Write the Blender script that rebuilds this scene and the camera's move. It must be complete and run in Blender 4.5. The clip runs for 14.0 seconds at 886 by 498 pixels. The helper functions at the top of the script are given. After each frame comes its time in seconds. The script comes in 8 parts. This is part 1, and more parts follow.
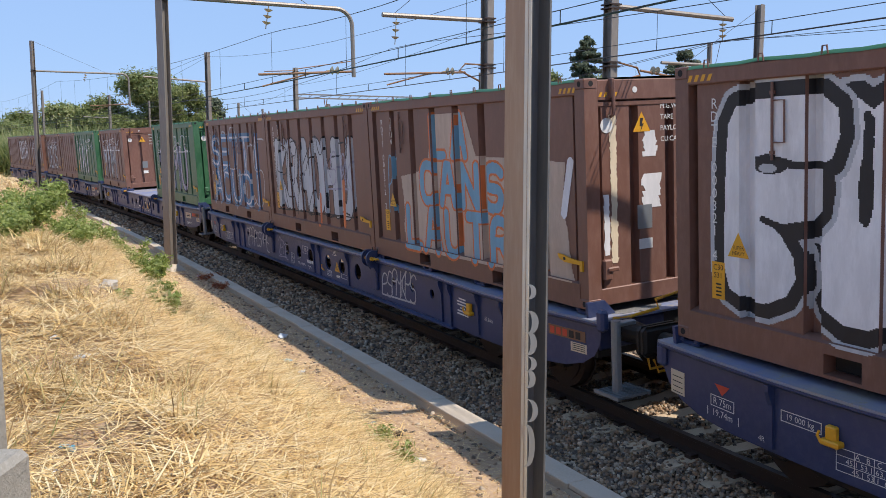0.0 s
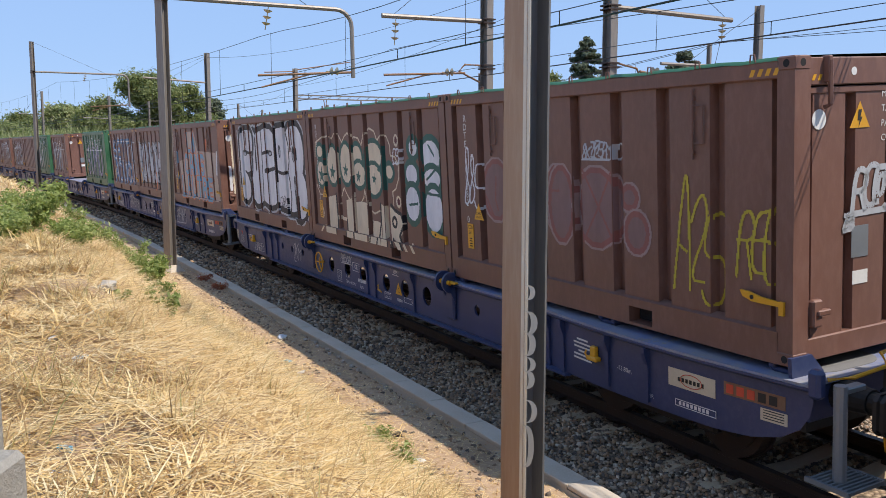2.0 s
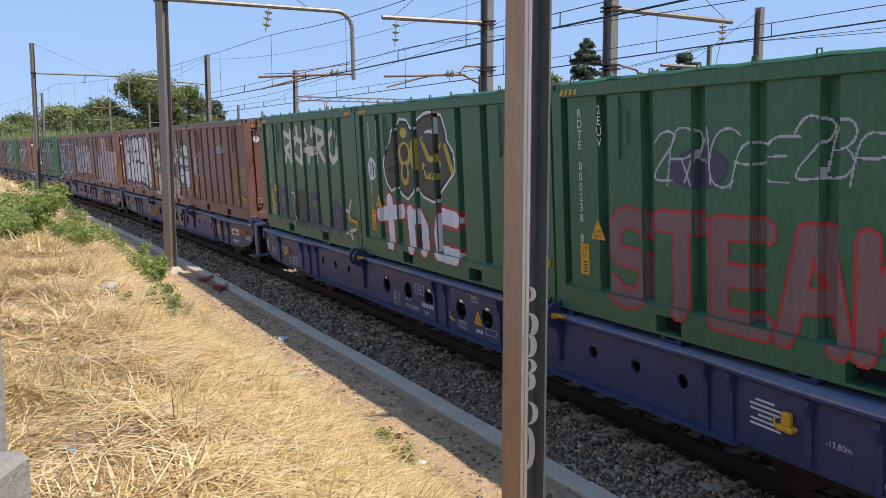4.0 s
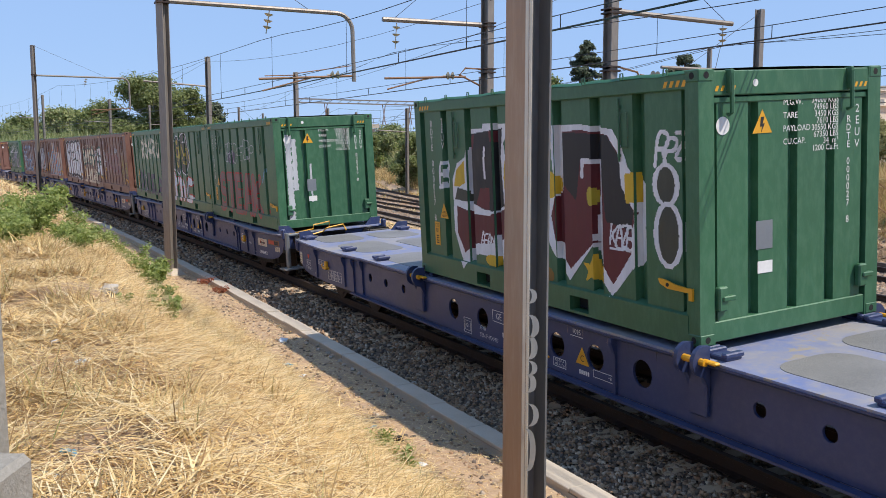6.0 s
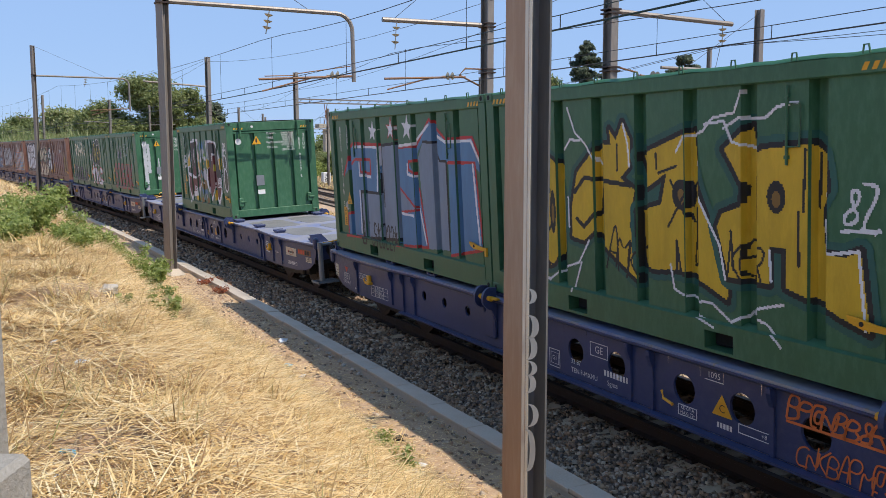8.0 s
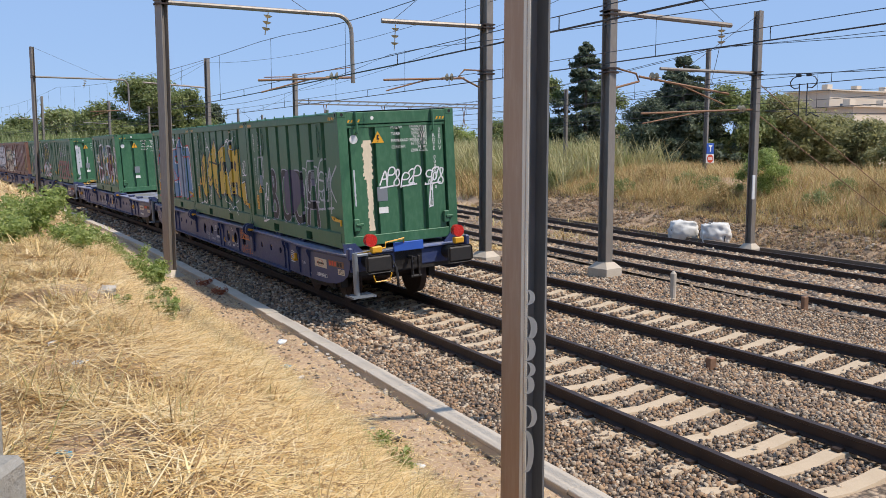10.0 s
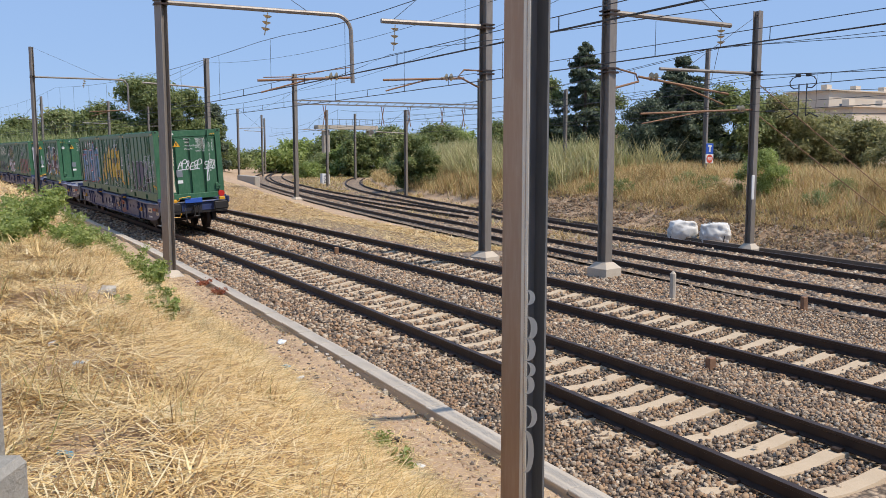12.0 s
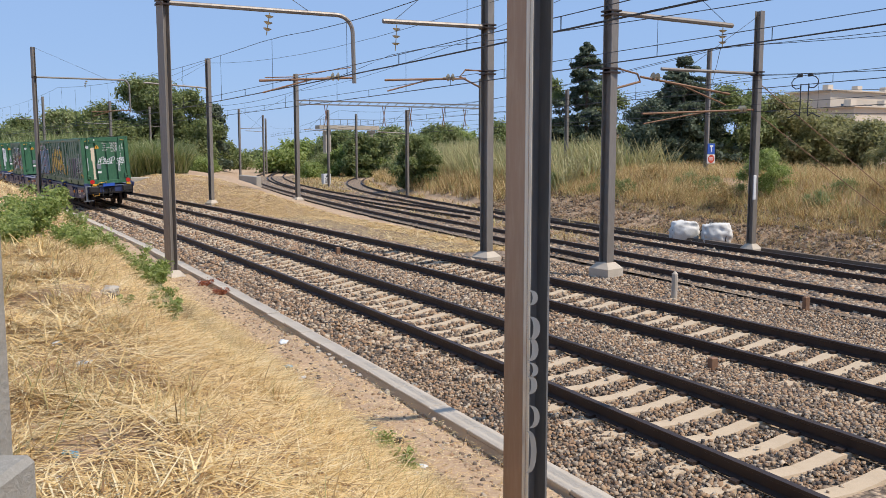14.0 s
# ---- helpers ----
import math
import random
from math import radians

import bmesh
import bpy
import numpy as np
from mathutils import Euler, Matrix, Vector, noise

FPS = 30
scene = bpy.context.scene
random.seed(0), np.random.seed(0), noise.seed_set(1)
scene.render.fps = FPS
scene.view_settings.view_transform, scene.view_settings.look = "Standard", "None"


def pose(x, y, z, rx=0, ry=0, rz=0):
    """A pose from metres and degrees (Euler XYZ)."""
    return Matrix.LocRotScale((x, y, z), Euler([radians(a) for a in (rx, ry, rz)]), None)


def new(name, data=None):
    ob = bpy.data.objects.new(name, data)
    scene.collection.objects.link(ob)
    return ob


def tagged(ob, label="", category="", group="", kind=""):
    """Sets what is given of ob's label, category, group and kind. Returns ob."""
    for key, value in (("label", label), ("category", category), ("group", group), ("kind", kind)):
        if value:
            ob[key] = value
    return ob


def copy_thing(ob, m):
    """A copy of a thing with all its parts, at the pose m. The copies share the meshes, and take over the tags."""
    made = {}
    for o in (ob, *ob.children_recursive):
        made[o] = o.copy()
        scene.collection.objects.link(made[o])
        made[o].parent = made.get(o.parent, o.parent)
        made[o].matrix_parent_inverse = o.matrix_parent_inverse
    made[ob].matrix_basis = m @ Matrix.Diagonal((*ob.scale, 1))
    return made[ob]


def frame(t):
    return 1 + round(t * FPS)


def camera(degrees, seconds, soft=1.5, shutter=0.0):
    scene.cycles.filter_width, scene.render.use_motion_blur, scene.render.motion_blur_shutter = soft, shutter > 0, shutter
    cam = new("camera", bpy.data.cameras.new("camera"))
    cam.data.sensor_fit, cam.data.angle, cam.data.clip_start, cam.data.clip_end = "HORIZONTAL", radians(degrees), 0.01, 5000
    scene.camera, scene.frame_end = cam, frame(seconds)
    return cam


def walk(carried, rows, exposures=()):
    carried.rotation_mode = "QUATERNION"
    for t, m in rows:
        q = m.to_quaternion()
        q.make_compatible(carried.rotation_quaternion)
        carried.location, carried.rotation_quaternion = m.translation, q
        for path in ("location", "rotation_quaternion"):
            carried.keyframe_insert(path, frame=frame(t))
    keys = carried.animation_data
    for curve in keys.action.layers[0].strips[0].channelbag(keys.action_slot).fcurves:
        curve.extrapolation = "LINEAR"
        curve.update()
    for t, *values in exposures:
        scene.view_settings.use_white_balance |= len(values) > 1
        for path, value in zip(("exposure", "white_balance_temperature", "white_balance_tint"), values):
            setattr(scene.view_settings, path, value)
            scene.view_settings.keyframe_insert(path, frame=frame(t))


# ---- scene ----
# ------------------------------------------------------------ camera and its small drift
CAM_H, CAM_YAW, CAM_PITCH = 3.085, 26.071, 6.397
cam = camera(53.97, 14.0, soft=0.5, shutter=0.0)


def cam_row(t, right, down, side):
    """right/down: turn of the picture in thousandths of the focal length; side: metres along the camera's right."""
    yaw = CAM_YAW - math.degrees(right / 1000)
    pitch = CAM_PITCH - math.degrees(down / 1000)
    a = radians(CAM_YAW)
    return t, pose(side * math.cos(a), -side * math.sin(a), CAM_H, 90 - pitch, 0, -yaw)


walk(cam, [cam_row(*r) for r in (
    (0.0, 0.0, -6.8, 0.012), (1.0, -0.2, -6.5, 0.014), (2.0, -0.3, -5.9, 0.018), (3.0, -0.4, -5.5, 0.013),
    (4.2, -0.2, -3.8, 0.010), (5.5, 0.0, -2.2, 0.008), (6.5, 0.1, -1.8, 0.007), (8.0, -0.1, -1.6, 0.008),
    (9.3, -0.5, -0.8, 0.014), (10.5, -0.8, -0.1, 0.018), (11.5, -1.2, -0.1, 0.014), (12.5, -1.4, -0.2, 0.010),
    (13.2, -0.5, -0.1, 0.005), (14.0, 0.0, 0.0, 0.0))], exposures=[(0.0, 0.28), (3.5, 0.26), (8.5, 0.19), (11.0, 0.11), (14.0, 0.08)])

# ------------------------------------------------------------ daylight
SUN_UP = radians(56.5)
SUN_TO = Vector((1.75, -1.9, 0)).normalized() * math.cos(SUN_UP) + Vector((0, 0, math.sin(SUN_UP)))
world = bpy.data.worlds.new("sky")
scene.world = world
world.use_nodes = True
wn = world.node_tree
sky = wn.nodes.new("ShaderNodeTexSky")
sky.sky_type = "NISHITA"
sky.sun_disc = False
sky.sun_elevation = SUN_UP
sky.sun_rotation = math.atan2(SUN_TO.x, SUN_TO.y)
sky.air_density, sky.dust_density, sky.ozone_density = 0.9, 0.2, 3.0
haze = wn.nodes.new("ShaderNodeMix")              # summer haze evens the sky out
haze.data_type = "RGBA"
haze.inputs[0].default_value = 0.88
haze.inputs[7].default_value = (1.62, 2.50, 4.25, 1)
wn.links.new(sky.outputs[0], haze.inputs[6])
wn.links.new(haze.outputs[2], wn.nodes["Background"].inputs[0])
wn.nodes["Background"].inputs[1].default_value = 0.178
sun = new("sun", bpy.data.lights.new("sun", "SUN"))
sun.data.energy, sun.data.angle, sun.data.color = 4.65, radians(0.55), (1.0, 0.90, 0.79)
sun.rotation_euler = SUN_TO.to_track_quat("Z", "Y").to_euler()

# ------------------------------------------------------------ plan of the line
RAIL_U = 6.443            # near rail, across from the camera
CANT = math.asin(0.0835 / 1.505)
TRACK2 = 3.776


def bend(y):
    y = min(y, 150.0)
    return -0.0010225 * y * y + 2.0077e-6 * y ** 3


def slope(y):
    y = min(y, 150.0)
    return -0.002045 * y + 6.023e-6 * y * y


def on_track(y, across=0.0, up=0.0):
    """Pose on the near track: x across from its middle, y along, z over the rail heads."""
    return (Matrix.Translation((RAIL_U + bend(y), y, 0)) @ Euler((0, 0, -slope(y))).to_matrix().to_4x4()
            @ Euler((0, -CANT, 0)).to_matrix().to_4x4() @ Matrix.Translation((0.72 + across, 0, up)))


def siding_turn(y):
    """Extra swing of the siding and its bank where they leave the line."""
    return 0.003 * np.maximum(np.asarray(y, float) - 65.0, 0.0) ** 2


def toe(y):
    """Foot of the far bank."""
    y = np.maximum(np.asarray(y, float), 0.0)
    return 22.3 + 0.0013 * y * y + siding_turn(y)


def chord(y, half):
    """Pose of a vehicle whose two bogies stand half metres before and behind y."""
    a, b = on_track(y - half).translation, on_track(y + half).translation
    turn = math.atan2(-(b.x - a.x), b.y - a.y)
    mid = (a + b) / 2
    return Matrix.Translation(mid) @ Euler((0, 0, turn)).to_matrix().to_4x4() @ Euler((0, -CANT, 0)).to_matrix().to_4x4()


def run(t):
    """How far along the line the front of the pacing load is at t seconds."""
    return 6.6 + 8.37 * t + 0.0292 * t * t


# ------------------------------------------------------------ materials
def mat(name):
    m = bpy.data.materials.new(name)
    m.use_nodes = True
    return m, m.node_tree, m.node_tree.nodes["Principled BSDF"]


def tone(nt, source, stops):
    n = nt.nodes.new("ShaderNodeValToRGB")
    n.color_ramp.elements[0].position, n.color_ramp.elements[0].color = stops[0][0], (*stops[0][1], 1)
    n.color_ramp.elements[1].position, n.color_ramp.elements[1].color = stops[-1][0], (*stops[-1][1], 1)
    for at, c in stops[1:-1]:
        n.color_ramp.elements.new(at).color = (*c, 1)
    nt.links.new(source, n.inputs[0])
    return n.outputs[0]


def grain(nt, scale, detail=6.0, rough=0.6, stretch=(1, 1, 1), world_space=False):
    t = nt.nodes.new("ShaderNodeTexCoord")
    mp = nt.nodes.new("ShaderNodeMapping")
    mp.inputs["Scale"].default_value = stretch
    n = nt.nodes.new("ShaderNodeTexNoise")
    n.inputs["Scale"].default_value, n.inputs["Detail"].default_value, n.inputs["Roughness"].default_value = scale, detail, rough
    nt.links.new(t.outputs["Object"], mp.inputs[0])
    nt.links.new(mp.outputs[0], n.inputs[0])
    return n.outputs[0]


def mixed(nt, fac, a, b, mode="MIX"):
    n = nt.nodes.new("ShaderNodeMix")
    n.data_type, n.blend_type = "RGBA", mode
    for k, v in ((0, fac), (6, a), (7, b)):
        if isinstance(v, (int, float)):
            n.inputs[k].default_value = v
        elif isinstance(v, tuple):
            n.inputs[k].default_value = (*v, 1)
        else:
            nt.links.new(v, n.inputs[k])
    return n.outputs[2]


def bumped(nt, bs, height, strength, distance=0.01):
    b = nt.nodes.new("ShaderNodeBump")
    b.inputs["Strength"].default_value, b.inputs["Distance"].default_value = strength, distance
    nt.links.new(height, b.inputs["Height"])
    nt.links.new(b.outputs[0], bs.inputs["Normal"])


def worn(name, base, dark, light, rough=0.6, metal=0.0, big=0.8, small=14.0, bump=0.15, stretch=(1, 1, 1), amount=0.5, spots=None):
    """Painted or bare surface: broad stains, fine grain, and optionally spots of another colour where the paint is gone."""
    m, nt, bs = mat(name)
    a, b = grain(nt, big, 5, 0.65, stretch), grain(nt, small, 8, 0.7, stretch)
    c = mixed(nt, tone(nt, a, [(0.35, (0, 0, 0)), (0.68, (amount,) * 3)]), base, dark)
    c = mixed(nt, tone(nt, b, [(0.45, (0, 0, 0)), (0.75, (amount,) * 3)]), c, light)
    if spots:
        s = tone(nt, grain(nt, spots[1], 9, 0.75), [(spots[2], (0, 0, 0)), (spots[2] + 0.04, (1, 1, 1))])
        c = mixed(nt, s, c, spots[0])
    nt.links.new(c, bs.inputs["Base Color"])
    nt.links.new(tone(nt, b, [(0.3, (max(rough - 0.12, 0.05),) * 3), (0.7, (min(rough + 0.12, 1),) * 3)]), bs.inputs["Roughness"])
    bs.inputs["Metallic"].default_value = metal
    if bump:
        bumped(nt, bs, b, bump)
    return m


def varied(name, stops, rough=0.9, fine=60.0, bump=0.3, by="island", thin=0.0):
    """Loose pieces: each one takes its own tone."""
    m, nt, bs = mat(name)
    if by == "island":
        g = nt.nodes.new("ShaderNodeNewGeometry")
        out = g.outputs["Random Per Island"]
    else:
        g = nt.nodes.new("ShaderNodeObjectInfo")
        out = g.outputs["Random"]
    c = tone(nt, out, stops)
    n = grain(nt, fine, 6, 0.7)
    c = mixed(nt, tone(nt, n, [(0.3, (0.55,) * 3), (0.7, (1.25,) * 3)]), c, c)
    mm = mixed(nt, 1.0, c, tone(nt, n, [(0.3, (0.72,) * 3), (0.7, (1.0,) * 3)]), "MULTIPLY")
    nt.links.new(mm, bs.inputs["Base Color"])
    bs.inputs["Roughness"].default_value = rough
    if bump:
        bumped(nt, bs, n, bump)
    if thin:                                      # leaves let part of the light through
        tr = nt.nodes.new("ShaderNodeBsdfTranslucent")
        nt.links.new(mm, tr.inputs[0])
        mx = nt.nodes.new("ShaderNodeMixShader")
        mx.inputs[0].default_value = thin
        nt.links.new(bs.outputs[0], mx.inputs[1])
        nt.links.new(tr.outputs[0], mx.inputs[2])
        nt.links.new(mx.outputs[0], nt.nodes["Material Output"].inputs[0])
    return m


M = {}
M["brown"] = worn("brown_paint", (0.165, 0.078, 0.056), (0.105, 0.055, 0.042), (0.25, 0.14, 0.108), 0.50, amount=0.55, bump=0.05, stretch=(1, 1, 0.35), spots=((0.16, 0.06, 0.025), 5.0, 0.68))
M["green"] = worn("green_paint", (0.034, 0.122, 0.058), (0.024, 0.082, 0.042), (0.10, 0.21, 0.125), 0.46, amount=0.5, bump=0.05, stretch=(1, 1, 0.35), spots=((0.15, 0.19, 0.13), 6.0, 0.70))
M["blue"] = worn("blue_frame_paint", (0.026, 0.043, 0.125), (0.022, 0.030, 0.07), (0.07, 0.085, 0.15), 0.42, amount=0.6, bump=0.05)
M["deck"] = worn("blue_deck_paint", (0.115, 0.16, 0.34), (0.27, 0.255, 0.24), (0.30, 0.285, 0.26), 0.6, amount=0.95, bump=0.15, big=0.9, small=6.0, spots=((0.26, 0.235, 0.20), 3.0, 0.58))
M["steel"] = worn("galvanised_mast", (0.235, 0.21, 0.185), (0.16, 0.135, 0.11), (0.36, 0.34, 0.31), 0.5, 0.35, 1.2, 30, 0.1, (1, 1, 0.12))
M["rail"] = worn("rail_steel", (0.045, 0.03, 0.025), (0.03, 0.02, 0.018), (0.08, 0.055, 0.04), 0.55, 0.3)
M["railhead"] = worn("polished_rail_head", (0.35, 0.35, 0.36), (0.2, 0.2, 0.21), (0.45, 0.45, 0.45), 0.28, 0.9, bump=0.0)
M["concrete"] = worn("pale_concrete", (0.47, 0.41, 0.33), (0.34, 0.29, 0.22), (0.56, 0.50, 0.42), 0.9, 0, 1.5, 40, 0.3)
M["sleeper"] = worn("sleeper_concrete", (0.50, 0.39, 0.265), (0.36, 0.275, 0.18), (0.57, 0.47, 0.345), 0.92, 0, 3, 50, 0.3)
M["black"] = worn("grimy_black_metal", (0.02, 0.018, 0.017), (0.012, 0.011, 0.01), (0.05, 0.042, 0.036), 0.6, 0.2)
M["bank"] = worn("dry_earth", (0.42, 0.29, 0.18), (0.26, 0.17, 0.10), (0.56, 0.43, 0.29), 0.95, 0, 1.6, 25, 0.8, amount=0.8)


# ------------------------------------------------------------ building helpers
def mesh_from(name, verts, faces, materials=(), smooth=False):
    me = bpy.data.meshes.new(name)
    me.from_pydata([tuple(v) for v in verts], [], faces)
    for m in materials:
        me.materials.append(m)
    if smooth:
        me.polygons.foreach_set("use_smooth", [True] * len(me.polygons))
    me.update()
    return me


def part(name, bm, material, parent=None, label="", smooth=False):
    """Link a bmesh as one mesh object under a thing or a part."""
    me = bpy.data.meshes.new(name)
    bm.to_mesh(me)
    bm.free()
    for m in (material if isinstance(material, (list, tuple)) else [material]):
        me.materials.append(m)
    if smooth:
        me.polygons.foreach_set("use_smooth", [True] * len(me.polygons))
    ob = new(name, me)
    ob.parent = parent
    if label:
        ob["label"] = label
    return ob


def box(bm, lo, hi, m=None, bevel=0.0, mi=0):
    c = [(lo[i] + hi[i]) / 2 for i in range(3)]
    s = [hi[i] - lo[i] for i in range(3)]
    mm = Matrix.Translation(c) @ Matrix.Diagonal((*s, 1))
    if m is not None:
        mm = m @ mm
    r = bmesh.ops.create_cube(bm, size=1.0, matrix=mm)
    fs = {f for v in r["verts"] for f in v.link_faces}
    for f in fs:
        f.material_index = mi
    if bevel:
        es = list({e for v in r["verts"] for e in v.link_edges})
        out = bmesh.ops.bevel(bm, geom=es, offset=bevel, segments=1, affect="EDGES")
        for f in out["faces"]:
            f.material_index = mi


def rod(bm, a, b, r, seg=8, r2=None, mi=0):
    a, b = Vector(a), Vector(b)
    d = b - a
    q = d.to_track_quat("Z", "Y").to_matrix().to_4x4()
    out = bmesh.ops.create_cone(bm, cap_ends=True, segments=seg, radius1=r, radius2=r if r2 is None else r2, depth=d.length, matrix=Matrix.Translation((a + b) / 2) @ q)
    for f in {f for v in out["verts"] for f in v.link_faces}:
        f.material_index = mi


def pipe(bm, pts, r, seg=6):
    """One continuous tube along points."""
    pts = [Vector(q) for q in pts]
    rings = []
    for i, q in enumerate(pts):
        d = (pts[min(i + 1, len(pts) - 1)] - pts[max(i - 1, 0)]).normalized()
        ref = Vector((0, 0, 1)) if abs(d.z) < 0.9 else Vector((1, 0, 0))
        a = d.cross(ref).normalized()
        b = d.cross(a)
        rings.append([bm.verts.new(q + a * (r * math.cos(t)) + b * (r * math.sin(t))) for t in (2 * math.pi * k / seg for k in range(seg))])
    for m, n in zip(rings, rings[1:]):
        best = min(range(seg), key=lambda k: (n[k].co - m[0].co - (n[0].co - n[0].co)).length)
        n[:] = n[best:] + n[:best]
        for k in range(seg):
            bm.faces.new((m[k], m[(k + 1) % seg], n[(k + 1) % seg], n[k]))
    bm.faces.new(rings[0][::-1])
    bm.faces.new(rings[-1])


def prism(bm, outline, y0, y1, m=None, mi=0):
    """Extrude an (x, z) outline along y."""
    a = [bm.verts.new((x, y0, z)) for x, z in outline]
    b = [bm.verts.new((x, y1, z)) for x, z in outline]
    n = len(outline)
    fs = [bm.faces.new(a), bm.faces.new(b[::-1])]
    for i in range(n):
        fs.append(bm.faces.new((a[i], b[i], b[(i + 1) % n], a[(i + 1) % n])))
    for f in fs:
        f.material_index = mi
    if m is not None:
        bmesh.ops.transform(bm, matrix=m, verts=a + b)
    return fs


def thing(name, label, category, group="", kind=""):
    return tagged(new(name), label, category, group, kind)


# ------------------------------------------------------------ ground
def ground_z(x, y):
    u = x - bend(y)
    n = noise.noise((x * 0.35, y * 0.35, 3.0)) * 0.10 + noise.noise((x * 1.3, y * 1.3, 7.0)) * 0.10 + noise.noise((x * 3.1, y * 3.1, 2.0)) * 0.085
    if u < 4.45:                                  # near bank with a trodden path at its foot
        k = min(max((3.3 - u) / 2.9, 0.0), 1.0)
        k = 1.15 * k - 0.15 * k * k * k
        edge = 2.95 + 0.22 * noise.noise((x * 0.5, y * 0.5, 11.0))
        deep = 0.55 + 0.9 * noise.noise((x * 0.3, y * 0.6, 13.0))
        n += max(0.0, deep) * (0.16 * math.exp(-((u - edge) / 0.13) ** 2) - 0.24 * math.exp(-((u - edge + 0.30) / 0.15) ** 2)) / (0.35 + 0.6 * k)
        return -0.10 + 0.08 * min(max((4.2 - u) / 0.9, 0), 1) + k * 2.12 + n * min(1, max(0.0, 4.4 - u) * 0.9) * (0.35 + 0.6 * k)
    if u < 4.8:
        return -0.20
    if u < 12.6:                                  # two main tracks
        return -0.36 + 0.055 * max(0, min(u, 8.2) - 6.0) * 0.5
    foot = float(toe(y))
    if x < foot:
        f = (u - 12.8) / max(15.45 + 0.0009 * max(y, 0) ** 2 - 1.0 - bend(y) - 12.8, 0.5)
        mound = 1.35 * min(max((y - 44) / 28, 0), 1) * min(1.0, max(0.0, 4.5 * f * (1 - f)))
        return -0.34 + n * 0.2 + mound
    e = x - foot                                  # far bank
    k = min(e / 7.5, 1.0)
    far = max(0.0, 1 - max(0.0, y - 80) / 45)
    return -0.34 + k * (2.5 - 0.4 * k) * (0.35 + 0.65 * far) + n * min(1, e) * 1.6


def build_ground():
    xs = list(np.concatenate([[-2500, -900, -300, -120, -60, -30, -18], np.arange(-12, -2, 0.9), np.arange(-2, 5.0, 0.16), np.arange(5, 22, 0.5), np.arange(22, 36, 0.55), np.arange(36, 80, 4), [90, 120, 170, 260, 420, 800, 2500]]))
    ys = list(np.concatenate([[-2500, -800, -300, -100, -50, -25, -12], np.arange(-6, 2, 0.7), np.arange(2, 26, 0.22), np.arange(26, 60, 0.8), np.arange(60, 150, 3), [160, 190, 240, 330, 500, 900, 2500]]))
    verts = [(x, y, ground_z(x, y)) for y in ys for x in xs]
    w = len(xs)
    faces = [(j * w + i, j * w + i + 1, (j + 1) * w + i + 1, (j + 1) * w + i) for j in range(len(ys) - 1) for i in range(w - 1)]
    ob = new("ground", mesh_from("ground", verts, faces, [M["bank"]], True))
    return tagged(ob, "dry straw-coloured earth bank beside the railway", "ground", kind="structure")


build_ground()


# ------------------------------------------------------------ tracks
def sweep(bm, outline, path, mi=0, closed=True):
    """Sweep an (across, up) outline along poses."""
    rings = [[bm.verts.new(m @ Vector((x, 0, z))) for x, z in outline] for m in path]
    n = len(outline)
    for a, b in zip(rings, rings[1:]):
        for i in range(n if closed else n - 1):
            f = bm.faces.new((a[i], b[i], b[(i + 1) % n], a[(i + 1) % n]))
            f.material_index = mi
    if closed:
        bm.faces.new(rings[0])
        bm.faces.new(rings[-1][::-1])


def curve_path(fx, fz, cant, ys):
    out = []
    for y in ys:
        h = 0.05
        th = math.atan2(fx(y + h) - fx(y - h), 2 * h)
        out.append(Matrix.Translation((fx(y), y, fz)) @ Euler((0, 0, -th)).to_matrix().to_4x4() @ Euler((0, -cant, 0)).to_matrix().to_4x4())
    return out


RAIL = [(-0.036, 0.0), (0.036, 0.0), (0.036, -0.035), (0.010, -0.05), (0.010, -0.14), (0.07, -0.16), (0.07, -0.172), (-0.07, -0.172), (-0.07, -0.16), (-0.010, -0.14), (-0.010, -0.05), (-0.036, -0.035)]


def track(fx, fz, cant, y0, y1, label):
    ys = np.arange(y0, y1, 2.5)
    path = curve_path(fx, fz, cant, ys)
    t = thing("railway_track", label, "railway track", kind="structure")
    for across in (-0.0325, 1.4725):
        bm = bmesh.new()
        sweep(bm, RAIL, [m @ Matrix.Translation((across, 0, 0)) for m in path])
        for f in bm.faces:
            c = f.normal
            f.normal_update()
            if f.normal.z > 0.9 and len(f.verts) == 4:
                f.material_index = 1
        part("rail", bm, [M["rail"], M["railhead"]], t, "dark rusty steel rail with polished head")
    return t, fx, fz, cant


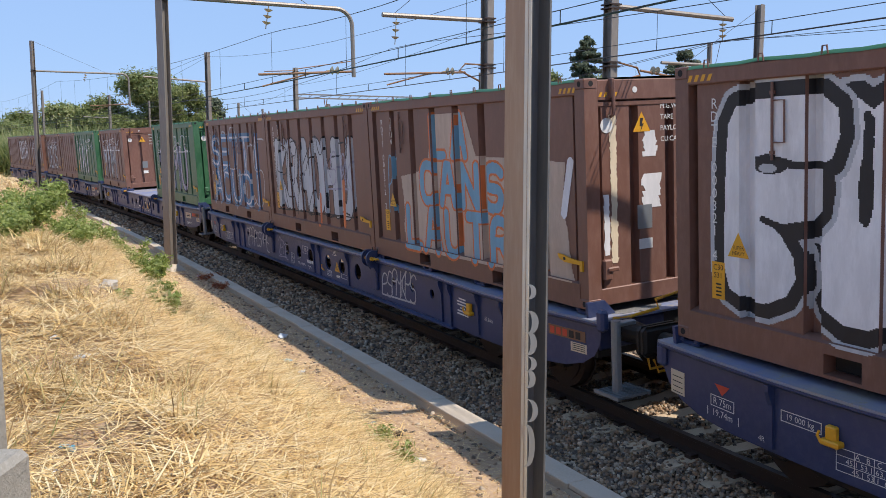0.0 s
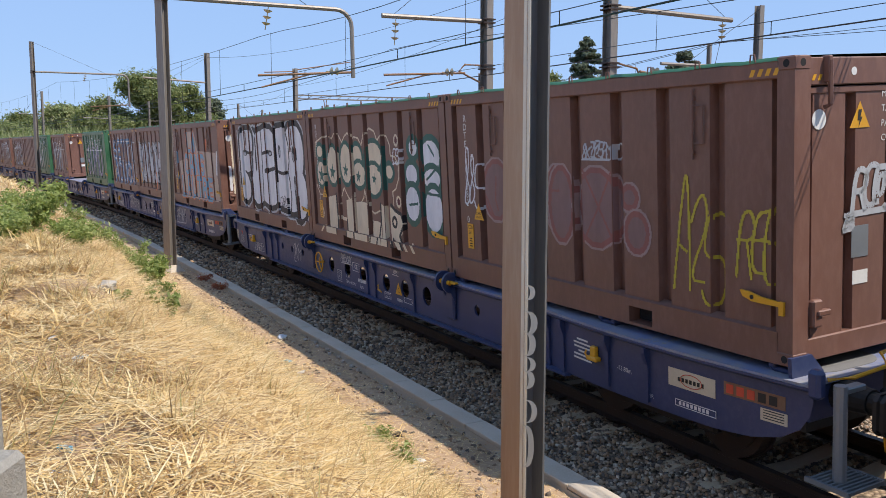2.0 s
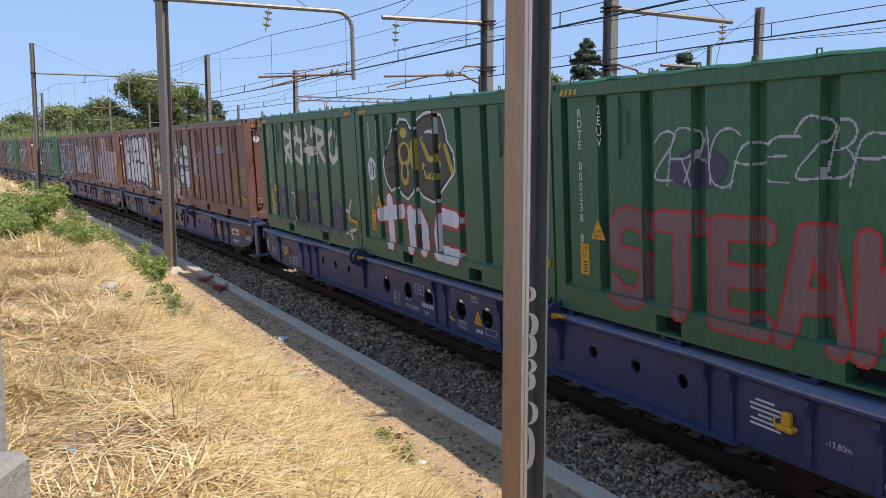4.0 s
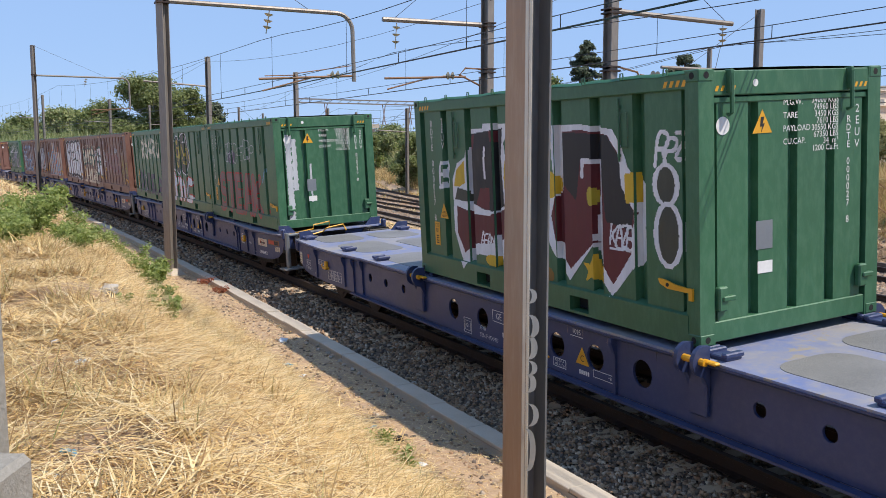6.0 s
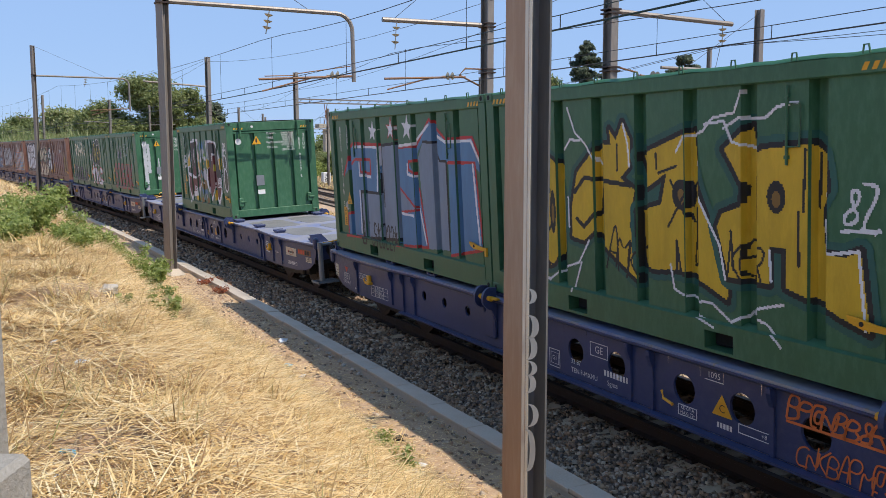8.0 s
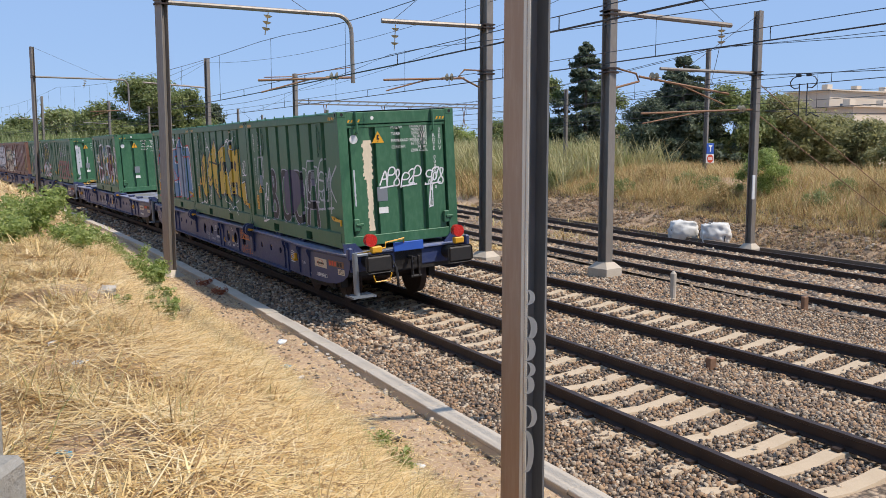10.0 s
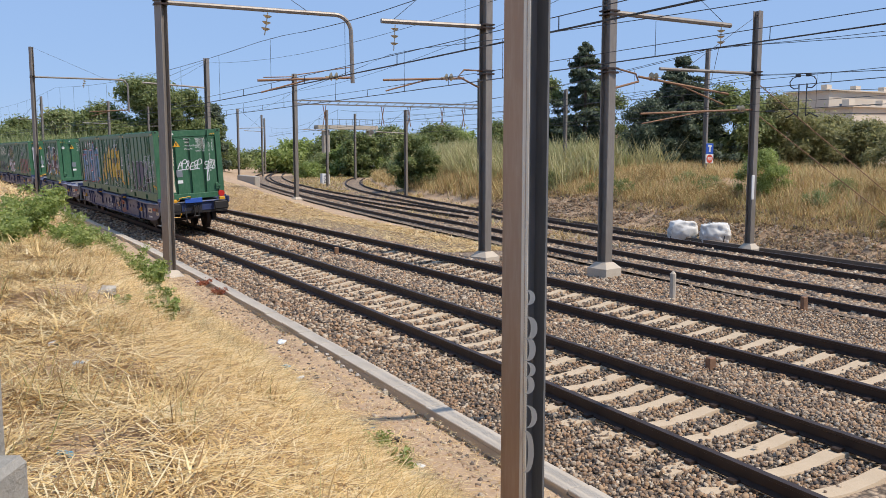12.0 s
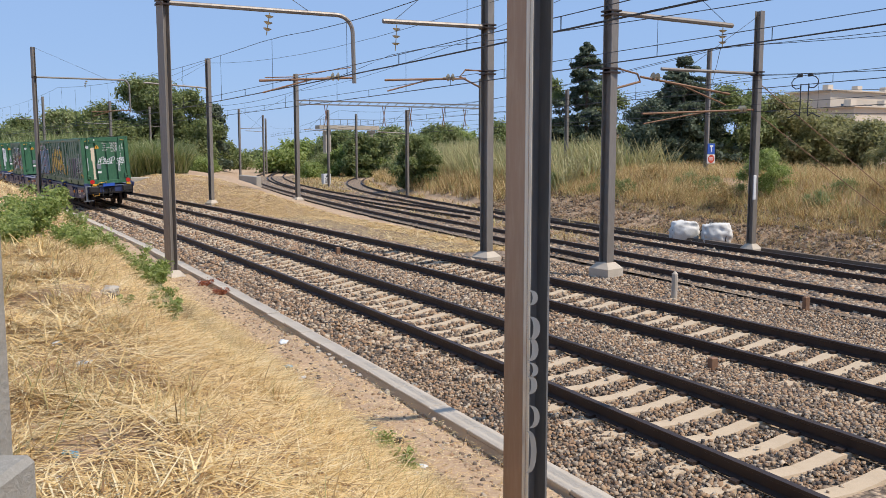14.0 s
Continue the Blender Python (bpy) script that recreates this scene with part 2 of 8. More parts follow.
def sleeper_mesh():
    """Concrete sleeper, hollowed between the rails, with four rusty clips."""
    bm = bmesh.new()
    xs = [(-0.55, -0.185), (-0.25, -0.174), (0.2, -0.174), (0.42, -0.205), (0.72, -0.225), (1.02, -0.205), (1.24, -0.174), (1.69, -0.174), (1.99, -0.185)]
    top = [(bm.verts.new((x, -0.10, z)), bm.verts.new((x, 0.10, z))) for x, z in xs]
    low = [(bm.verts.new((x, -0.14, -0.36)), bm.verts.new((x, 0.14, -0.36))) for x, z in xs]
    for i in range(len(xs) - 1):
        bm.faces.new((top[i][0], top[i + 1][0], top[i + 1][1], top[i][1]))
        bm.faces.new((low[i][0], low[i + 1][0], top[i + 1][0], top[i][0]))
        bm.faces.new((top[i][1], top[i + 1][1], low[i + 1][1], low[i][1]))
    bm.faces.new((low[0][0], top[0][0], top[0][1], low[0][1]))
    bm.faces.new((top[-1][0], low[-1][0], low[-1][1], top[-1][1]))
    for x in (-0.15, 0.09, 1.355, 1.595):
        box(bm, (x - 0.05, -0.05, -0.18), (x + 0.05, 0.05, -0.135), mi=1)
    me = bpy.data.meshes.new("sleeper")
    bm.to_mesh(me)
    bm.free()
    me.materials.append(M["sleeper"])
    me.materials.append(M["rail"])
    return me


near_x = lambda y: RAIL_U + bend(y)
T1 = track(near_x, 0.0, CANT, -60, 170, "curved main track with concrete sleepers on ballast")
T2 = track(lambda y: near_x(y) + TRACK2, -0.017, CANT * 1.3, -60, 170, "second main track beside the first one")
T3 = track(lambda y: 15.45 + 0.0009 * max(y, 0) ** 2 + 0.0016 * max(y - 85, 0) ** 2, -0.1, 0, -60, 150, "side track curving away to the right-hand bank")
T4 = track(lambda y: 19.3 + 0.0014 * max(y, 0) ** 2 + float(siding_turn(y)), -0.1, 0, -60, 116, "rusty siding at the foot of the dry bank")
T5 = track(lambda y: 20.1 + 0.0019 * (y - 40) ** 2, -0.115, 0, 38, 132, "rusty connecting track between the side tracks")

# cable trough beside the ballast, with single lids
def trough():
    ys = np.arange(-40, 120, 2.0)
    bm = bmesh.new()
    line = lambda y: 4.66 + bend(y)
    sweep(bm, [(-0.12, 0.0), (0.12, 0.0), (0.12, -0.3), (-0.12, -0.3)], curve_path(line, -0.105, 0, ys))
    ob = part("cable_trough", bm, M["concrete"])
    tagged(ob, "pale concrete cable trough with lids along the ballast", "cable trough", kind="structure")
    bm = bmesh.new()
    box(bm, (-0.13, -0.493, -0.05), (0.13, 0.493, 0.0), bevel=0.008)
    me = bpy.data.meshes.new("trough_lid")
    bm.to_mesh(me)
    bm.free()
    me.materials.append(M["concrete"])
    r = random.Random(8)
    for i, m in enumerate(curve_path(line, -0.055, 0, np.arange(-4, 90, 1.0))):
        lid = new("trough_lid", me)
        lid.parent = ob
        lid.matrix_basis = m @ pose(r.uniform(-0.008, 0.008), 0, r.uniform(0, 0.01), r.uniform(-0.4, 0.4), r.uniform(-1.5, 1.5), r.uniform(-0.5, 0.5))


trough()


# ------------------------------------------------------------ lettering and sprayed paint
def flat(name, col, rough=0.6, metal=0.0):
    return worn(name, col, tuple(c * 0.72 for c in col), tuple(min(1, c * 1.15 + 0.02) for c in col), rough, metal, 2.0, 30.0, 0.03, amount=0.45)


def sprayed(name, col):
    """Matt spray paint, patchy from hand strokes, with runs and rubbed spots."""
    return worn(name, col, tuple(c * 0.62 for c in col), tuple(min(1, c * 1.2 + 0.02) for c in col), 0.55, 0.0, 2.6, 9.0, 0.04, (1, 1, 0.3), 0.6, (tuple(c * 0.4 + 0.02 for c in col), 11.0, 0.70))


P = {k: sprayed("sprayed_" + k, c) for k, c in dict(
    white=(0.70, 0.70, 0.72), silver=(0.44, 0.46, 0.49), black=(0.012, 0.012, 0.015), cream=(0.68, 0.58, 0.42), sand=(0.48, 0.37, 0.29),
    sky=(0.16, 0.34, 0.47), azure=(0.085, 0.20, 0.35), orange=(0.62, 0.16, 0.04), yellow=(0.60, 0.38, 0.02), red=(0.45, 0.03, 0.03),
    wine=(0.11, 0.012, 0.018), pink=(0.20, 0.115, 0.11), purple=(0.065, 0.055, 0.10), teal=(0.02, 0.10, 0.08), lilac=(0.33, 0.32, 0.40), gold=(0.45, 0.36, 0.03), pinkgrey=(0.30, 0.21, 0.20), pale=(0.64, 0.61, 0.48),
    mist=(0.34, 0.35, 0.34), murk=(0.05, 0.052, 0.036), dusk=(0.035, 0.045, 0.04), brick=(0.24, 0.085, 0.072), bronze=(0.22, 0.12, 0.025), greyblue=(0.20, 0.25, 0.32), green_spray=(0.18, 0.36, 0.04)).items()}
M["white"] = flat("white_marking", (0.68, 0.68, 0.66))
M["yellow"] = flat("yellow_enamel", (0.66, 0.33, 0.015), 0.45)
M["plate"] = flat("cream_placard", (0.58, 0.50, 0.36))
M["ink"] = flat("black_ink", (0.015, 0.014, 0.014))
# Near-black: hose rubber, and shade painted into fork pockets and casting holes
M["hole"] = flat("recess_shade_and_rubber", (0.012, 0.012, 0.013), 0.9)
M["grey"] = flat("grey_metal", (0.22, 0.24, 0.26), 0.45, 0.4)
M["redlamp"] = flat("red_lens", (0.5, 0.02, 0.015), 0.25)
M["redsign"] = flat("red_marking", (0.55, 0.07, 0.03))
M["bluesign"] = flat("blue_sign", (0.02, 0.09, 0.42))
M["tarp"] = worn("green_tarpaulin", (0.03, 0.14, 0.06), (0.015, 0.07, 0.03), (0.06, 0.2, 0.1), 0.5, bump=0.3)
M["tread"] = worn("grey_tread_plate", (0.20, 0.20, 0.20), (0.12, 0.12, 0.12), (0.30, 0.29, 0.27), 0.6, 0.2, 1.0, 45.0, 0.5, amount=0.7)

SIDE = Matrix(((0, 0, -1, 0), (-1, 0, 0, 0), (0, 1, 0, 0), (0, 0, 0, 1)))    # writing on a side that looks to -x
REAR = Matrix(((1, 0, 0, 0), (0, 0, -1, 0), (0, 1, 0, 0), (0, 0, 0, 1)))     # writing on an end that looks to -y


def letters(bm, body, size, m, mi=0, align="CENTER", gap=1.0):
    """Add words in the built-in font to a bmesh."""
    cu = bpy.data.curves.new("words", "FONT")
    cu.body, cu.size, cu.align_x, cu.align_y, cu.space_line = body, size, align, "CENTER", gap
    cu.resolution_u = 2
    ob = bpy.data.objects.new("words", cu)
    me = ob.to_mesh()
    n = len(bm.verts)
    f0 = len(bm.faces)
    bm.from_mesh(me)
    bm.verts.ensure_lookup_table()
    bm.faces.ensure_lookup_table()
    bmesh.ops.transform(bm, matrix=m, verts=bm.verts[n:])
    for f in bm.faces[f0:]:
        f.material_index = mi
    ob.to_mesh_clear()
    bpy.data.objects.remove(ob)
    bpy.data.curves.remove(cu)


# strokes of capital letters on an 8 x 8 grid
GLYPH = {"A": "00 38 58 80|23 63", "B": "00 08 58 76 54 04|54 82 60 00", "C": "87 68 28 06 02 20 60 81", "D": "00 08 48 86 82 40 00", "E": "88 08 00 80|04 64",
         "F": "88 08 00|04 64", "H": "00 08|80 88|04 84", "I": "40 48", "K": "00 08|88 04 80", "L": "08 00 80", "M": "00 08 44 88 80", "N": "00 08 80 88",
         "O": "28 68 86 82 60 20 02 06 28", "P": "00 08 68 86 64 04", "R": "00 08 68 86 64 04|44 80", "S": "87 68 28 06 14 74 82 60 20 01", "T": "08 88|48 40",
         "U": "08 02 20 60 82 88", "V": "08 40 88", "X": "08 80|00 88", "Y": "08 44 88|44 40", "Z": "08 88 00 80", "*": "40 48|16 72|12 76", "8": "44 26 28 58 66 44 12 10 60 72 44",
         "2": "06 28 68 86 00 80", "3": "08 88 44 82 60 00", "~": "00 28 40 68 80", "@": "66 26 22 62 66 88 48 08 00 40"}
CELL = 0.0125
GW, GH = 464, 184          # cells over a side: 5.8 m by 2.3 m, from its front bottom corner


def rounded(pts):
    """Cut the corners of a stroke."""
    out = [pts[0]]
    for (a, b), (c, d) in zip(pts, pts[1:]):
        out += [(a * 0.75 + c * 0.25, b * 0.75 + d * 0.25), (a * 0.25 + c * 0.75, b * 0.25 + d * 0.75)]
    return out + [pts[-1]]


def scrawl(seed, h, v, w, tall):
    """Strokes of a quick illegible tag: leaning, overlapping letter-like loops."""
    r = random.Random(seed)
    step = min(max(tall * 0.42, w / 9), w / 2.5)
    out, x = [], h
    while x < h + w - step * 0.5:
        lift, size = r.uniform(-0.12, 0.12) * tall, r.uniform(0.75, 1.1)
        for run_ in GLYPH[r.choice("AKRMSZPBNEC@28")].split("|"):
            pts = [(x + (int(q[0]) / 8 + int(q[1]) / 8 * 0.3) * step * 1.15 + r.uniform(-.05, .05) * step, v + lift + int(q[1]) / 8 * tall * size + r.uniform(-.05, .05) * tall) for q in run_.split()]
            out.append(rounded(rounded(pts)))
        x += step * r.uniform(0.85, 1.1)
    if r.random() < 0.6:
        out.append([(h, v - tall * 0.1), (h + w, v - tall * 0.02)])
    return out


class Spray:
    """Paint on one side, put on stroke by stroke: later strokes cover earlier ones."""

    def __init__(self):
        self.grid = np.zeros((GH, GW), np.int8)
        self.paints = []
        self.hh, self.vv = np.meshgrid((np.arange(GW) + 0.5) * CELL, (np.arange(GH) + 0.5) * CELL)
        self.jit = np.array([[noise.noise((i * 0.02, j * 0.02, 1.7)) for i in range(0, GW, 4)] for j in range(0, GH, 4)]).repeat(4, 0).repeat(4, 1)[:GH, :GW]

    def ink(self, paint):
        if paint not in self.paints:
            self.paints.append(paint)
        return self.paints.index(paint) + 1

    def line(self, pts, width, paint, rough=0.0):
        d = np.full((GH, GW), 9.0)
        for (a, b), (c, e) in zip(pts, pts[1:]):
            l2 = max((c - a) ** 2 + (e - b) ** 2, 1e-9)
            t = np.clip(((self.hh - a) * (c - a) + (self.vv - b) * (e - b)) / l2, 0, 1)
            d = np.minimum(d, np.hypot(self.hh - a - t * (c - a), self.vv - b - t * (e - b)))
        self.grid[d < width / 2 + self.jit * rough] = self.ink(paint)

    def area(self, pts, paint, rough=0.0):
        inside = np.zeros((GH, GW), bool)
        h, v = self.hh + self.jit * rough, self.vv + self.jit.T.flat[0] * 0
        for (a, b), (c, e) in zip(pts, pts[1:] + pts[:1]):
            if b != e:
                inside ^= ((b > v) != (e > v)) & (h < (c - a) * (v - b) / (e - b) + a)
        self.grid[inside] = self.ink(paint)

    def word(self, text, h, v, w, tall, width, paint, gap=0.25, lean=0.0, rough=0.0):
        for ch in text:
            if ch != " ":
                for run_ in GLYPH[ch].split("|"):
                    pts = [(h + int(q[0]) / 8 * w + lean * int(q[1]) / 8, v + int(q[1]) / 8 * tall) for q in run_.split()]
                    if ch in "OSCURPBD823@J":
                        pts = rounded(rounded(pts))
                    self.line(pts, width, paint, rough)
            h += w * (1 + gap)

    def bubble(self, text, h, v, w, tall, width, fill, edge, rim=0.09, gap=0.25, outer=None):
        if outer:
            self.word(text, h, v, w, tall, width + rim * 2 + 0.07, outer, gap)
        self.word(text, h, v, w, tall, width + rim * 2, edge, gap)
        self.word(text, h, v, w, tall, width, fill, gap)

    def shape(self, pts, fill, edge, outer, width, rim):
        """A filled letter form with an outline and, where it has one, a rim round it."""
        loop = list(pts) + [pts[0]]
        if outer:
            self.line(loop, (width + rim) * 2, outer)
        self.line(loop, width * 2, edge)
        self.area(list(pts), fill)

    def tag(self, seed, h, v, w, tall, width, paint):
        for pts in scrawl(seed, h, v, w, tall):
            self.line(pts, width, paint)

    def put(self, parent):
        """The paint as a thin skin that follows the pressed side wall."""
        verts, faces, mats = [], [], []
        for i in range(GW):
            col = self.grid[:, i]
            if not col.any():
                continue
            y0, y1 = 2.9 - i * CELL, 2.9 - (i + 1) * CELL
            x0, x1 = side_x(y0) - 0.005, side_x(y1) - 0.005
            edges = np.flatnonzero(np.diff(col)) + 1
            for a, b in zip([0, *edges], [*edges, GH]):
                if col[a]:
                    n = len(verts)
                    za, zb = 0.18 + a * CELL, 0.18 + b * CELL
                    for z0, z1 in (((za, 0.30), (0.30, zb)) if za < 0.30 < zb else ((za, zb),)):
                        q = -1.262 if z1 <= 0.3001 else None
                        n = len(verts)
                        verts += [(q or x0, y0, z0), (q or x1, y1, z0), (q or x1, y1, z1), (q or x0, y0, z1)]
                        faces.append((n, n + 1, n + 2, n + 3))
                        mats.append(int(col[a]) - 1)
        me = mesh_from("graffiti", verts, faces, [P[k] for k in self.paints])
        me.polygons.foreach_set("material_index", mats)
        ob = new("graffiti", me)
        ob.parent = parent
        ob["label"] = "sprayed graffiti paint"
        return ob


# ------------------------------------------------------------ container
PANELS = 8
PITCH = 5.72 / PANELS
HC = 2.6


def side_x(y):
    """Depth of the pressed side wall at y: wide flats and narrow grooves."""
    q = ((y + 2.86) % PITCH) - PITCH / 2
    a = abs(q)
    if a < 0.265 or abs(y) > 2.84:
        return -1.215
    return -1.215 + min((a - 0.265) / 0.018, 1.0) * 0.10


def pressed(length, pitch, half, depth, ramp):
    """Outline (along, depth) of a pressed wall."""
    n = round(length / pitch)
    out = []
    for i in range(n):
        c = -length / 2 + (i + 0.5) * pitch
        out += [(c - half - ramp, depth), (c - half, 0), (c + half, 0), (c + half + ramp, depth)]
    return [(-length / 2, depth)] + out + [(length / 2, depth)]


def wall_mesh(bm, line, z0, z1, place):
    vs = [(bm.verts.new(place(a, d, z0)), bm.verts.new(place(a, d, z1))) for a, d in line]
    for (a, b), (c, e) in zip(vs, vs[1:]):
        bm.faces.new((a, c, e, b))


def container(paint, label, number, code, tarp=True, group="containers on the train"):
    number = number[:4] + " " + number[4:10] + " " + number[10:]
    root = thing("bulk_container", label, "container", group)
    m = M[paint]
    for s in (-1, 1):
        bm = bmesh.new()
        wall_mesh(bm, pressed(5.72, PITCH, 0.265, 0.10, 0.018), 0.30, 2.44, lambda a, d, z: (s * (1.215 - d), a, z))
        part("side_wall", bm, m, root)
        bm = bmesh.new()                          # bottom rail with fork pockets and a sloping ledge
        cuts = [-2.87, -1.28, -0.92, 0.92, 1.28, 2.87]
        for a, b, hollow in zip(cuts, cuts[1:], (0, 1, 0, 1, 0)):
            if hollow:
                # Back of the pocket near-black, its shade put into the colour
                box(bm, (s * 1.10 - 0.01, a, 0.04), (s * 1.10 + 0.01, b, 0.25), mi=1)
                box(bm, (min(s * 1.10, s * 1.257), a, 0.20), (max(s * 1.10, s * 1.257), b, 0.27))
                box(bm, (min(s * 1.10, s * 1.257), a, 0.0), (max(s * 1.10, s * 1.257), b, 0.03))
            else:
                box(bm, (min(s * 1.10, s * 1.257), a, 0.0), (max(s * 1.10, s * 1.257), b, 0.27))
        prism(bm, [(s * 1.257, 0.27), (s * 1.257, 0.285), (s * 1.15, 0.325), (s * 1.10, 0.27)], -2.87, 2.87)
        part("bottom_rail", bm, [m, M["hole"]], root)
        bm = bmesh.new()
        box(bm, (min(s * 1.17, s * 1.25), -2.87, 2.43), (max(s * 1.17, s * 1.25), 2.87, 2.585), bevel=0.012)
        part("top_rail", bm, m, root)
        for y in (1.85, -1.85):                   # rope rail with a handle
            bm = bmesh.new()
            rod(bm, (s * 1.235, y, 1.75), (s * 1.235, y, 2.4), 0.012)
            pipe(bm, [(s * 1.235, y, 2.25), (s * 1.235, y - 0.13, 2.25), (s * 1.235, y - 0.13, 1.9), (s * 1.235, y, 1.9)], 0.009)
            for k in (1.80, 2.30):
                box(bm, (min(s * 1.21, s * 1.245), y - 0.02, k), (max(s * 1.21, s * 1.245), y + 0.02, k + 0.03))
            part("rope_rail", bm, m, root)
        for e in (-1, 1):
            bm = bmesh.new()
            prism(bm, [(s * 1.25, 0.0), (s * 1.25, 2.6), (s * 1.06, 2.6), (s * 1.06, 0.0)], e * 3.029, e * 2.85)
            part("corner_post", bm, m, root)
            for z in (0.0, 2.49):
                bm = bmesh.new()
                box(bm, (min(s * 1.07, s * 1.259), min(e * 2.86, e * 3.035), z), (max(s * 1.07, s * 1.259), max(e * 2.86, e * 3.035), z + 0.118), bevel=0.012)
                # Casting holes are flat near-black discs; their inner shade is colour only
                rod(bm, (s * 1.2605, e * 2.95, z + 0.06), (s * 1.2585, e * 2.95, z + 0.06), 0.033, 12, mi=1)
                rod(bm, (s * 1.16, e * 3.0365, z + 0.06), (s * 1.16, e * 3.034, z + 0.06), 0.033, 12, mi=1)
                part("corner_casting", bm, [m, M["hole"]], root)
    for e in (-1, 1):                             # end doors
        bm = bmesh.new()
        wall_mesh(bm, pressed(2.14, 2.14 / 4, 0.20, 0.08, 0.012), 0.22, 2.30, lambda a, d, z: (a, e * (3.0 - d), z))
        door = part("end_door", bm, m, root)
        for z0, z1, d in ((0.02, 0.22, 3.02), (2.29, 2.35, 3.01), (2.36, 2.59, 3.025)):
            bm = bmesh.new()
            box(bm, (-1.065, min(e * 2.9, e * d), z0), (1.065, max(e * 2.9, e * d), z1), bevel=0.01)
            part("end_rail", bm, m, root)
        for x in (-0.82, 0.82):
            bm = bmesh.new()
            pipe(bm, [(x - 0.06, e * 3.03, 2.56), (x - 0.06, e * 3.075, 2.56), (x - 0.06, e * 3.075, 2.2), (x - 0.06, e * 3.02, 2.18)], 0.022)
            box(bm, (x - 0.085, min(e * 3.0, e * 3.08), 2.38), (x - 0.035, max(e * 3.0, e * 3.08), 2.60), bevel=0.008)
            part("door_hinge", bm, m, root)
            bm = bmesh.new()
            box(bm, (x * 1.2 - 0.06, min(e * 3.0, e * 3.07), 0.32), (x * 1.2 + 0.06, max(e * 3.0, e * 3.07), 0.56), bevel=0.015)
            box(bm, (x * 1.2 - 0.02, min(e * 3.02, e * 3.09), 0.42), (x * 1.2 + 0.14, max(e * 3.02, e * 3.09), 0.47), bevel=0.01)
            part("door_latch", bm, m, root)
    bm = bmesh.new()                              # cover, sagging a little and lapping over the edge
    n = 24
    rows = []
    for i in range(n + 1):
        y = -2.97 + 5.94 * i / n
        w = 0.006 * math.sin(i * 2.3) + 0.004 * math.sin(i * 5.1)
        rows.append([bm.verts.new(c) for c in ((-1.257, y, 2.575 + w), (-1.235, y, 2.607 + w), (-0.6, y, 2.616 + w * 1.5), (0, y, 2.62 - w), (0.6, y, 2.616 + w), (1.235, y, 2.607 - w), (1.257, y, 2.575))])
    for a, b in zip(rows, rows[1:]):
        for k in range(6):
            bm.faces.new((a[k], b[k], b[k + 1], a[k + 1]))
    part("roof_cover", bm, M["tarp"] if tarp else m, root, "green tarpaulin cover" if tarp else "", True)
    bm = bmesh.new()
    for i in range(9):
        y = -2.6 + i * 0.65
        pipe(bm, [(-1.262, y - 0.03, 2.58), (-1.262, y - 0.02, 2.645), (-1.262, y + 0.02, 2.645), (-1.262, y + 0.03, 2.58)], 0.008, 5)
    part("tarp_hook", bm, m, root)
    # yellow lock lever at the rear of the side
    bm = bmesh.new()
    a = [bm.verts.new((-1.268, y, z)) for y, z in ((-2.46, 0.605), (-2.49, 0.55), (-2.60, 0.515), (-2.92, 0.51), (-2.94, 0.55), (-2.70, 0.57), (-2.56, 0.60))]
    bm.faces.new(a)
    r = bmesh.ops.extrude_face_region(bm, geom=bm.faces[:])
    bmesh.ops.translate(bm, vec=(0.02, 0, 0), verts=[v for v in r["geom"] if isinstance(v, bmesh.types.BMVert)])
    rod(bm, (-1.274, -2.60, 0.555), (-1.2, -2.60, 0.555), 0.02, 10, mi=1)
    box(bm, (-1.275, -2.95, 0.44), (-1.2, -2.90, 0.56))
    part("lock_lever", bm, [M["yellow"], M["black"]], root, "yellow steel lock lever")
    # markings
    bm = bmesh.new()
    if number:
        letters(bm, "\n".join(number), 0.135, Matrix.Translation((-1.2205, 2.545, 1.55)) @ SIDE, 0, gap=0.86)
    if code:
        letters(bm, "\n".join(code), 0.135, Matrix.Translation((-1.2205, 2.20, 2.1)) @ SIDE, 0, gap=0.86)
        letters(bm, "\n".join("%s" % number), 0.10, Matrix.Translation((0.80, -3.0055, 1.56)) @ REAR, 0, gap=0.86)
    letters(bm, "M.G.W.\nTARE\nPAYLOAD\nCU.CAP.", 0.085, Matrix.Translation((-0.14, -3.0055, 2.08)) @ REAR, 0, "LEFT", 1.5)
    letters(bm, "34000 KGS\n74960 LBS\n3450 KGS\n7610 LBS\n30550 KGS\n67350 LBS\n34  m\u00b3\n1200 Cu.Ft", 0.085, Matrix.Translation((0.65, -3.0055, 2.045)) @ REAR, 0, "RIGHT", 0.80)
    if code:
        letters(bm, "2\nE\nU\nV", 0.12, Matrix.Translation((0.93, -3.0055, 2.0)) @ REAR, 0, gap=1.0)
    part("lettering", bm, M["white"], root, "white stencilled lettering")
    bm = bmesh.new()

    def tri(cx, cz, r, mm, mi):
        vs = [bm.verts.new(mm @ Vector(q)) for q in ((cx - r, cz - r * 0.85, 0), (cx + r, cz - r * 0.85, 0), (cx, cz + r * 0.9, 0))]
        bm.faces.new(vs).material_index = mi
    sm = Matrix.Translation((-1.221, 0, 0)) @ SIDE
    em = Matrix.Translation((0, -3.006, 0)) @ REAR
    tri(-2.25, 0.98, 0.13, sm, 0)
    letters(bm, "SUPER\nHEAVY", 0.05, Matrix.Translation((-1.2225, 2.25, 0.93)) @ SIDE, 1)
    part("warning_triangle", bm, [M["yellow"], M["ink"]], root, "yellow weight warning triangle")
    bm = bmesh.new()
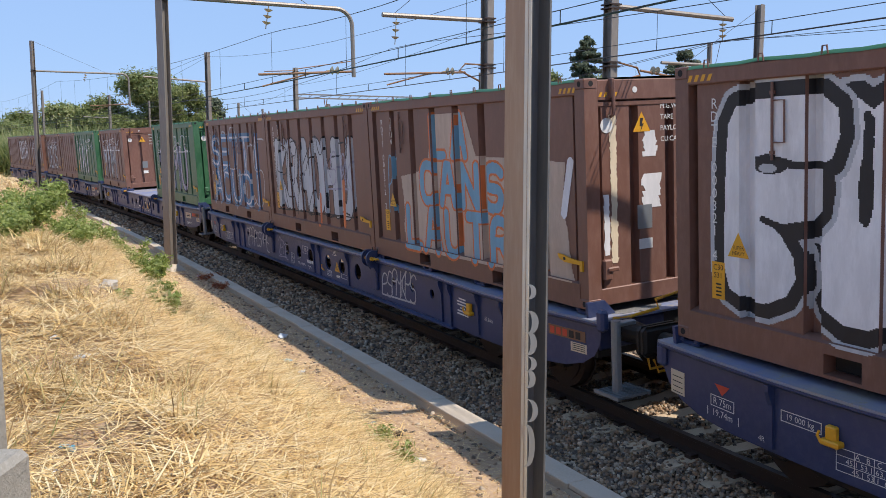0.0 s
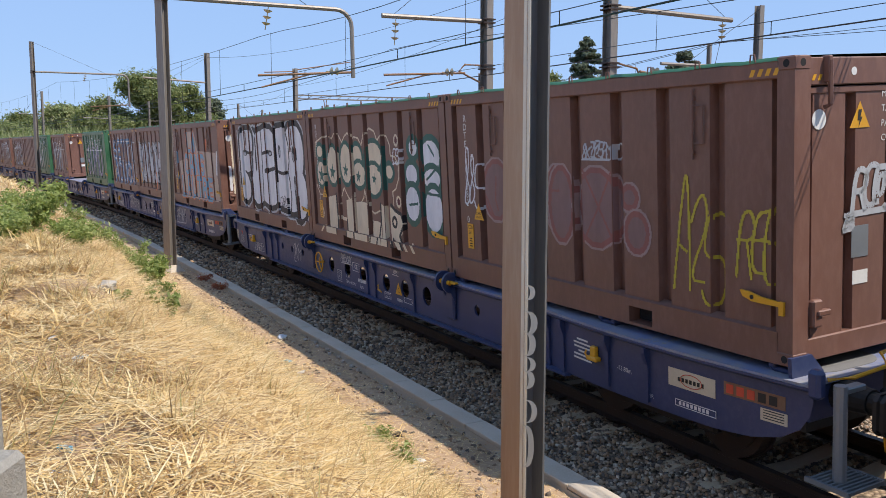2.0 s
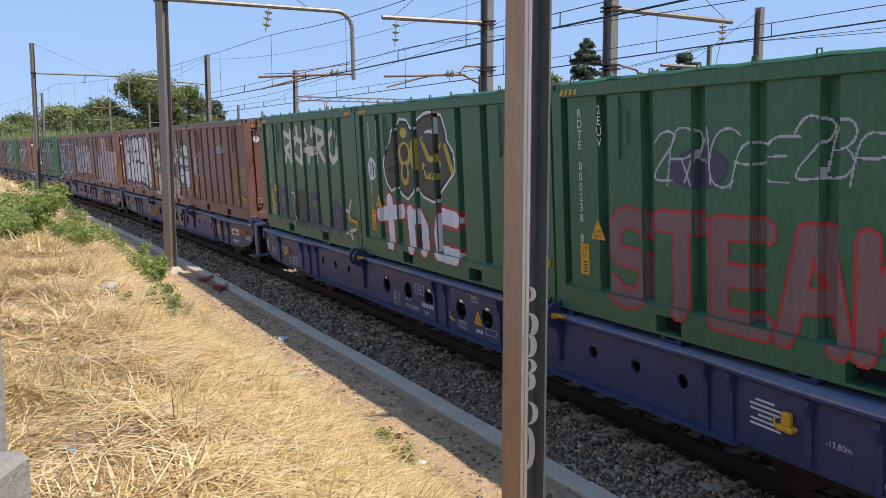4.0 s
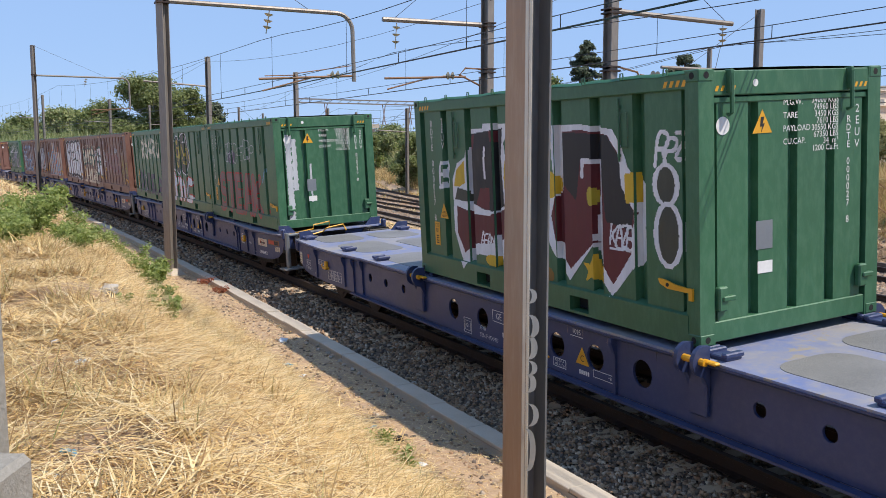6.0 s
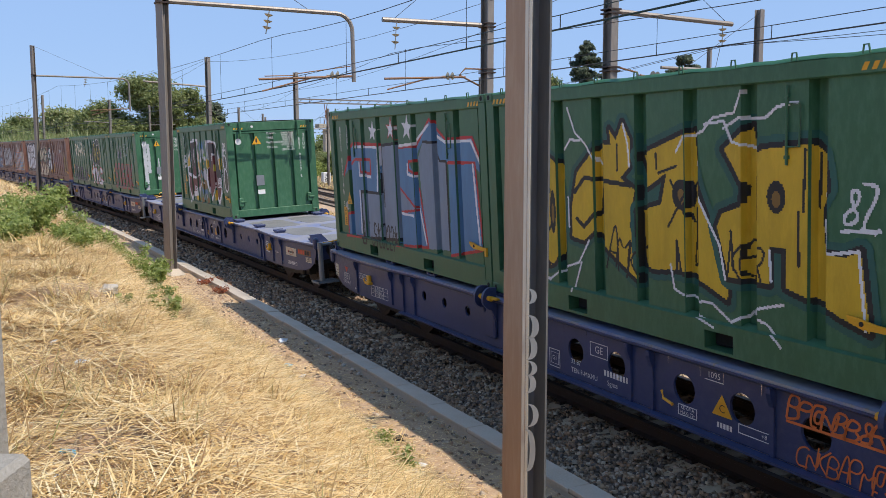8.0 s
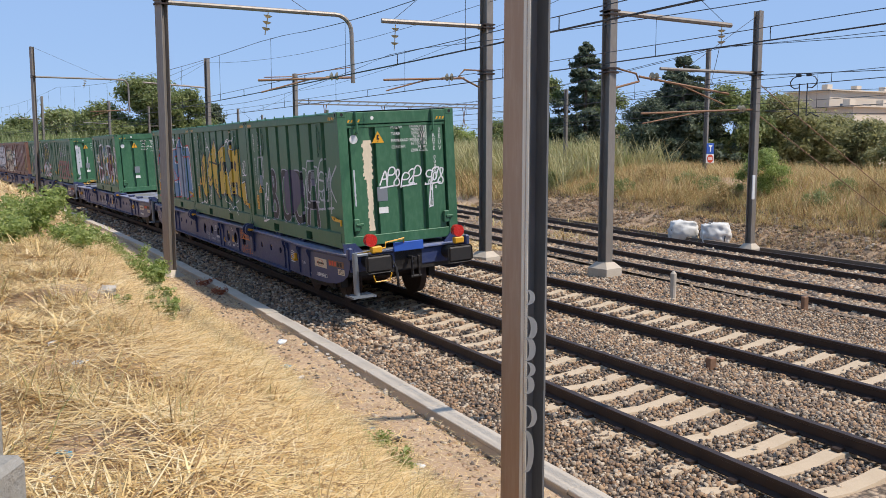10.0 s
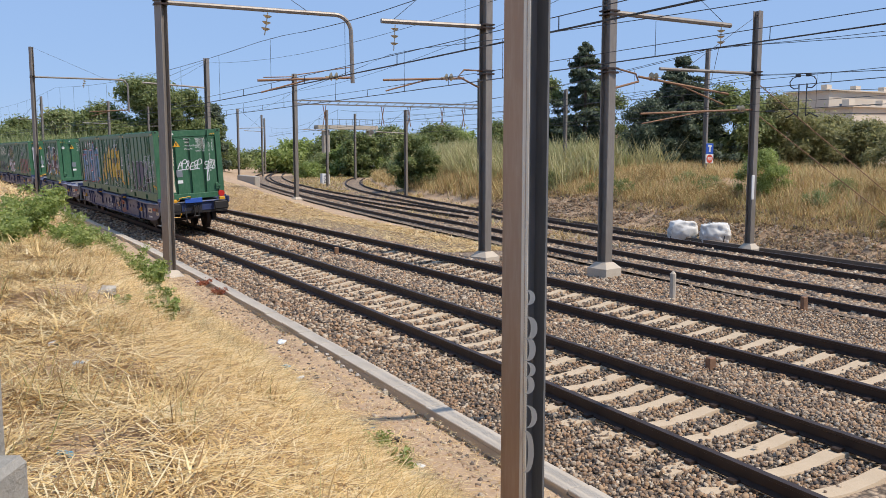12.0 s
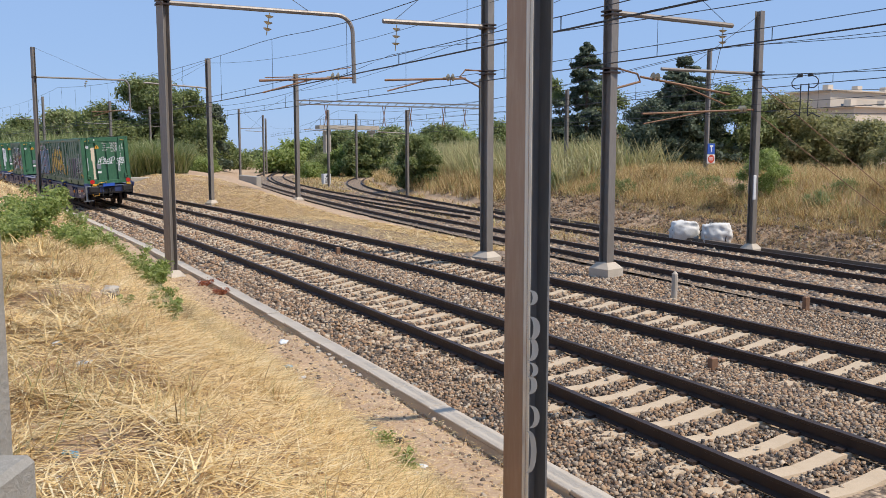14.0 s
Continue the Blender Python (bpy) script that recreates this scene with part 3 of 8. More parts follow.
    tri(-0.42, 2.10, 0.13, em, 0)
    bm.faces.new([bm.verts.new((-0.42 + a, -3.0078, 2.07 + b)) for a, b in ((-0.02, 0.075), (0.025, 0.075), (0.005, 0.012), (0.032, 0.012), (-0.022, -0.085), (-0.004, -0.018), (-0.032, -0.018))]).material_index = 1
    part("warning_triangle", bm, [M["yellow"], M["ink"]], root, "yellow high voltage warning triangle")
    bm = bmesh.new()
    box(bm, (-1.222, 2.42, 0.45), (-1.219, 2.58, 0.80))
    letters(bm, "C30\nS31", 0.075, Matrix.Translation((-1.2235, 2.50, 0.71)) @ SIDE, 1)
    for k in range(4):
        box(bm, (-1.2235, 2.46, 0.48 + k * 0.035), (-1.222, 2.53, 0.495 + k * 0.035), mi=1)
    part("code_label", bm, [M["yellow"], M["ink"]], root, "yellow code label")
    for k in range(4):
        for x0 in (2.86 - k * 0.085, -2.55 - k * 0.085):
            bm = bmesh.new()
            bm.faces.new([bm.verts.new((-1.2525, y, z)) for y, z in ((x0, 2.46), (x0 - 0.045, 2.46), (x0 - 0.075, 2.52), (x0 - 0.03, 2.52))])
            part("hazard_stripe", bm, M["yellow"], root)
        for s in (-1, 1):
            c = s * 0.95 + k * 0.07 - 0.1
            bm = bmesh.new()
            bm.faces.new([bm.verts.new((x, -3.027, z)) for x, z in ((c, 2.40), (c + 0.035, 2.40), (c + 0.06, 2.45), (c + 0.025, 2.45))])
            part("hazard_stripe", bm, M["yellow"], root)
    bm = bmesh.new()
    box(bm, (-0.48, -3.0065, 0.62), (-0.28, -3.003, 0.74))
    part("data_plate", bm, M["white"], root, "white data plate")
    bm = bmesh.new()
    box(bm, (-0.50, -3.0065, 0.86), (-0.28, -3.003, 1.14))
    part("data_plate", bm, M["grey"], root, "grey metal data plate")
    bm = bmesh.new()
    rod(bm, (-0.93, -3.0065, 2.08), (-0.93, -3.003, 2.08), 0.085, 18)
    part("round_sticker", bm, M["white"], root, "round white sticker")
    bm = bmesh.new()
    rod(bm, (-0.53, -3.0275, 2.47), (-0.53, -3.02, 2.47), 0.035, 14)
    part("round_sticker", bm, M["white"], root, "small round white sticker")
    return root


# ------------------------------------------------------------ wagon
DECK = 1.165


def ring_panel(bm, x, y0, y1, z0, z1, holes):
    """A plate along y with round holes."""
    at = y0
    for cy, cz, r in sorted(holes):
        a, b = max(cy - r * 1.5, at), min(cy + r * 1.5, y1)
        if a > at:
            bm.faces.new([bm.verts.new((x, y, z)) for y, z in ((at, z0), (a, z0), (a, z1), (at, z1))])
        n = 20
        inner = [bm.verts.new((x, cy + r * math.cos(t), cz + r * math.sin(t))) for t in (2 * math.pi * i / n for i in range(n))]
        deep = [bm.verts.new((x - math.copysign(0.03, x), v.co.y, v.co.z)) for v in inner]
        outer = []
        for i in range(n):
            t = 2 * math.pi * i / n
            c, s = math.cos(t), math.sin(t)
            k = min((b - cy) / c if c > 1e-6 else 9, (a - cy) / c if c < -1e-6 else 9, (z1 - cz) / s if s > 1e-6 else 9, (z0 - cz) / s if s < -1e-6 else 9)
            outer.append(bm.verts.new((x, cy + c * k, cz + s * k)))
        for i in range(n):
            j = (i + 1) % n
            bm.faces.new((inner[i], inner[j], outer[j], outer[i]))
            bm.faces.new((inner[i], deep[i], deep[j], inner[j]))
        for q in ((a, z0), (b, z0), (b, z1), (a, z1)):      # close the corners
            near = sorted(outer, key=lambda v: (v.co.y - q[0]) ** 2 + (v.co.z - q[1]) ** 2)[:2]
            if (Vector((x, *q)) - near[0].co).length > 1e-4:
                bm.faces.new((near[0], near[1], bm.verts.new((x, *q))))
        at = b
    if at < y1:
        bm.faces.new([bm.verts.new((x, y, z)) for y, z in ((at, z0), (y1, z0), (y1, z1), (at, z1))])


def pin_lock(bm, x, y):
    box(bm, (x - 0.10, y - 0.13, DECK), (x + 0.10, y + 0.13, DECK + 0.045), bevel=0.01)
    for dy in (-0.11, 0.11):
        box(bm, (x - 0.12, y + dy - 0.035, DECK + 0.03), (x + 0.12, y + dy + 0.035, DECK + 0.079), bevel=0.012)


def wagon():
    root = thing("container_wagon", "dark blue four-axle container flat wagon on the near track", "wagon", "wagons of the train")
    B = M["blue"]
    for s in (-1, 1):
        bm = bmesh.new()
        holes = [(y * k, 0.84, 0.075) for y in (3.77, 4.5, 5.2) for k in (-1, 1)] + [(y, 0.80, 0.15) for y in (2.0, 1.15, 0.4, -0.65, -1.4, -2.2)]
        ring_panel(bm, s * 1.27, -5.5, 5.5, 0.47, 1.10, holes)
        for e in (-1, 1):                         # end plates with rounded lower corners
            low = [(5.5, 0.47), (5.9, 0.47), (6.3, 0.475), (6.7, 0.48), (7.1, 0.485), (7.5, 0.49), (7.9, 0.495), (8.3, 0.50), (8.55, 0.52), (8.75, 0.54), (9.05, 0.62), (9.24, 0.74), (9.33, 0.88), (9.36, 1.0)]
            col = [(bm.verts.new((s * 1.27, e * y, z)), bm.verts.new((s * 1.27, e * y, 1.10))) for y, z in low]
            for a, b in zip(col, col[1:]):
                f = (a[0], b[0], b[1], a[1])
                bm.faces.new(f if e * s > 0 else f[::-1])
        bmesh.ops.remove_doubles(bm, verts=bm.verts[:], dist=0.0015)
        part("side_sill", bm, B, root)
        bm = bmesh.new()
        prism(bm, [(s * 1.23, 0.47), (s * 1.33, 0.47), (s * 1.33, 0.445), (s * 1.23, 0.445)], -6.0, 6.0)
        sweep(bm, [(s * 1.21, 1.10), (s * 1.31, 1.10), (s * 1.33, 1.12), (s * 1.33, 1.139), (s * 1.21, 1.139)], [Matrix.Translation((0, -9.36 + 18.72 * i / 48, 0)) for i in range(49)])
        bmesh.ops.recalc_face_normals(bm, faces=bm.faces[:])
        part("flange", bm, B, root)
        for y in (0.15, -0.2, -1.76, 5.55, 5.9, -5.55, -5.9, 7.8, 6.3, -6.8, -7.45):
            bm = bmesh.new()
            lo = 0.47 if abs(y) < 6 else 0.53
            prism(bm, [(s * 1.27, lo), (s * 1.27, 1.10), (s * 1.345, 1.10), (s * 1.345, 1.05), (s * 1.30, 0.92), (s * 1.30, lo)], y - 0.025, y + 0.025)
            part("stiffener", bm, B, root)
        for e in (-1, 1):
            bm = bmesh.new()                      # round-headed saddle with pins
            for dy in (-0.11, 0.11):
                n = 10
                o = [(s * 1.28, 0.82), (s * 1.28, 1.30)] + [(s * (1.36 + 0.13 * math.sin(t)), 1.16 + 0.15 * math.cos(t)) for t in (math.pi * i / n for i in range(n + 1))]
                prism(bm, o, e * 3.05 + dy - 0.025, e * 3.05 + dy + 0.025)
            box(bm, (min(s * 1.26, s * 1.33), e * 3.05 - 0.12, 0.6), (max(s * 1.26, s * 1.33), e * 3.05 + 0.12, 1.17), bevel=0.02)
            sad = part("saddle", bm, B, root)
            bm = bmesh.new()
            rod(bm, (s * 1.40, e * 3.05 - 0.2, 1.17), (s * 1.40, e * 3.05 + 0.2, 1.17), 0.035, 10)
            box(bm, (min(s * 1.33, s * 1.4), e * 3.05 - 0.32, 1.16), (max(s * 1.33, s * 1.4), e * 3.05 - 0.12, 1.19), bevel=0.01)
            part("pin", bm, M["yellow"], sad, "yellow saddle pin")
    bm = bmesh.new()                              # deck, its edge bellied over the bogies
    ys = [-9.36 + 18.72 * i / 48 for i in range(49)]
    edge = [1.32] * len(ys)
    rows = [[bm.verts.new((x * w, y, z)) for x, z in ((-1, DECK - 0.025), (-1, DECK), (1, DECK), (1, DECK - 0.025))] for y, w in zip(ys, edge)]
    for a, b in zip(rows, rows[1:]):
        for k in range(4):
            bm.faces.new((a[k], b[k], b[(k + 1) % 4], a[(k + 1) % 4]))
    bm.faces.new(rows[0])
    bm.faces.new(rows[-1][::-1])
    part("deck", bm, M["deck"], root, "scuffed bright blue steel deck")
    for y0, y1 in ((3.5, 5.3), (5.9, 7.5), (7.9, 9.1)):   # tread plates with rounded ends
        for e in (-1, 1):
            for x0, x1 in ((-1.05, -0.12), (0.12, 1.05)):
                bm = bmesh.new()
                n, r = 6, 0.28
                pts = []
                for cx, cy, t0 in ((x1 - r, y1 - r, 0), (x0 + r, y1 - r, 90), (x0 + r, y0 + r, 180), (x1 - r, y0 + r, 270)):
                    pts += [(cx + r * math.cos(radians(t0 + 90 * i / n)), cy + r * math.sin(radians(t0 + 90 * i / n))) for i in range(n + 1)]
                k = 0.14 * (1 if x0 < 0 else -1)
                prism(bm, [(x, y + k) for x, y in pts], 0, 0.006, Matrix(((1, 0, 0, 0), (0, 0, e, 0), (0, 1, 0, DECK - 0.001), (0, 0, 0, 1))))
                bmesh.ops.recalc_face_normals(bm, faces=bm.faces[:])
                part("tread_plate", bm, M["tread"], root, "grey chequered tread plate")
    for y in (2.9, 3.2, 5.0, 6.6, 9.0, -2.9, -3.2, -5.0, -6.6, -9.0):
        for s in (-1, 1):
            bm = bmesh.new()
            pin_lock(bm, s * 1.12, y)
            part("container_lock", bm, B, root)
    bm = bmesh.new()                              # frame between the sills
    box(bm, (-0.3, -9.3, 0.75), (0.3, 9.3, 1.13))
    for y in (-9.2, -4.7, -1.8, 1.8, 4.7, 9.2):
        box(bm, (-1.26, y - 0.08, 0.72), (1.26, y + 0.08, 1.13))
    part("underframe", bm, M["black"], root)
    for e in (-1, 1):
        bogie = part("bogie", bogie_mesh(e * 7.1), M["black"], root, "grimy black bogie frame")
        for dy in (-0.9, 0.9):
            bm = bmesh.new()
            rod(bm, (-0.9, 0, 0), (0.9, 0, 0), 0.08, 10)
            for s in (-1, 1):
                rod(bm, (s * 0.69, 0, 0), (s * 0.82, 0, 0), 0.455, 28)
                rod(bm, (s * 0.67, 0, 0), (s * 0.69, 0, 0), 0.485, 28)
                rod(bm, (s * 0.82, 0, 0), (s * 0.835, 0, 0), 0.37, 20)
                for k in range(4):
                    rod(bm, (s * 0.825, 0.22 * math.cos(k * 1.571), 0.22 * math.sin(k * 1.571)), (s * 0.845, 0.22 * math.cos(k * 1.571), 0.22 * math.sin(k * 1.571)), 0.04, 8)
            w = part("wheelset", bm, M["rail"], bogie, "brown steel wheelset")
            w.location = (0, e * 7.1 + dy, 0.455)
        bm = bmesh.new()                          # headstock with lifted blue corners
        box(bm, (-1.25, e * 9.25 - 0.05, 0.80), (1.25, e * 9.25 + 0.09, 1.12), bevel=0.02)
        for s in (-1, 1):
            prism(bm, [(s * 0.85, 1.12), (s * 1.28, 1.12), (s * 1.30, 1.34), (s * 1.05, 1.34)], e * 9.12, e * 9.16)
            box(bm, (min(s * 1.22, s * 1.33), e * 9.36 - 0.10, 1.05 if e < 0 else 0.9), (max(s * 1.22, s * 1.33), e * 9.36 + 0.03, 1.30 if e < 0 else 1.13), bevel=0.03)
        part("headstock", bm, M["blue"], root)
        for s in (-1, 1):
            bm = bmesh.new()
            rod(bm, (s * 0.875, e * 9.3, 1.0), (s * 0.875, e * 9.62, 1.0), 0.14, 16, 0.11)
            rod(bm, (s * 0.875, e * 9.62, 1.0), (s * 0.875, e * 9.80, 1.0), 0.09, 14)
            box(bm, (s * 0.875 - 0.275, min(e * 9.80, e * 9.865), 0.83), (s * 0.875 + 0.275, max(e * 9.80, e * 9.865), 1.17), bevel=0.05)
            part("buffer", bm, M["black"], root, "greasy black rectangular buffer")
        bm = bmesh.new()
        rod(bm, (0, e * 9.3, 0.98), (0, e * 9.62, 0.98), 0.04, 8)
        for k in range(3):
            box(bm, (-0.09, e * 9.60 - 0.03, 0.62 + k * 0.12), (-0.05, e * 9.60 + 0.03, 0.80 + k * 0.12), bevel=0.01)
            box(bm, (0.05, e * 9.60 - 0.03, 0.62 + k * 0.12), (0.09, e * 9.60 + 0.03, 0.80 + k * 0.12), bevel=0.01)
        rod(bm, (-0.11, e * 9.60, 0.64), (0.11, e * 9.60, 0.64), 0.03, 8)
        part("screw_coupling", bm, M["black"], root, "black screw coupling")
        bm = bmesh.new()
        pipe(bm, [(-0.38, e * 9.35, 0.95), (-0.40, e * 9.55, 0.85), (-0.40, e * 9.62, 0.62), (-0.36, e * 9.52, 0.48), (-0.3, e * 9.45, 0.45)], 0.028)
        part("brake_hose", bm, M["hole"], root, "black rubber brake hose")
        bm = bmesh.new()
        pipe(bm, [(-1.1, e * 9.36, 1.17), (-0.95, e * 9.5, 1.2), (-0.6, e * 9.55, 1.25), (-0.55, e * 9.45, 1.33), (-0.15, e * 9.45, 1.38), (-0.12, e * 9.36, 1.25)], 0.018)
        pipe(bm, [(-1.0, e * 9.82, 0.80), (-0.95, e * 9.8, 0.66), (-0.66, e * 9.8, 0.66), (-0.62, e * 9.82, 0.80)], 0.014)
        part("handrail", bm, M["yellow"], root, "yellow tubular handrail")
        if e > 0:
            continue
        bm = bmesh.new()
        rod(bm, (-1.27, e * 9.62, 0.42), (-1.27, e * 9.62, 1.22), 0.055, 12)
        box(bm, (-1.30, e * 9.62 - 0.05, 1.15), (-1.02, e * 9.62 + 0.05, 1.2), bevel=0.01)
        part("step_post", bm, M["grey"], root, "galvanised grey step post")
        bm = bmesh.new()
        for k in range(9):
            box(bm, (-1.42, e * 9.62 - 0.2 + k * 0.046, 0.39), (-0.98, e * 9.62 - 0.18 + k * 0.046, 0.42))
        box(bm, (-1.43, e * 9.62 - 0.21, 0.385), (-1.40, e * 9.62 + 0.21, 0.425))
        box(bm, (-1.0, e * 9.62 - 0.21, 0.385), (-0.97, e * 9.62 + 0.21, 0.425))
        part("step", bm, M["grey"], root, "galvanised grating step")
    # placards and stencils on the camera's side
    bm = bmesh.new()
    box(bm, (-1.276, -8.35, 0.79), (-1.272, -7.75, 0.97))
    n = 12
    for i in range(n):
        t = 2 * math.pi * i / n
        rod(bm, (-1.278, -8.05 + 0.14 * math.cos(t), 0.88 + 0.065 * math.sin(t)), (-1.277, -8.05 + 0.14 * math.cos(t + 0.52), 0.88 + 0.065 * math.sin(t + 0.52)), 0.004, 4, mi=2)
    for k in range(7):
        box(bm, (-1.2785, -8.21 + k * 0.05, 0.855), (-1.276, -8.18 + k * 0.05, 0.895), mi=1)
    part("placard", bm, [M["plate"], M["ink"], M["redsign"]], root, "cream owner placard")
    for lo, hi in (((8.98, 0.66), (9.2, 0.90)), ((-9.12, 0.73), (-8.85, 0.84))):
        bm = bmesh.new()
        box(bm, (-1.276, lo[0], lo[1]), (-1.272, hi[0], hi[1]))
        for k in range(4):
            box(bm, (-1.2775, lo[0] + 0.03, lo[1] + 0.02 + k * (hi[1] - lo[1]) / 4.6), (-1.2755, hi[0] - 0.03, lo[1] + 0.028 + k * (hi[1] - lo[1]) / 4.6), mi=1)
        part("placard", bm, [M["plate"], M["ink"]], root, "cream notice plate")
    bm = bmesh.new()
    box(bm, (-1.276, -9.10, 0.865), (-1.272, -8.45, 0.99))
    for k in range(5):
        box(bm, (-1.278, -8.56 - k * 0.115, 0.885), (-1.276, -8.48 - k * 0.115, 0.97), mi=1 if k < 3 else 2)
    part("placard", bm, [M["rust"], M["redsign"], M["ink"]], root, "rusty placard with red and black marks")
    bm = bmesh.new()
    bm.faces.new([bm.verts.new((-1.276, y, z)) for y, z in ((8.52, 0.925), (8.32, 0.925), (8.42, 0.825))])
    part("warning_mark", bm, M["redsign"], root, "small red triangle")
    bm = bmesh.new()

    def put(words, y, z, size, align="CENTER"):
        letters(bm, words, size, Matrix.Translation((-1.2755, y, z)) @ SIDE, 0, align)

    def frame_box(y0, y1, z0, z1, w=0.007):
        for a, b, c, d in ((y0, y1, z0, z0 + w), (y0, y1, z1 - w, z1), (y0, y0 + w, z0, z1), (y1 - w, y1, z0, z1)):
            box(bm, (-1.2765, a, c), (-1.2735, b, d))
    put("R 75m", 8.42, 0.755, 0.095)
    frame_box(8.26, 8.58, 0.70, 0.81)
    put("19.74m", 8.42, 0.64, 0.095)
    for y in (8.20, 8.62):
        box(bm, (-1.2765, y, 0.60), (-1.2735, y + 0.008, 0.68))
    put("4R", 7.92, 0.58, 0.07)
    put("19 000 kg", 7.50, 0.86, 0.075)
    frame_box(7.28, 7.70, 0.81, 0.91)
    put("A   B   C   D\n45.1 53.1 63.1 71.1\n45.1 53.1  61.1", 6.80, 0.665, 0.065)
    frame_box(6.46, 7.14, 0.57, 0.765, 0.005)
    for z in (0.632, 0.70):
        box(bm, (-1.2765, 6.46, z), (-1.2735, 7.14, z + 0.004))
    for y in (6.63, 6.80, 6.97):
        box(bm, (-1.2765, y, 0.57), (-1.2735, y + 0.004, 0.765))
    put("GE", 0.70, 0.90, 0.12)
    frame_box(0.54, 0.86, 0.82, 0.98)
    put("G1", 1.58, 0.63, 0.08)
    frame_box(1.47, 1.69, 0.52, 0.74)
    frame_box(1.50, 1.66, 0.56, 0.70, 0.004)
    put("33 87", 1.24, 0.67, 0.085, "LEFT")
    put("TEN F-MXMU", 1.24, 0.565, 0.085, "LEFT")
    put("Sgnss", 0.56, 0.565, 0.085, "LEFT")
    for k in range(9):
        box(bm, (-1.2765, 0.58 - k * 0.055, 0.64), (-1.2735, 0.615 - k * 0.055, 0.705))
    put("1095", -1.06, 1.03, 0.085)
    box(bm, (-1.2765, -1.18, 0.975), (-1.2735, -0.94, 0.983))
    put("KE-GP-A\nMAX: 72t", -0.70, 0.585, 0.05)
    frame_box(-0.83, -0.57, 0.53, 0.64)
    for k in range(5):
        box(bm, (-1.2765, -1.12 - k * 0.04, 0.55), (-1.2735, -1.095 - k * 0.04, 0.60))
    frame_box(-1.74, -1.36, 0.57, 0.66)
    put("+8", -1.66, 0.615, 0.06)
    put("-13.80m", -7.07, 0.78, 0.075)
    put("1R", -7.50, 0.60, 0.06)
    frame_box(-8.36, -7.84, 0.60, 0.67)
    for k in range(8):
        box(bm, (-1.2765, -7.92 - k * 0.05, 0.618), (-1.2735, -7.89 - k * 0.05, 0.655))
    for k, w in enumerate((0.22, 0.36, 0.34, 0.16, 0.34, 0.36)):
        box(bm, (-1.2765, -6.30 - w / 2, 0.93 - k * 0.045), (-1.2735, -6.30 + w / 2, 0.95 - k * 0.045))
    part("stencil", bm, M["white"], root, "white stencilled wagon data")
    bm = bmesh.new()
    vs = [bm.verts.new((-1.276, y, z)) for y, z in ((-1.03, 0.665), (-1.29, 0.665), (-1.16, 0.875))]
    bm.faces.new(vs)
    letters(bm, "C", 0.11, Matrix.Translation((-1.278, -1.16, 0.735)) @ SIDE, 1)
    part("warning_triangle", bm, [M["yellow"], M["ink"]], root, "yellow warning triangle")
    for y in (-6.57, 7.16):
        bm = bmesh.new()
        box(bm, (-1.33, y - 0.05, 0.80), (-1.27, y + 0.05, 0.93), bevel=0.012)
        box(bm, (-1.36, y - 0.10, 0.77), (-1.27, y + 0.08, 0.82), bevel=0.012)
        pipe(bm, [(-1.345, y + 0.07, 0.79), (-1.36, y + 0.09, 0.84), (-1.35, y + 0.08, 0.88)], 0.012)
        part("hook", bm, M["yellow"], root, "yellow rope hook")
    bm = bmesh.new()
    pipe(bm, [(-1.30, -0.36, 0.72), (-1.33, -0.42, 0.66), (-1.33, -0.55, 0.63)], 0.016)
    part("brake_lever", bm, M["yellow"], root, "yellow brake changeover lever")
    for ob in root.children:                      # the sides swell out over the bogies
        if ob.name.split(".")[0] in ("side_sill", "flange", "stiffener", "placard", "warning_mark", "stencil", "hook", "deck"):
            for v in ob.data.vertices:
                if abs(v.co.x) > 1.2:
                    v.co.x += math.copysign(0.11 * max(0.0, 1 - ((abs(v.co.y) - 7.4) / 1.9) ** 2), v.co.x)
    return root


def bogie_mesh(yc):
    bm = bmesh.new()
    for s in (-1, 1):
        o = [(-1.25, 0.36), (-1.25, 0.62), (-0.75, 0.66), (-0.35, 0.74), (0.35, 0.74), (0.75, 0.66), (1.25, 0.62), (1.25, 0.36), (0.7, 0.36), (0.4, 0.28), (-0.4, 0.28), (-0.7, 0.36)]
        mm = Matrix(((0, 1, 0, 0), (1, 0, 0, yc), (0, 0, 1, 0), (0, 0, 0, 1)))
        prism(bm, o, s * 0.93, s * 1.08, mm)
        for dy in (-0.9, 0.9):
            box(bm, (min(s * 0.95, s * 1.15), yc + dy - 0.14, 0.32), (max(s * 0.95, s * 1.15), yc + dy + 0.14, 0.60), bevel=0.03)
    box(bm, (-1.0, yc - 0.18, 0.45), (1.0, yc + 0.18, 0.80))
    return bm


def brake_wheel(root):
    bm = bmesh.new()
    n = 20
    ring = [(-1.37, 2.45 + 0.20 * math.cos(2 * math.pi * i / n), 0.80 + 0.20 * math.sin(2 * math.pi * i / n)) for i in range(n + 1)]
    pipe(bm, ring, 0.014)
    for k in (0, 7, 13):
        rod(bm, (-1.37, 2.45, 0.80), ring[k], 0.012)
    rod(bm, (-1.37, 2.45, 0.80), (-1.2, 2.45, 0.80), 0.025)
    part("brake_wheel", bm, M["yellow"], root, "yellow hand brake wheel")


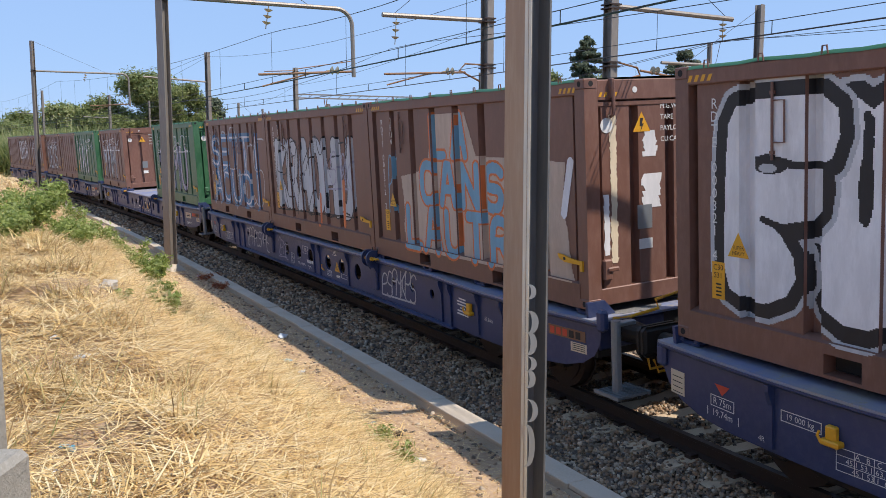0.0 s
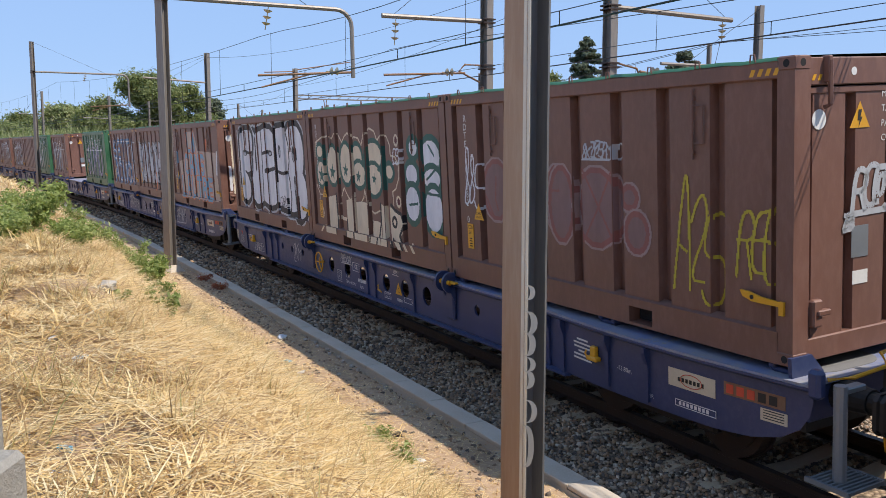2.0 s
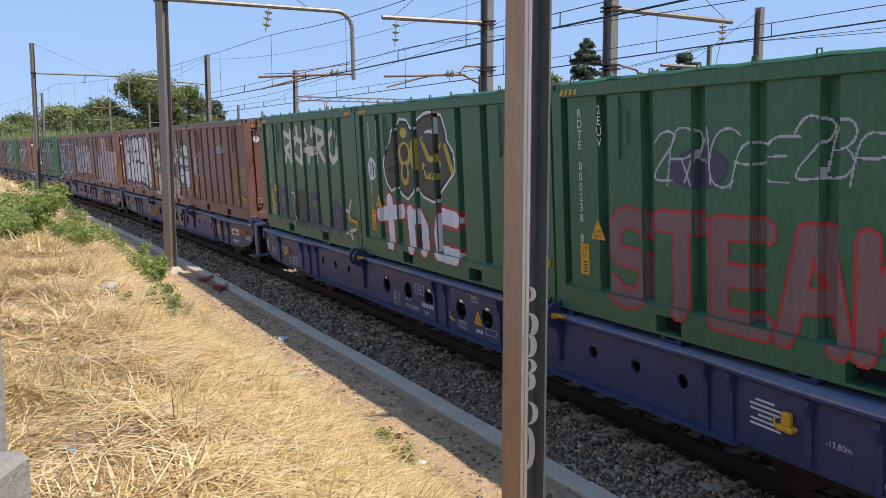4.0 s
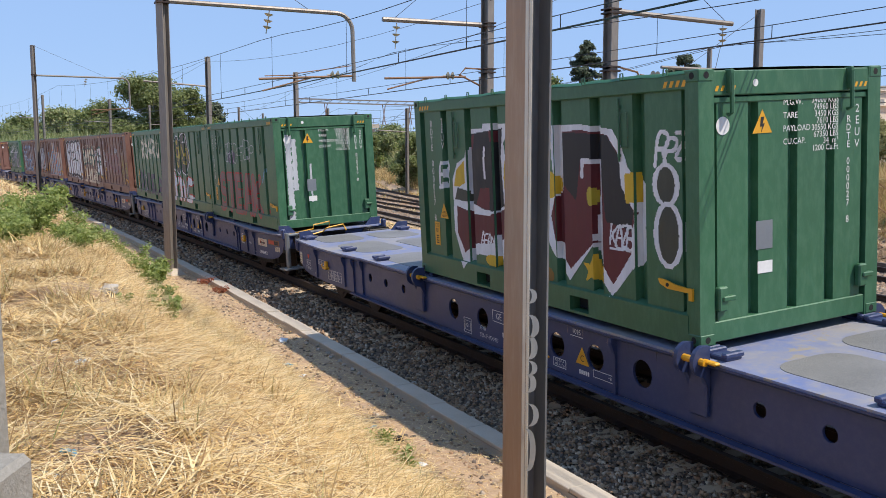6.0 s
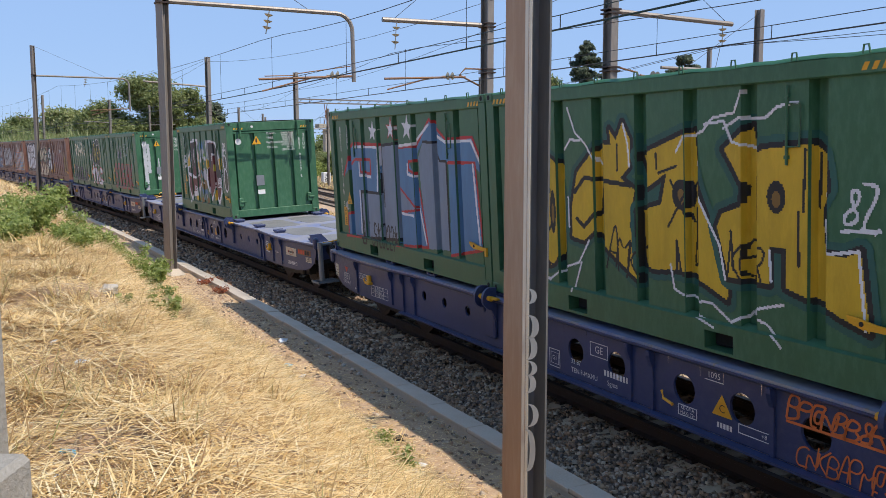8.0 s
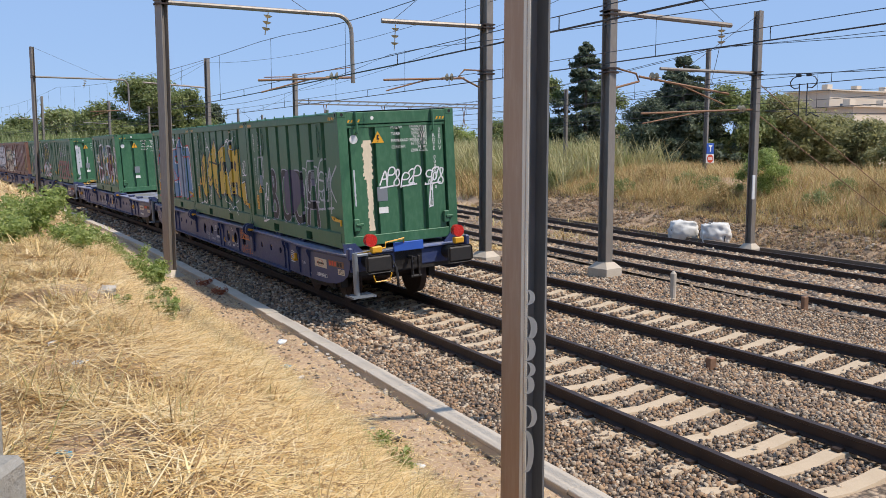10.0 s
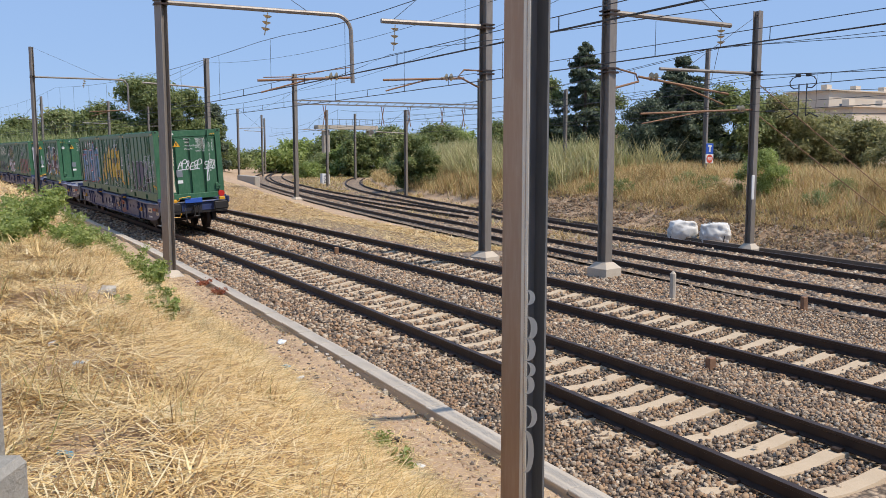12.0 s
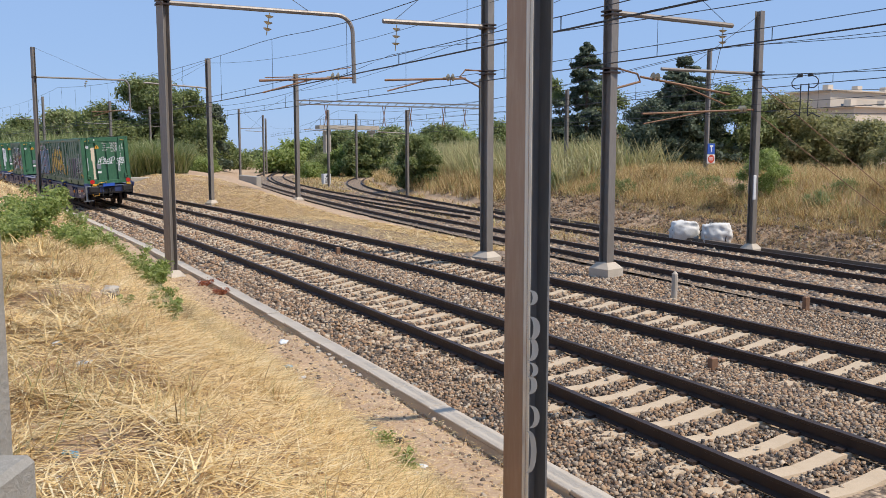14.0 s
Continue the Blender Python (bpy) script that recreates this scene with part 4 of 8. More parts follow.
# ------------------------------------------------------------ masts, arms and wires
M["wire"] = flat("dark_wire", (0.05, 0.05, 0.05), 0.5, 0.5)
M["porcelain"] = flat("glass_insulator", (0.42, 0.36, 0.24), 0.25)
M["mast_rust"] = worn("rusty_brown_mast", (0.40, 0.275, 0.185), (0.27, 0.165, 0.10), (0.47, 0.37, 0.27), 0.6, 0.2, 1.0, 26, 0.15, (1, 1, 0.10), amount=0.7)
# Dark grey stands in for shade on the front mast's other faces
M["mast_shade"] = worn("shaded_mast_grey", (0.15, 0.155, 0.158), (0.10, 0.10, 0.10), (0.21, 0.205, 0.20), 0.5, 0.3, 1.0, 26, 0.1, (1, 1, 0.10), amount=0.7)
M["zinc"] = worn("pale_mast_edge", (0.50, 0.47, 0.41), (0.36, 0.33, 0.28), (0.6, 0.57, 0.52), 0.5, 0.3, 1.5, 30, 0.1, (1, 1, 0.15))
M["rust"] = worn("rusty_tube", (0.24, 0.13, 0.07), (0.15, 0.08, 0.05), (0.34, 0.22, 0.14), 0.7, 0.2)


def h_beam(x, y, z0, z1, w, turn, seg=14):
    bm = bmesh.new()
    t, k, q = w * 0.085, w * 0.03, w / 2
    o = [(-q, -q), (q, -q), (q, -q + t), (k, -q + t), (k, q - t), (q, q - t), (q, q), (-q, q), (-q, q - t), (-k, q - t), (-k, -q + t), (-q, -q + t)]
    m = Matrix.Translation((x, y, 0)) @ Euler((0, 0, radians(turn))).to_matrix().to_4x4()
    prism(bm, o, z0, z1, m @ Matrix(((1, 0, 0, 0), (0, 0, 1, 0), (0, 1, 0, 0), (0, 0, 0, 1))))
    bmesh.ops.recalc_face_normals(bm, faces=bm.faces[:])
    return bm


def mast(x, y, z0, z1, w=0.26, turn=20, label="grey-brown steel H-section catenary mast beside the track", foot=True):
    root = thing("catenary_mast", label, "mast", "catenary masts")
    part("column", h_beam(x, y, z0, z1, w, turn), M["steel"], root)
    if foot:
        bm = bmesh.new()
        m = Matrix.Translation((x, y, z0)) @ Euler((0, 0, radians(turn))).to_matrix().to_4x4()
        r = w * 1.15
        vs = [bm.verts.new(m @ Vector(c)) for c in ((-r, -r, -0.3), (r, -r, -0.3), (r, r, -0.3), (-r, r, -0.3), (-r, -r, 0.06), (r, -r, 0.06), (r, r, 0.06), (-r, r, 0.06), (-w * 0.62, -w * 0.62, 0.22), (w * 0.62, -w * 0.62, 0.22), (w * 0.62, w * 0.62, 0.22), (-w * 0.62, w * 0.62, 0.22))]
        for q in ((0, 1, 5, 4), (1, 2, 6, 5), (2, 3, 7, 6), (3, 0, 4, 7), (4, 5, 9, 8), (5, 6, 10, 9), (6, 7, 11, 10), (7, 4, 8, 11), (8, 9, 10, 11)):
            bm.faces.new([vs[i] for i in q])
        part("footing", bm, M["concrete"], root, "pale concrete footing")
    return root


def bracket(root, x, y, z, w):
    bm = bmesh.new()
    for dz in (-0.05, 0.05):
        box(bm, (x - w * 0.7, y - w * 0.7, z + dz - 0.02), (x + w * 0.7, y + w * 0.7, z + dz + 0.02))
    part("clamp", bm, M["rail"], root)


def tube(root, pts, r, material="steel", name="arm"):
    bm = bmesh.new()
    pipe(bm, pts, r, 8)
    return part(name, bm, M[material], root)


def insulator(root, a, b, n=3):
    a, b = Vector(a), Vector(b)
    bm = bmesh.new()
    rod(bm, a, b, 0.014, 6)
    for i in range(n):
        c = a.lerp(b, (i + 0.7) / (n + 0.6))
        d = (b - a).normalized()
        rod(bm, c - d * 0.03, c + d * 0.02, 0.115, 14, 0.05)
    return part("insulator", bm, M["porcelain"], root, "glass and steel insulator string")


def cantilever(root, x0, y, z, x1, lift=0.0):
    """Tube with its steady arm that holds the contact wires."""
    tube(root, [(x0, y, z), (x1, y, z - 0.12 + lift)], 0.032, "rust", "cantilever")
    d = 1 if x1 > x0 else -1
    tube(root, [(x0 + (x1 - x0) * 0.45, y, z - 0.06 + lift * 0.5), (x1 - d * 0.1, y + 0.05, z - 0.42 + lift)], 0.022, "rust", "steady_arm")
    insulator(root, (x0 + d * 0.35, y, z + 0.02), (x0 + d * 0.75, y, z), 2)


# front mast, close to the camera, with its own arm over the track
fm = mast(3.68, 5.97, -0.35, 7.1, 0.255, -76, "tall rusty steel H-section mast with sprayed squiggles", False)
bracket(fm, 3.66, 5.97, 6.75, 0.3)
tube(fm, [(3.8, 5.97, 6.75), (8.0, 5.97, 6.75), (8.45, 5.97, 6.6), (8.6, 5.97, 6.2), (8.6, 5.97, 5.0)], 0.07)
insulator(fm, (6.4, 5.97, 6.7), (6.3, 5.97, 6.1))
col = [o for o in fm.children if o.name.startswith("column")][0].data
# Shaded side put into the colour: all faces dark but one brown outer flange
col.materials[0] = M["mast_shade"]
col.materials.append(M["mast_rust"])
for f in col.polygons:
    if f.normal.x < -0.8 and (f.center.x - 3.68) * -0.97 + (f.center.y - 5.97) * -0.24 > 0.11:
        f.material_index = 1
way = Euler((0, 0, radians(-31.5))).to_matrix().to_4x4()
bm = bmesh.new()
# Pale bar in front of the mast, broader than its flange edge
box(bm, (-0.028, -0.178, -0.2), (0.026, -0.15, 7.0), Matrix.Translation((3.68, 5.97, 0)) @ way, bevel=0.004)
part("flange_strip", bm, M["zinc"], fm, "pale strip down the mast")
way = Euler((0, 0, radians(-31.5))).to_matrix()
for z1, z0, bulge, width in ((2.00, 1.88, 0.06, 0.038), (1.79, 1.60, 0.075, 0.048), (1.62, 1.43, 0.065, 0.046), (1.42, 1.30, 0.070, 0.038), (1.31, 1.16, 0.060, 0.044), (1.07, 0.88, 0.085, 0.040), (0.86, 0.51, 0.062, 0.042)):
    bm = bmesh.new()                              # loops sprayed down its edge, one below the other
    n = 14
    ring = [(0.012 + bulge * math.sin(math.pi * k / n) ** 0.7, (z0 + z1) / 2 + (z1 - z0) / 2 * math.cos(math.pi * k / n), width * (0.6 + 0.5 * math.sin(math.pi * k / n))) for k in range(n + 1)]
    cols = [(bm.verts.new(Vector((3.66, 5.97, 0)) + way @ Vector((x - w / 2 + 0.01, -0.20, z))), bm.verts.new(Vector((3.66, 5.97, 0)) + way @ Vector((x + w / 2 + 0.01, -0.20, z)))) for x, z, w in ring]
    for a, b in zip(cols, cols[1:]):
        bm.faces.new((a[0], a[1], b[1], b[0]))
    part("graffiti", bm, P["mist"], fm, "pale sprayed loop")


def curved_mast(x, y, z0, top, arm, reach, drop):
    r = mast(x, y, z0, top, 0.22, -54)
    bracket(r, x, y, arm, 0.24)
    n = 6
    bend_ = [(x + reach - 0.45 + 0.45 * math.sin(radians(15 * i)), y, arm - 0.45 + 0.45 * math.cos(radians(15 * i))) for i in range(n + 1)]
    tube(r, [(x + 0.1, y, arm)] + bend_ + [(x + reach + 0.03, y, drop)], 0.06)
    insulator(r, (x + reach * 0.54, y, arm - 0.07), (x + reach * 0.52, y, arm - 0.65))
    tube(r, [(x, y, top), (x + reach * 0.75, y, arm + 0.05)], 0.008, "wire", "stay")
    cantilever(r, x + reach, y, drop + 0.15, x + reach - 2.6, -0.05)
    return r


curved_mast(3.45, 22.8, -0.15, 9.0, 6.74, 4.97, 4.94)
curved_mast(1.42, 66.0, -0.1, 10.1, 8.1, 6.1, 5.85)

m2 = mast(12.94, 23.4, -0.2, 9.5, 0.28, 20)
bracket(m2, 12.94, 23.4, 6.8, 0.28)
tube(m2, [(12.9, 23.4, 6.8), (9.55, 23.4, 6.76)], 0.07)
insulator(m2, (9.98, 23.4, 6.68), (9.93, 23.4, 5.95))
bracket(m2, 12.94, 23.4, 5.45, 0.28)
tube(m2, [(12.9, 23.4, 5.5), (12.2, 23.4, 5.5), (12.0, 23.4, 5.3), (12.7, 23.4, 5.0)], 0.03, "rust")
cantilever(m2, 12.2, 23.4, 5.25, 9.6, -0.02)
tube(m2, [(12.94, 23.4, 9.3), (9.9, 23.4, 6.8)], 0.008, "wire", "stay")

m3 = mast(14.2, 19.0, -0.1, 9.5, 0.28, 15)
bracket(m3, 14.2, 19.0, 6.68, 0.28)
tube(m3, [(14.3, 19.0, 6.7), (18.4, 19.0, 6.62)], 0.07)
insulator(m3, (18.06, 19.0, 6.55), (18.06, 19.0, 5.98))
bracket(m3, 14.2, 19.0, 5.2, 0.28)
tube(m3, [(14.3, 19.0, 5.3), (15.1, 19.0, 5.15), (15.2, 19.0, 4.95), (14.4, 19.0, 4.75)], 0.03, "rust")
cantilever(m3, 15.2, 19.0, 5.08, 18.4, -0.25)
tube(m3, [(14.2, 19.0, 9.2), (18.2, 19.0, 6.65)], 0.008, "wire", "stay")

m4 = mast(22.0, 21.5, -0.2, 7.62, 0.22, 10, "grey steel mast at the foot of the dry bank")
bracket(m4, 22.0, 21.5, 5.62, 0.22)
tube(m4, [(21.9, 21.5, 5.62), (18.0, 21.5, 5.61)], 0.05)
tube(m4, [(22.0, 21.5, 7.5), (19.0, 21.5, 5.65)], 0.008, "wire", "stay")
cantilever(m4, 21.9, 21.5, 4.45, 17.3, -0.1)
bm = bmesh.new()
rod(bm, (22.1, 21.5, 5.3), (26.6, 17.6, 0.1), 0.015)
rod(bm, (22.1, 21.5, 4.3), (25.9, 18.0, 0.1), 0.015)
part("guy_rod", bm, M["rust"], m4, "rusty anchor stay rods")
bm = bmesh.new()
box(bm, (21.84, 21.32, 1.5), (21.96, 21.36, 2.3), bevel=0.01)
part("plate", bm, M["white"], m4, "white mast plate")

m5 = mast(17.66, 59.2, -0.3, 8.4, 0.26, 20)
tube(m5, [(17.66, 59.2, 8.2), (15.5, 59.2, 8.07)], 0.035, "rust")
tube(m5, [(17.66, 59.2, 8.3), (21.7, 59.2, 9.0)], 0.035, "rust")
beam = thing("portal_beam", "lattice steel portal beam carrying wires over the sidings", "gantry")
bm = bmesh.new()
for z in (6.35, 6.6):
    box(bm, (17.7, 59.12, z - 0.04), (32.3, 59.28, z + 0.04))
for i in range(20):
    rod(bm, (17.8 + i * 0.72, 59.2, 6.35), (18.16 + i * 0.72, 59.2, 6.6), 0.02, 5)
part("truss", bm, M["steel"], beam)
for x in (19.8, 24.2, 26.3, 29.0, 30.8):
    bm = bmesh.new()
    for d in (-0.12, 0.12):
        rod(bm, (x + d, 59.2, 6.35), (x - d, 59.2, 4.9), 0.03, 5)
    part("drop_bracket", bm, M["rust"], beam)
part("column", h_beam(32.2, 59.2, -0.2, 8.6, 0.26, 0), M["steel"], beam)
m6 = mast(10.74, 54.3, -0.1, 8.67, 0.24, 30)
tube(m6, [(10.7, 54.3, 6.9), (7.0, 54.3, 7.1)], 0.05)
tube(m6, [(10.7, 54.3, 8.5), (7.6, 54.3, 7.1)], 0.008, "wire", "stay")
for x, y, top in ((23.1, 100.0, 7.9), (25.94, 59.0, 6.1), (26.95, 80.0, 7.0), (8.6, 92.0, 8.0), (33.35, 36.0, 8.5), (15.0, 112.0, 8.5), (30.5, 118.0, 8.0), (34.0, 130.0, 8.0), (3.0, 105.0, 9.0), (31.8, 47.0, 7.0), (36.5, 98.0, 7.5)):
    r = mast(x, y, ground_z(x, y) - 0.1, top, 0.2, 25, "slender grey catenary mast farther along the line", False)
    if x < 31:
        tube(r, [(x, y, top * 0.72), (x + (3.0 if x > 9 and x < 25 else -2.4), y, top * 0.72 + 0.1)], 0.04)
        tube(r, [(x, y, top), (x + (2.6 if x > 9 and x < 25 else -2.0), y, top * 0.72 + 0.1)], 0.01, "wire", "stay")


# contact wires: one thing a track, with its carrier, helper wire and droppers
def wires(fx, z_low, z_mid, z_top, supports, label, sag=0.75):
    r = thing("overhead_wire", label, "overhead wire", "overhead wires")
    ys = [y for y in np.arange(supports[0], supports[-1] + 0.1, 2.0)]
    for name, z, rad in (("contact_wire", z_low, 0.008), ("auxiliary_wire", z_mid, 0.007)):
        bm = bmesh.new()
        pipe(bm, [(fx(y), y, z) for y in ys], rad, 5)
        part(name, bm, M["wire"], r)
        if name == "contact_wire":
            bm = bmesh.new()
            pipe(bm, [(fx(y) + 0.05, y, z) for y in ys], rad, 5)
            part(name, bm, M["wire"], r)

    tops = z_top if isinstance(z_top, (list, tuple)) else [z_top] * len(supports)

    def carrier(y):
        for a, b, za, zb in zip(supports, supports[1:], tops, tops[1:]):
            if a <= y <= b:
                k = (y - a) / (b - a)
                return za + (zb - za) * k - sag * 4 * k * (1 - k)
        return tops[-1]
    bm = bmesh.new()
    pipe(bm, [(fx(y), y, carrier(y)) for y in ys], 0.008, 5)
    part("carrier_wire", bm, M["wire"], r)
    bm = bmesh.new()
    for i, y in enumerate(np.arange(supports[0] + 1, supports[-1], 2.6)):
        rod(bm, (fx(y), y, z_low), (fx(y), y, z_mid), 0.009, 4)
        if i % 2 == 0:
            rod(bm, (fx(y), y, z_mid), (fx(y), y, carrier(y)), 0.005, 4)
    tagged(part("dropper", bm, M["wire"], r), kind="stuff")


wires(lambda y: 6.75 + bend(y), 4.70, 4.88, [6.4, 6.05, 6.05, 7.45, 7.6], [-30, 5.97, 22.8, 66.0, 110], "dark overhead wires above the near track", 0.3)
wires(lambda y: 10.6 + bend(y), 4.78, 4.98, 5.95, [-30, 23.4, 54.3, 92, 130], "dark overhead wires above the second track")
wires(lambda y: 17.6 + 0.0009 * max(y, 0) ** 2, 4.75, 4.97, 6.0, [-25, 19.0, 59.2, 100], "dark overhead wires above the side track")
wires(lambda y: 19.9 + 0.0014 * max(y, 0) ** 2, 4.3, 4.52, 5.5, [-25, 21.5, 59.2, 90], "dark overhead wires above the siding")
feed = thing("feeder_cable", "long dark feeder cables strung between the masts", "cable")
for pts in ([(12.94, -20, 8.6), (12.94, 23.4, 7.5), (10.74, 54.3, 8.4), (8.6, 92, 8.0)], [(14.2, -15, 9.0), (14.2, 19, 7.6), (17.66, 59.2, 7.2), (23.1, 100, 7.6)], [(22, -20, 5.2), (22, 21.5, 5.0), (32, 59, 6.3)], [(24, -20, 5.6), (22.05, 21.5, 5.55), (26, 59, 5.8)],
            [(16, -15, 6.3), (18.06, 19, 5.98), (24, 59, 6.2)], [(18, 19, 5.98), (33, 36, 6.0)], [(26, -5, 4.6), (22, 21.5, 4.4), (33, 60, 5.6)]):
    bm = bmesh.new()
    for a, b in zip(pts, pts[1:]):
        pipe(bm, [Vector(a).lerp(Vector(b), i / 8) - Vector((0, 0, 0.5 * 4 * (i / 8) * (1 - i / 8))) for i in range(9)], 0.008, 5)
    part("cable", bm, M["wire"], feed)


# ------------------------------------------------------------ sleepers
SLEEPER = sleeper_mesh()


def lay(trk, y0, y1):
    t, fx, fz, cant = trk
    for m in curve_path(fx, fz, cant, np.arange(y0, y1, 0.6)):
        ob = new("sleeper", SLEEPER)
        ob.parent = t
        ob.matrix_basis = m


lay(T1, -1.0, 110)
lay(T2, 1.0, 110)


def lay_joined(trk, y0, y1):
    t, fx, fz, cant = trk
    bm = bmesh.new()
    for m in curve_path(fx, fz, cant, np.arange(y0, y1, 0.6)):
        n = len(bm.verts)
        box(bm, (-0.5, -0.12, -0.30), (1.95, 0.12, -0.175), m)
    tagged(part("sleepers", bm, M["sleepwood"], t, "weathered timber sleepers"), kind="stuff")


M["sleepwood"] = worn("old_timber", (0.13, 0.10, 0.075), (0.08, 0.06, 0.045), (0.22, 0.18, 0.14), 0.9, 0, 2, 40, 0.4)
lay_joined(T3, 4, 75)
lay_joined(T4, 6, 100)
lay_joined(T5, 42, 110)


# edge board of the siding and concrete lids of the trough
def edging():
    bm = bmesh.new()
    sweep(bm, [(-0.08, 0.0), (0.08, 0.0), (0.08, -0.4), (-0.08, -0.4)], curve_path(lambda y: 21.75 + 0.0013 * max(y, 0) ** 2, -0.12, 0, np.arange(0, 46, 3.0)))
    tagged(part("edge_board", bm, M["sleepwood"]), "long weathered edge board below the dry bank", "edging", kind="structure")


edging()


def connector(x, y, z, deep):
    """Twin jumper wires with looped ends, hung from the overhead line."""
    root = thing("wire_connector", "dark looped jumper hanging from the overhead wires", "wire connector")
    for k in (-1, 1):
        bm = bmesh.new()
        loop = [(x, y + k * (0.12 + 0.30 * math.sin(a)), z - 0.17 + 0.17 * math.cos(a)) for a in (0.2, 0.8, 1.4, 2.0, 2.6)]
        pipe(bm, loop + [(x, y + k * 0.14, z - 0.30), (x, y + k * 0.12, z - 0.2), (x, y + k * 0.12, z - deep)], 0.014, 6)
        part("jumper", bm, M["wire"], root)
        bm = bmesh.new()
        box(bm, (x - 0.03, y + k * 0.16 - 0.07, z - 0.03), (x + 0.03, y + k * 0.16 + 0.07, z + 0.05), bevel=0.01)
        part("clamp", bm, M["wire"], root)
        bm = bmesh.new()
        pipe(bm, [(x, y + k * 0.12, z - deep), (x, y + k * 0.26, z - deep + 0.07), (x, y + k * 0.40, z - deep), (x, y + k * 0.5, z - deep - 0.03)], 0.016, 6)
        part("coil", bm, M["wire"], root)


connector(17.86, 15.88, 4.97, 1.0)


# ------------------------------------------------------------ loose stuff in large numbers
def many(name, verts, faces, material, label, category):
    me = bpy.data.meshes.new(name)
    nv, nf, k = len(verts), len(faces), faces.shape[1]
    me.vertices.add(nv)
    me.vertices.foreach_set("co", verts.astype(np.float32).ravel())
    me.loops.add(nf * k)
    me.loops.foreach_set("vertex_index", faces.astype(np.int32).ravel())
    me.polygons.add(nf)
    me.polygons.foreach_set("loop_start", np.arange(0, nf * k, k, dtype=np.int32))
    me.polygons.foreach_set("loop_total", np.full(nf, k, np.int32))
    me.materials.append(material)
    me.update(calc_edges=True)
    me.validate()
    return tagged(new(name, me), label, category, kind="stuff")


RNG = np.random.default_rng(5)


def heights(x, y):
    return np.array([ground_z(a, b) for a, b in zip(x, y)])


def stones(points, size, flatness=0.7):
    """Angular stones: squashed, jittered cubes, half sunk."""
    n = len(points)
    cube = np.array([[x, y, z] for x in (-1, 1) for y in (-1, 1) for z in (-1, 1)], float)
    quads = np.array([[0, 1, 3, 2], [4, 6, 7, 5], [0, 4, 5, 1], [2, 3, 7, 6], [1, 5, 7, 3]])
    v = cube[None] * RNG.uniform(0.45, 1.0, (n, 8, 3))
    v *= (size[:, None] * RNG.uniform(0.7, 1.3, (n, 3)))[:, None, :] * np.array([1, 1, flatness])
    a, b = RNG.uniform(0, 6.283, n), RNG.uniform(-0.6, 0.6, n)
    ca, sa, cb, sb = np.cos(a), np.sin(a), np.cos(b), np.sin(b)
    y, z = v[:, :, 1] * cb[:, None] - v[:, :, 2] * sb[:, None], v[:, :, 1] * sb[:, None] + v[:, :, 2] * cb[:, None]
    x = v[:, :, 0]
    v = np.stack([x * ca[:, None] - y * sa[:, None], x * sa[:, None] + y * ca[:, None], z], -1) + points[:, None, :]
    return v.reshape(-1, 3), (quads[None] + 8 * np.arange(n)[:, None, None]).reshape(-1, 4)


def blades(base, heading, length, width, rise, curl):
    """Bent, tapering strips of two quads; rise: 0 lies flat, 1 stands."""
    n = len(base)
    h = np.stack([np.cos(heading), np.sin(heading), np.zeros(n)], -1)
    side = np.stack([-np.sin(heading), np.cos(heading), np.zeros(n)], -1) * width[:, None] / 2
    up = np.array([0, 0, 1.0])
    mid = base + h * (length * 0.5 * (1 - rise * 0.6))[:, None] + up * (length * 0.5 * rise)[:, None]
    tip = mid + h * (length * 0.5 * (1 - rise * 0.6 + curl))[:, None] + up * (length * 0.5 * (rise - curl))[:, None]
    v = np.stack([base - side, base + side, mid + side * 0.8, mid - side * 0.8, tip + side * 0.15, tip - side * 0.15], 1)
    q = np.array([[0, 1, 2, 3], [3, 2, 4, 5]])
    return v.reshape(-1, 3), (q[None] + 6 * np.arange(n)[:, None, None]).reshape(-1, 4)


def joined(*sets):
    vs, fs, k = [], [], 0
    for v, f in sets:
        vs.append(v)
        fs.append(f + k)
        k += len(v)
    return np.concatenate(vs), np.concatenate(fs)


M["ballast"] = varied("ballast_stone", [(0.0, (0.09, 0.075, 0.065)), (0.25, (0.20, 0.15, 0.11)), (0.5, (0.35, 0.215, 0.125)), (0.7, (0.42, 0.285, 0.17)), (0.86, (0.40, 0.33, 0.25)), (1.0, (0.60, 0.49, 0.36))], fine=25)
M["straw"] = varied("dry_straw", [(0.0, (0.25, 0.14, 0.055)), (0.26, (0.58, 0.385, 0.15)), (0.58, (0.89, 0.66, 0.30)), (1.0, (0.96, 0.83, 0.53))], 0.7, 12, 0, thin=0.25)
M["drygrass"] = varied("dry_tall_grass", [(0.0, (0.28, 0.18, 0.08)), (0.4, (0.56, 0.39, 0.17)), (0.68, (0.76, 0.58, 0.30)), (0.86, (0.55, 0.46, 0.20)), (1.0, (0.26, 0.29, 0.10))], 0.8, 12, 0, thin=0.35)
M["leaf"] = varied("green_leaf", [(0.0, (0.18, 0.25, 0.055)), (0.5, (0.36, 0.44, 0.12)), (1.0, (0.56, 0.62, 0.25))], 0.55, 12, 0, thin=0.58)
M["crown"] = varied("tree_leaf", [(0.0, (0.13, 0.175, 0.06)), (0.5, (0.26, 0.315, 0.11)), (1.0, (0.42, 0.45, 0.20))], 0.6, 3, 0, thin=0.58)
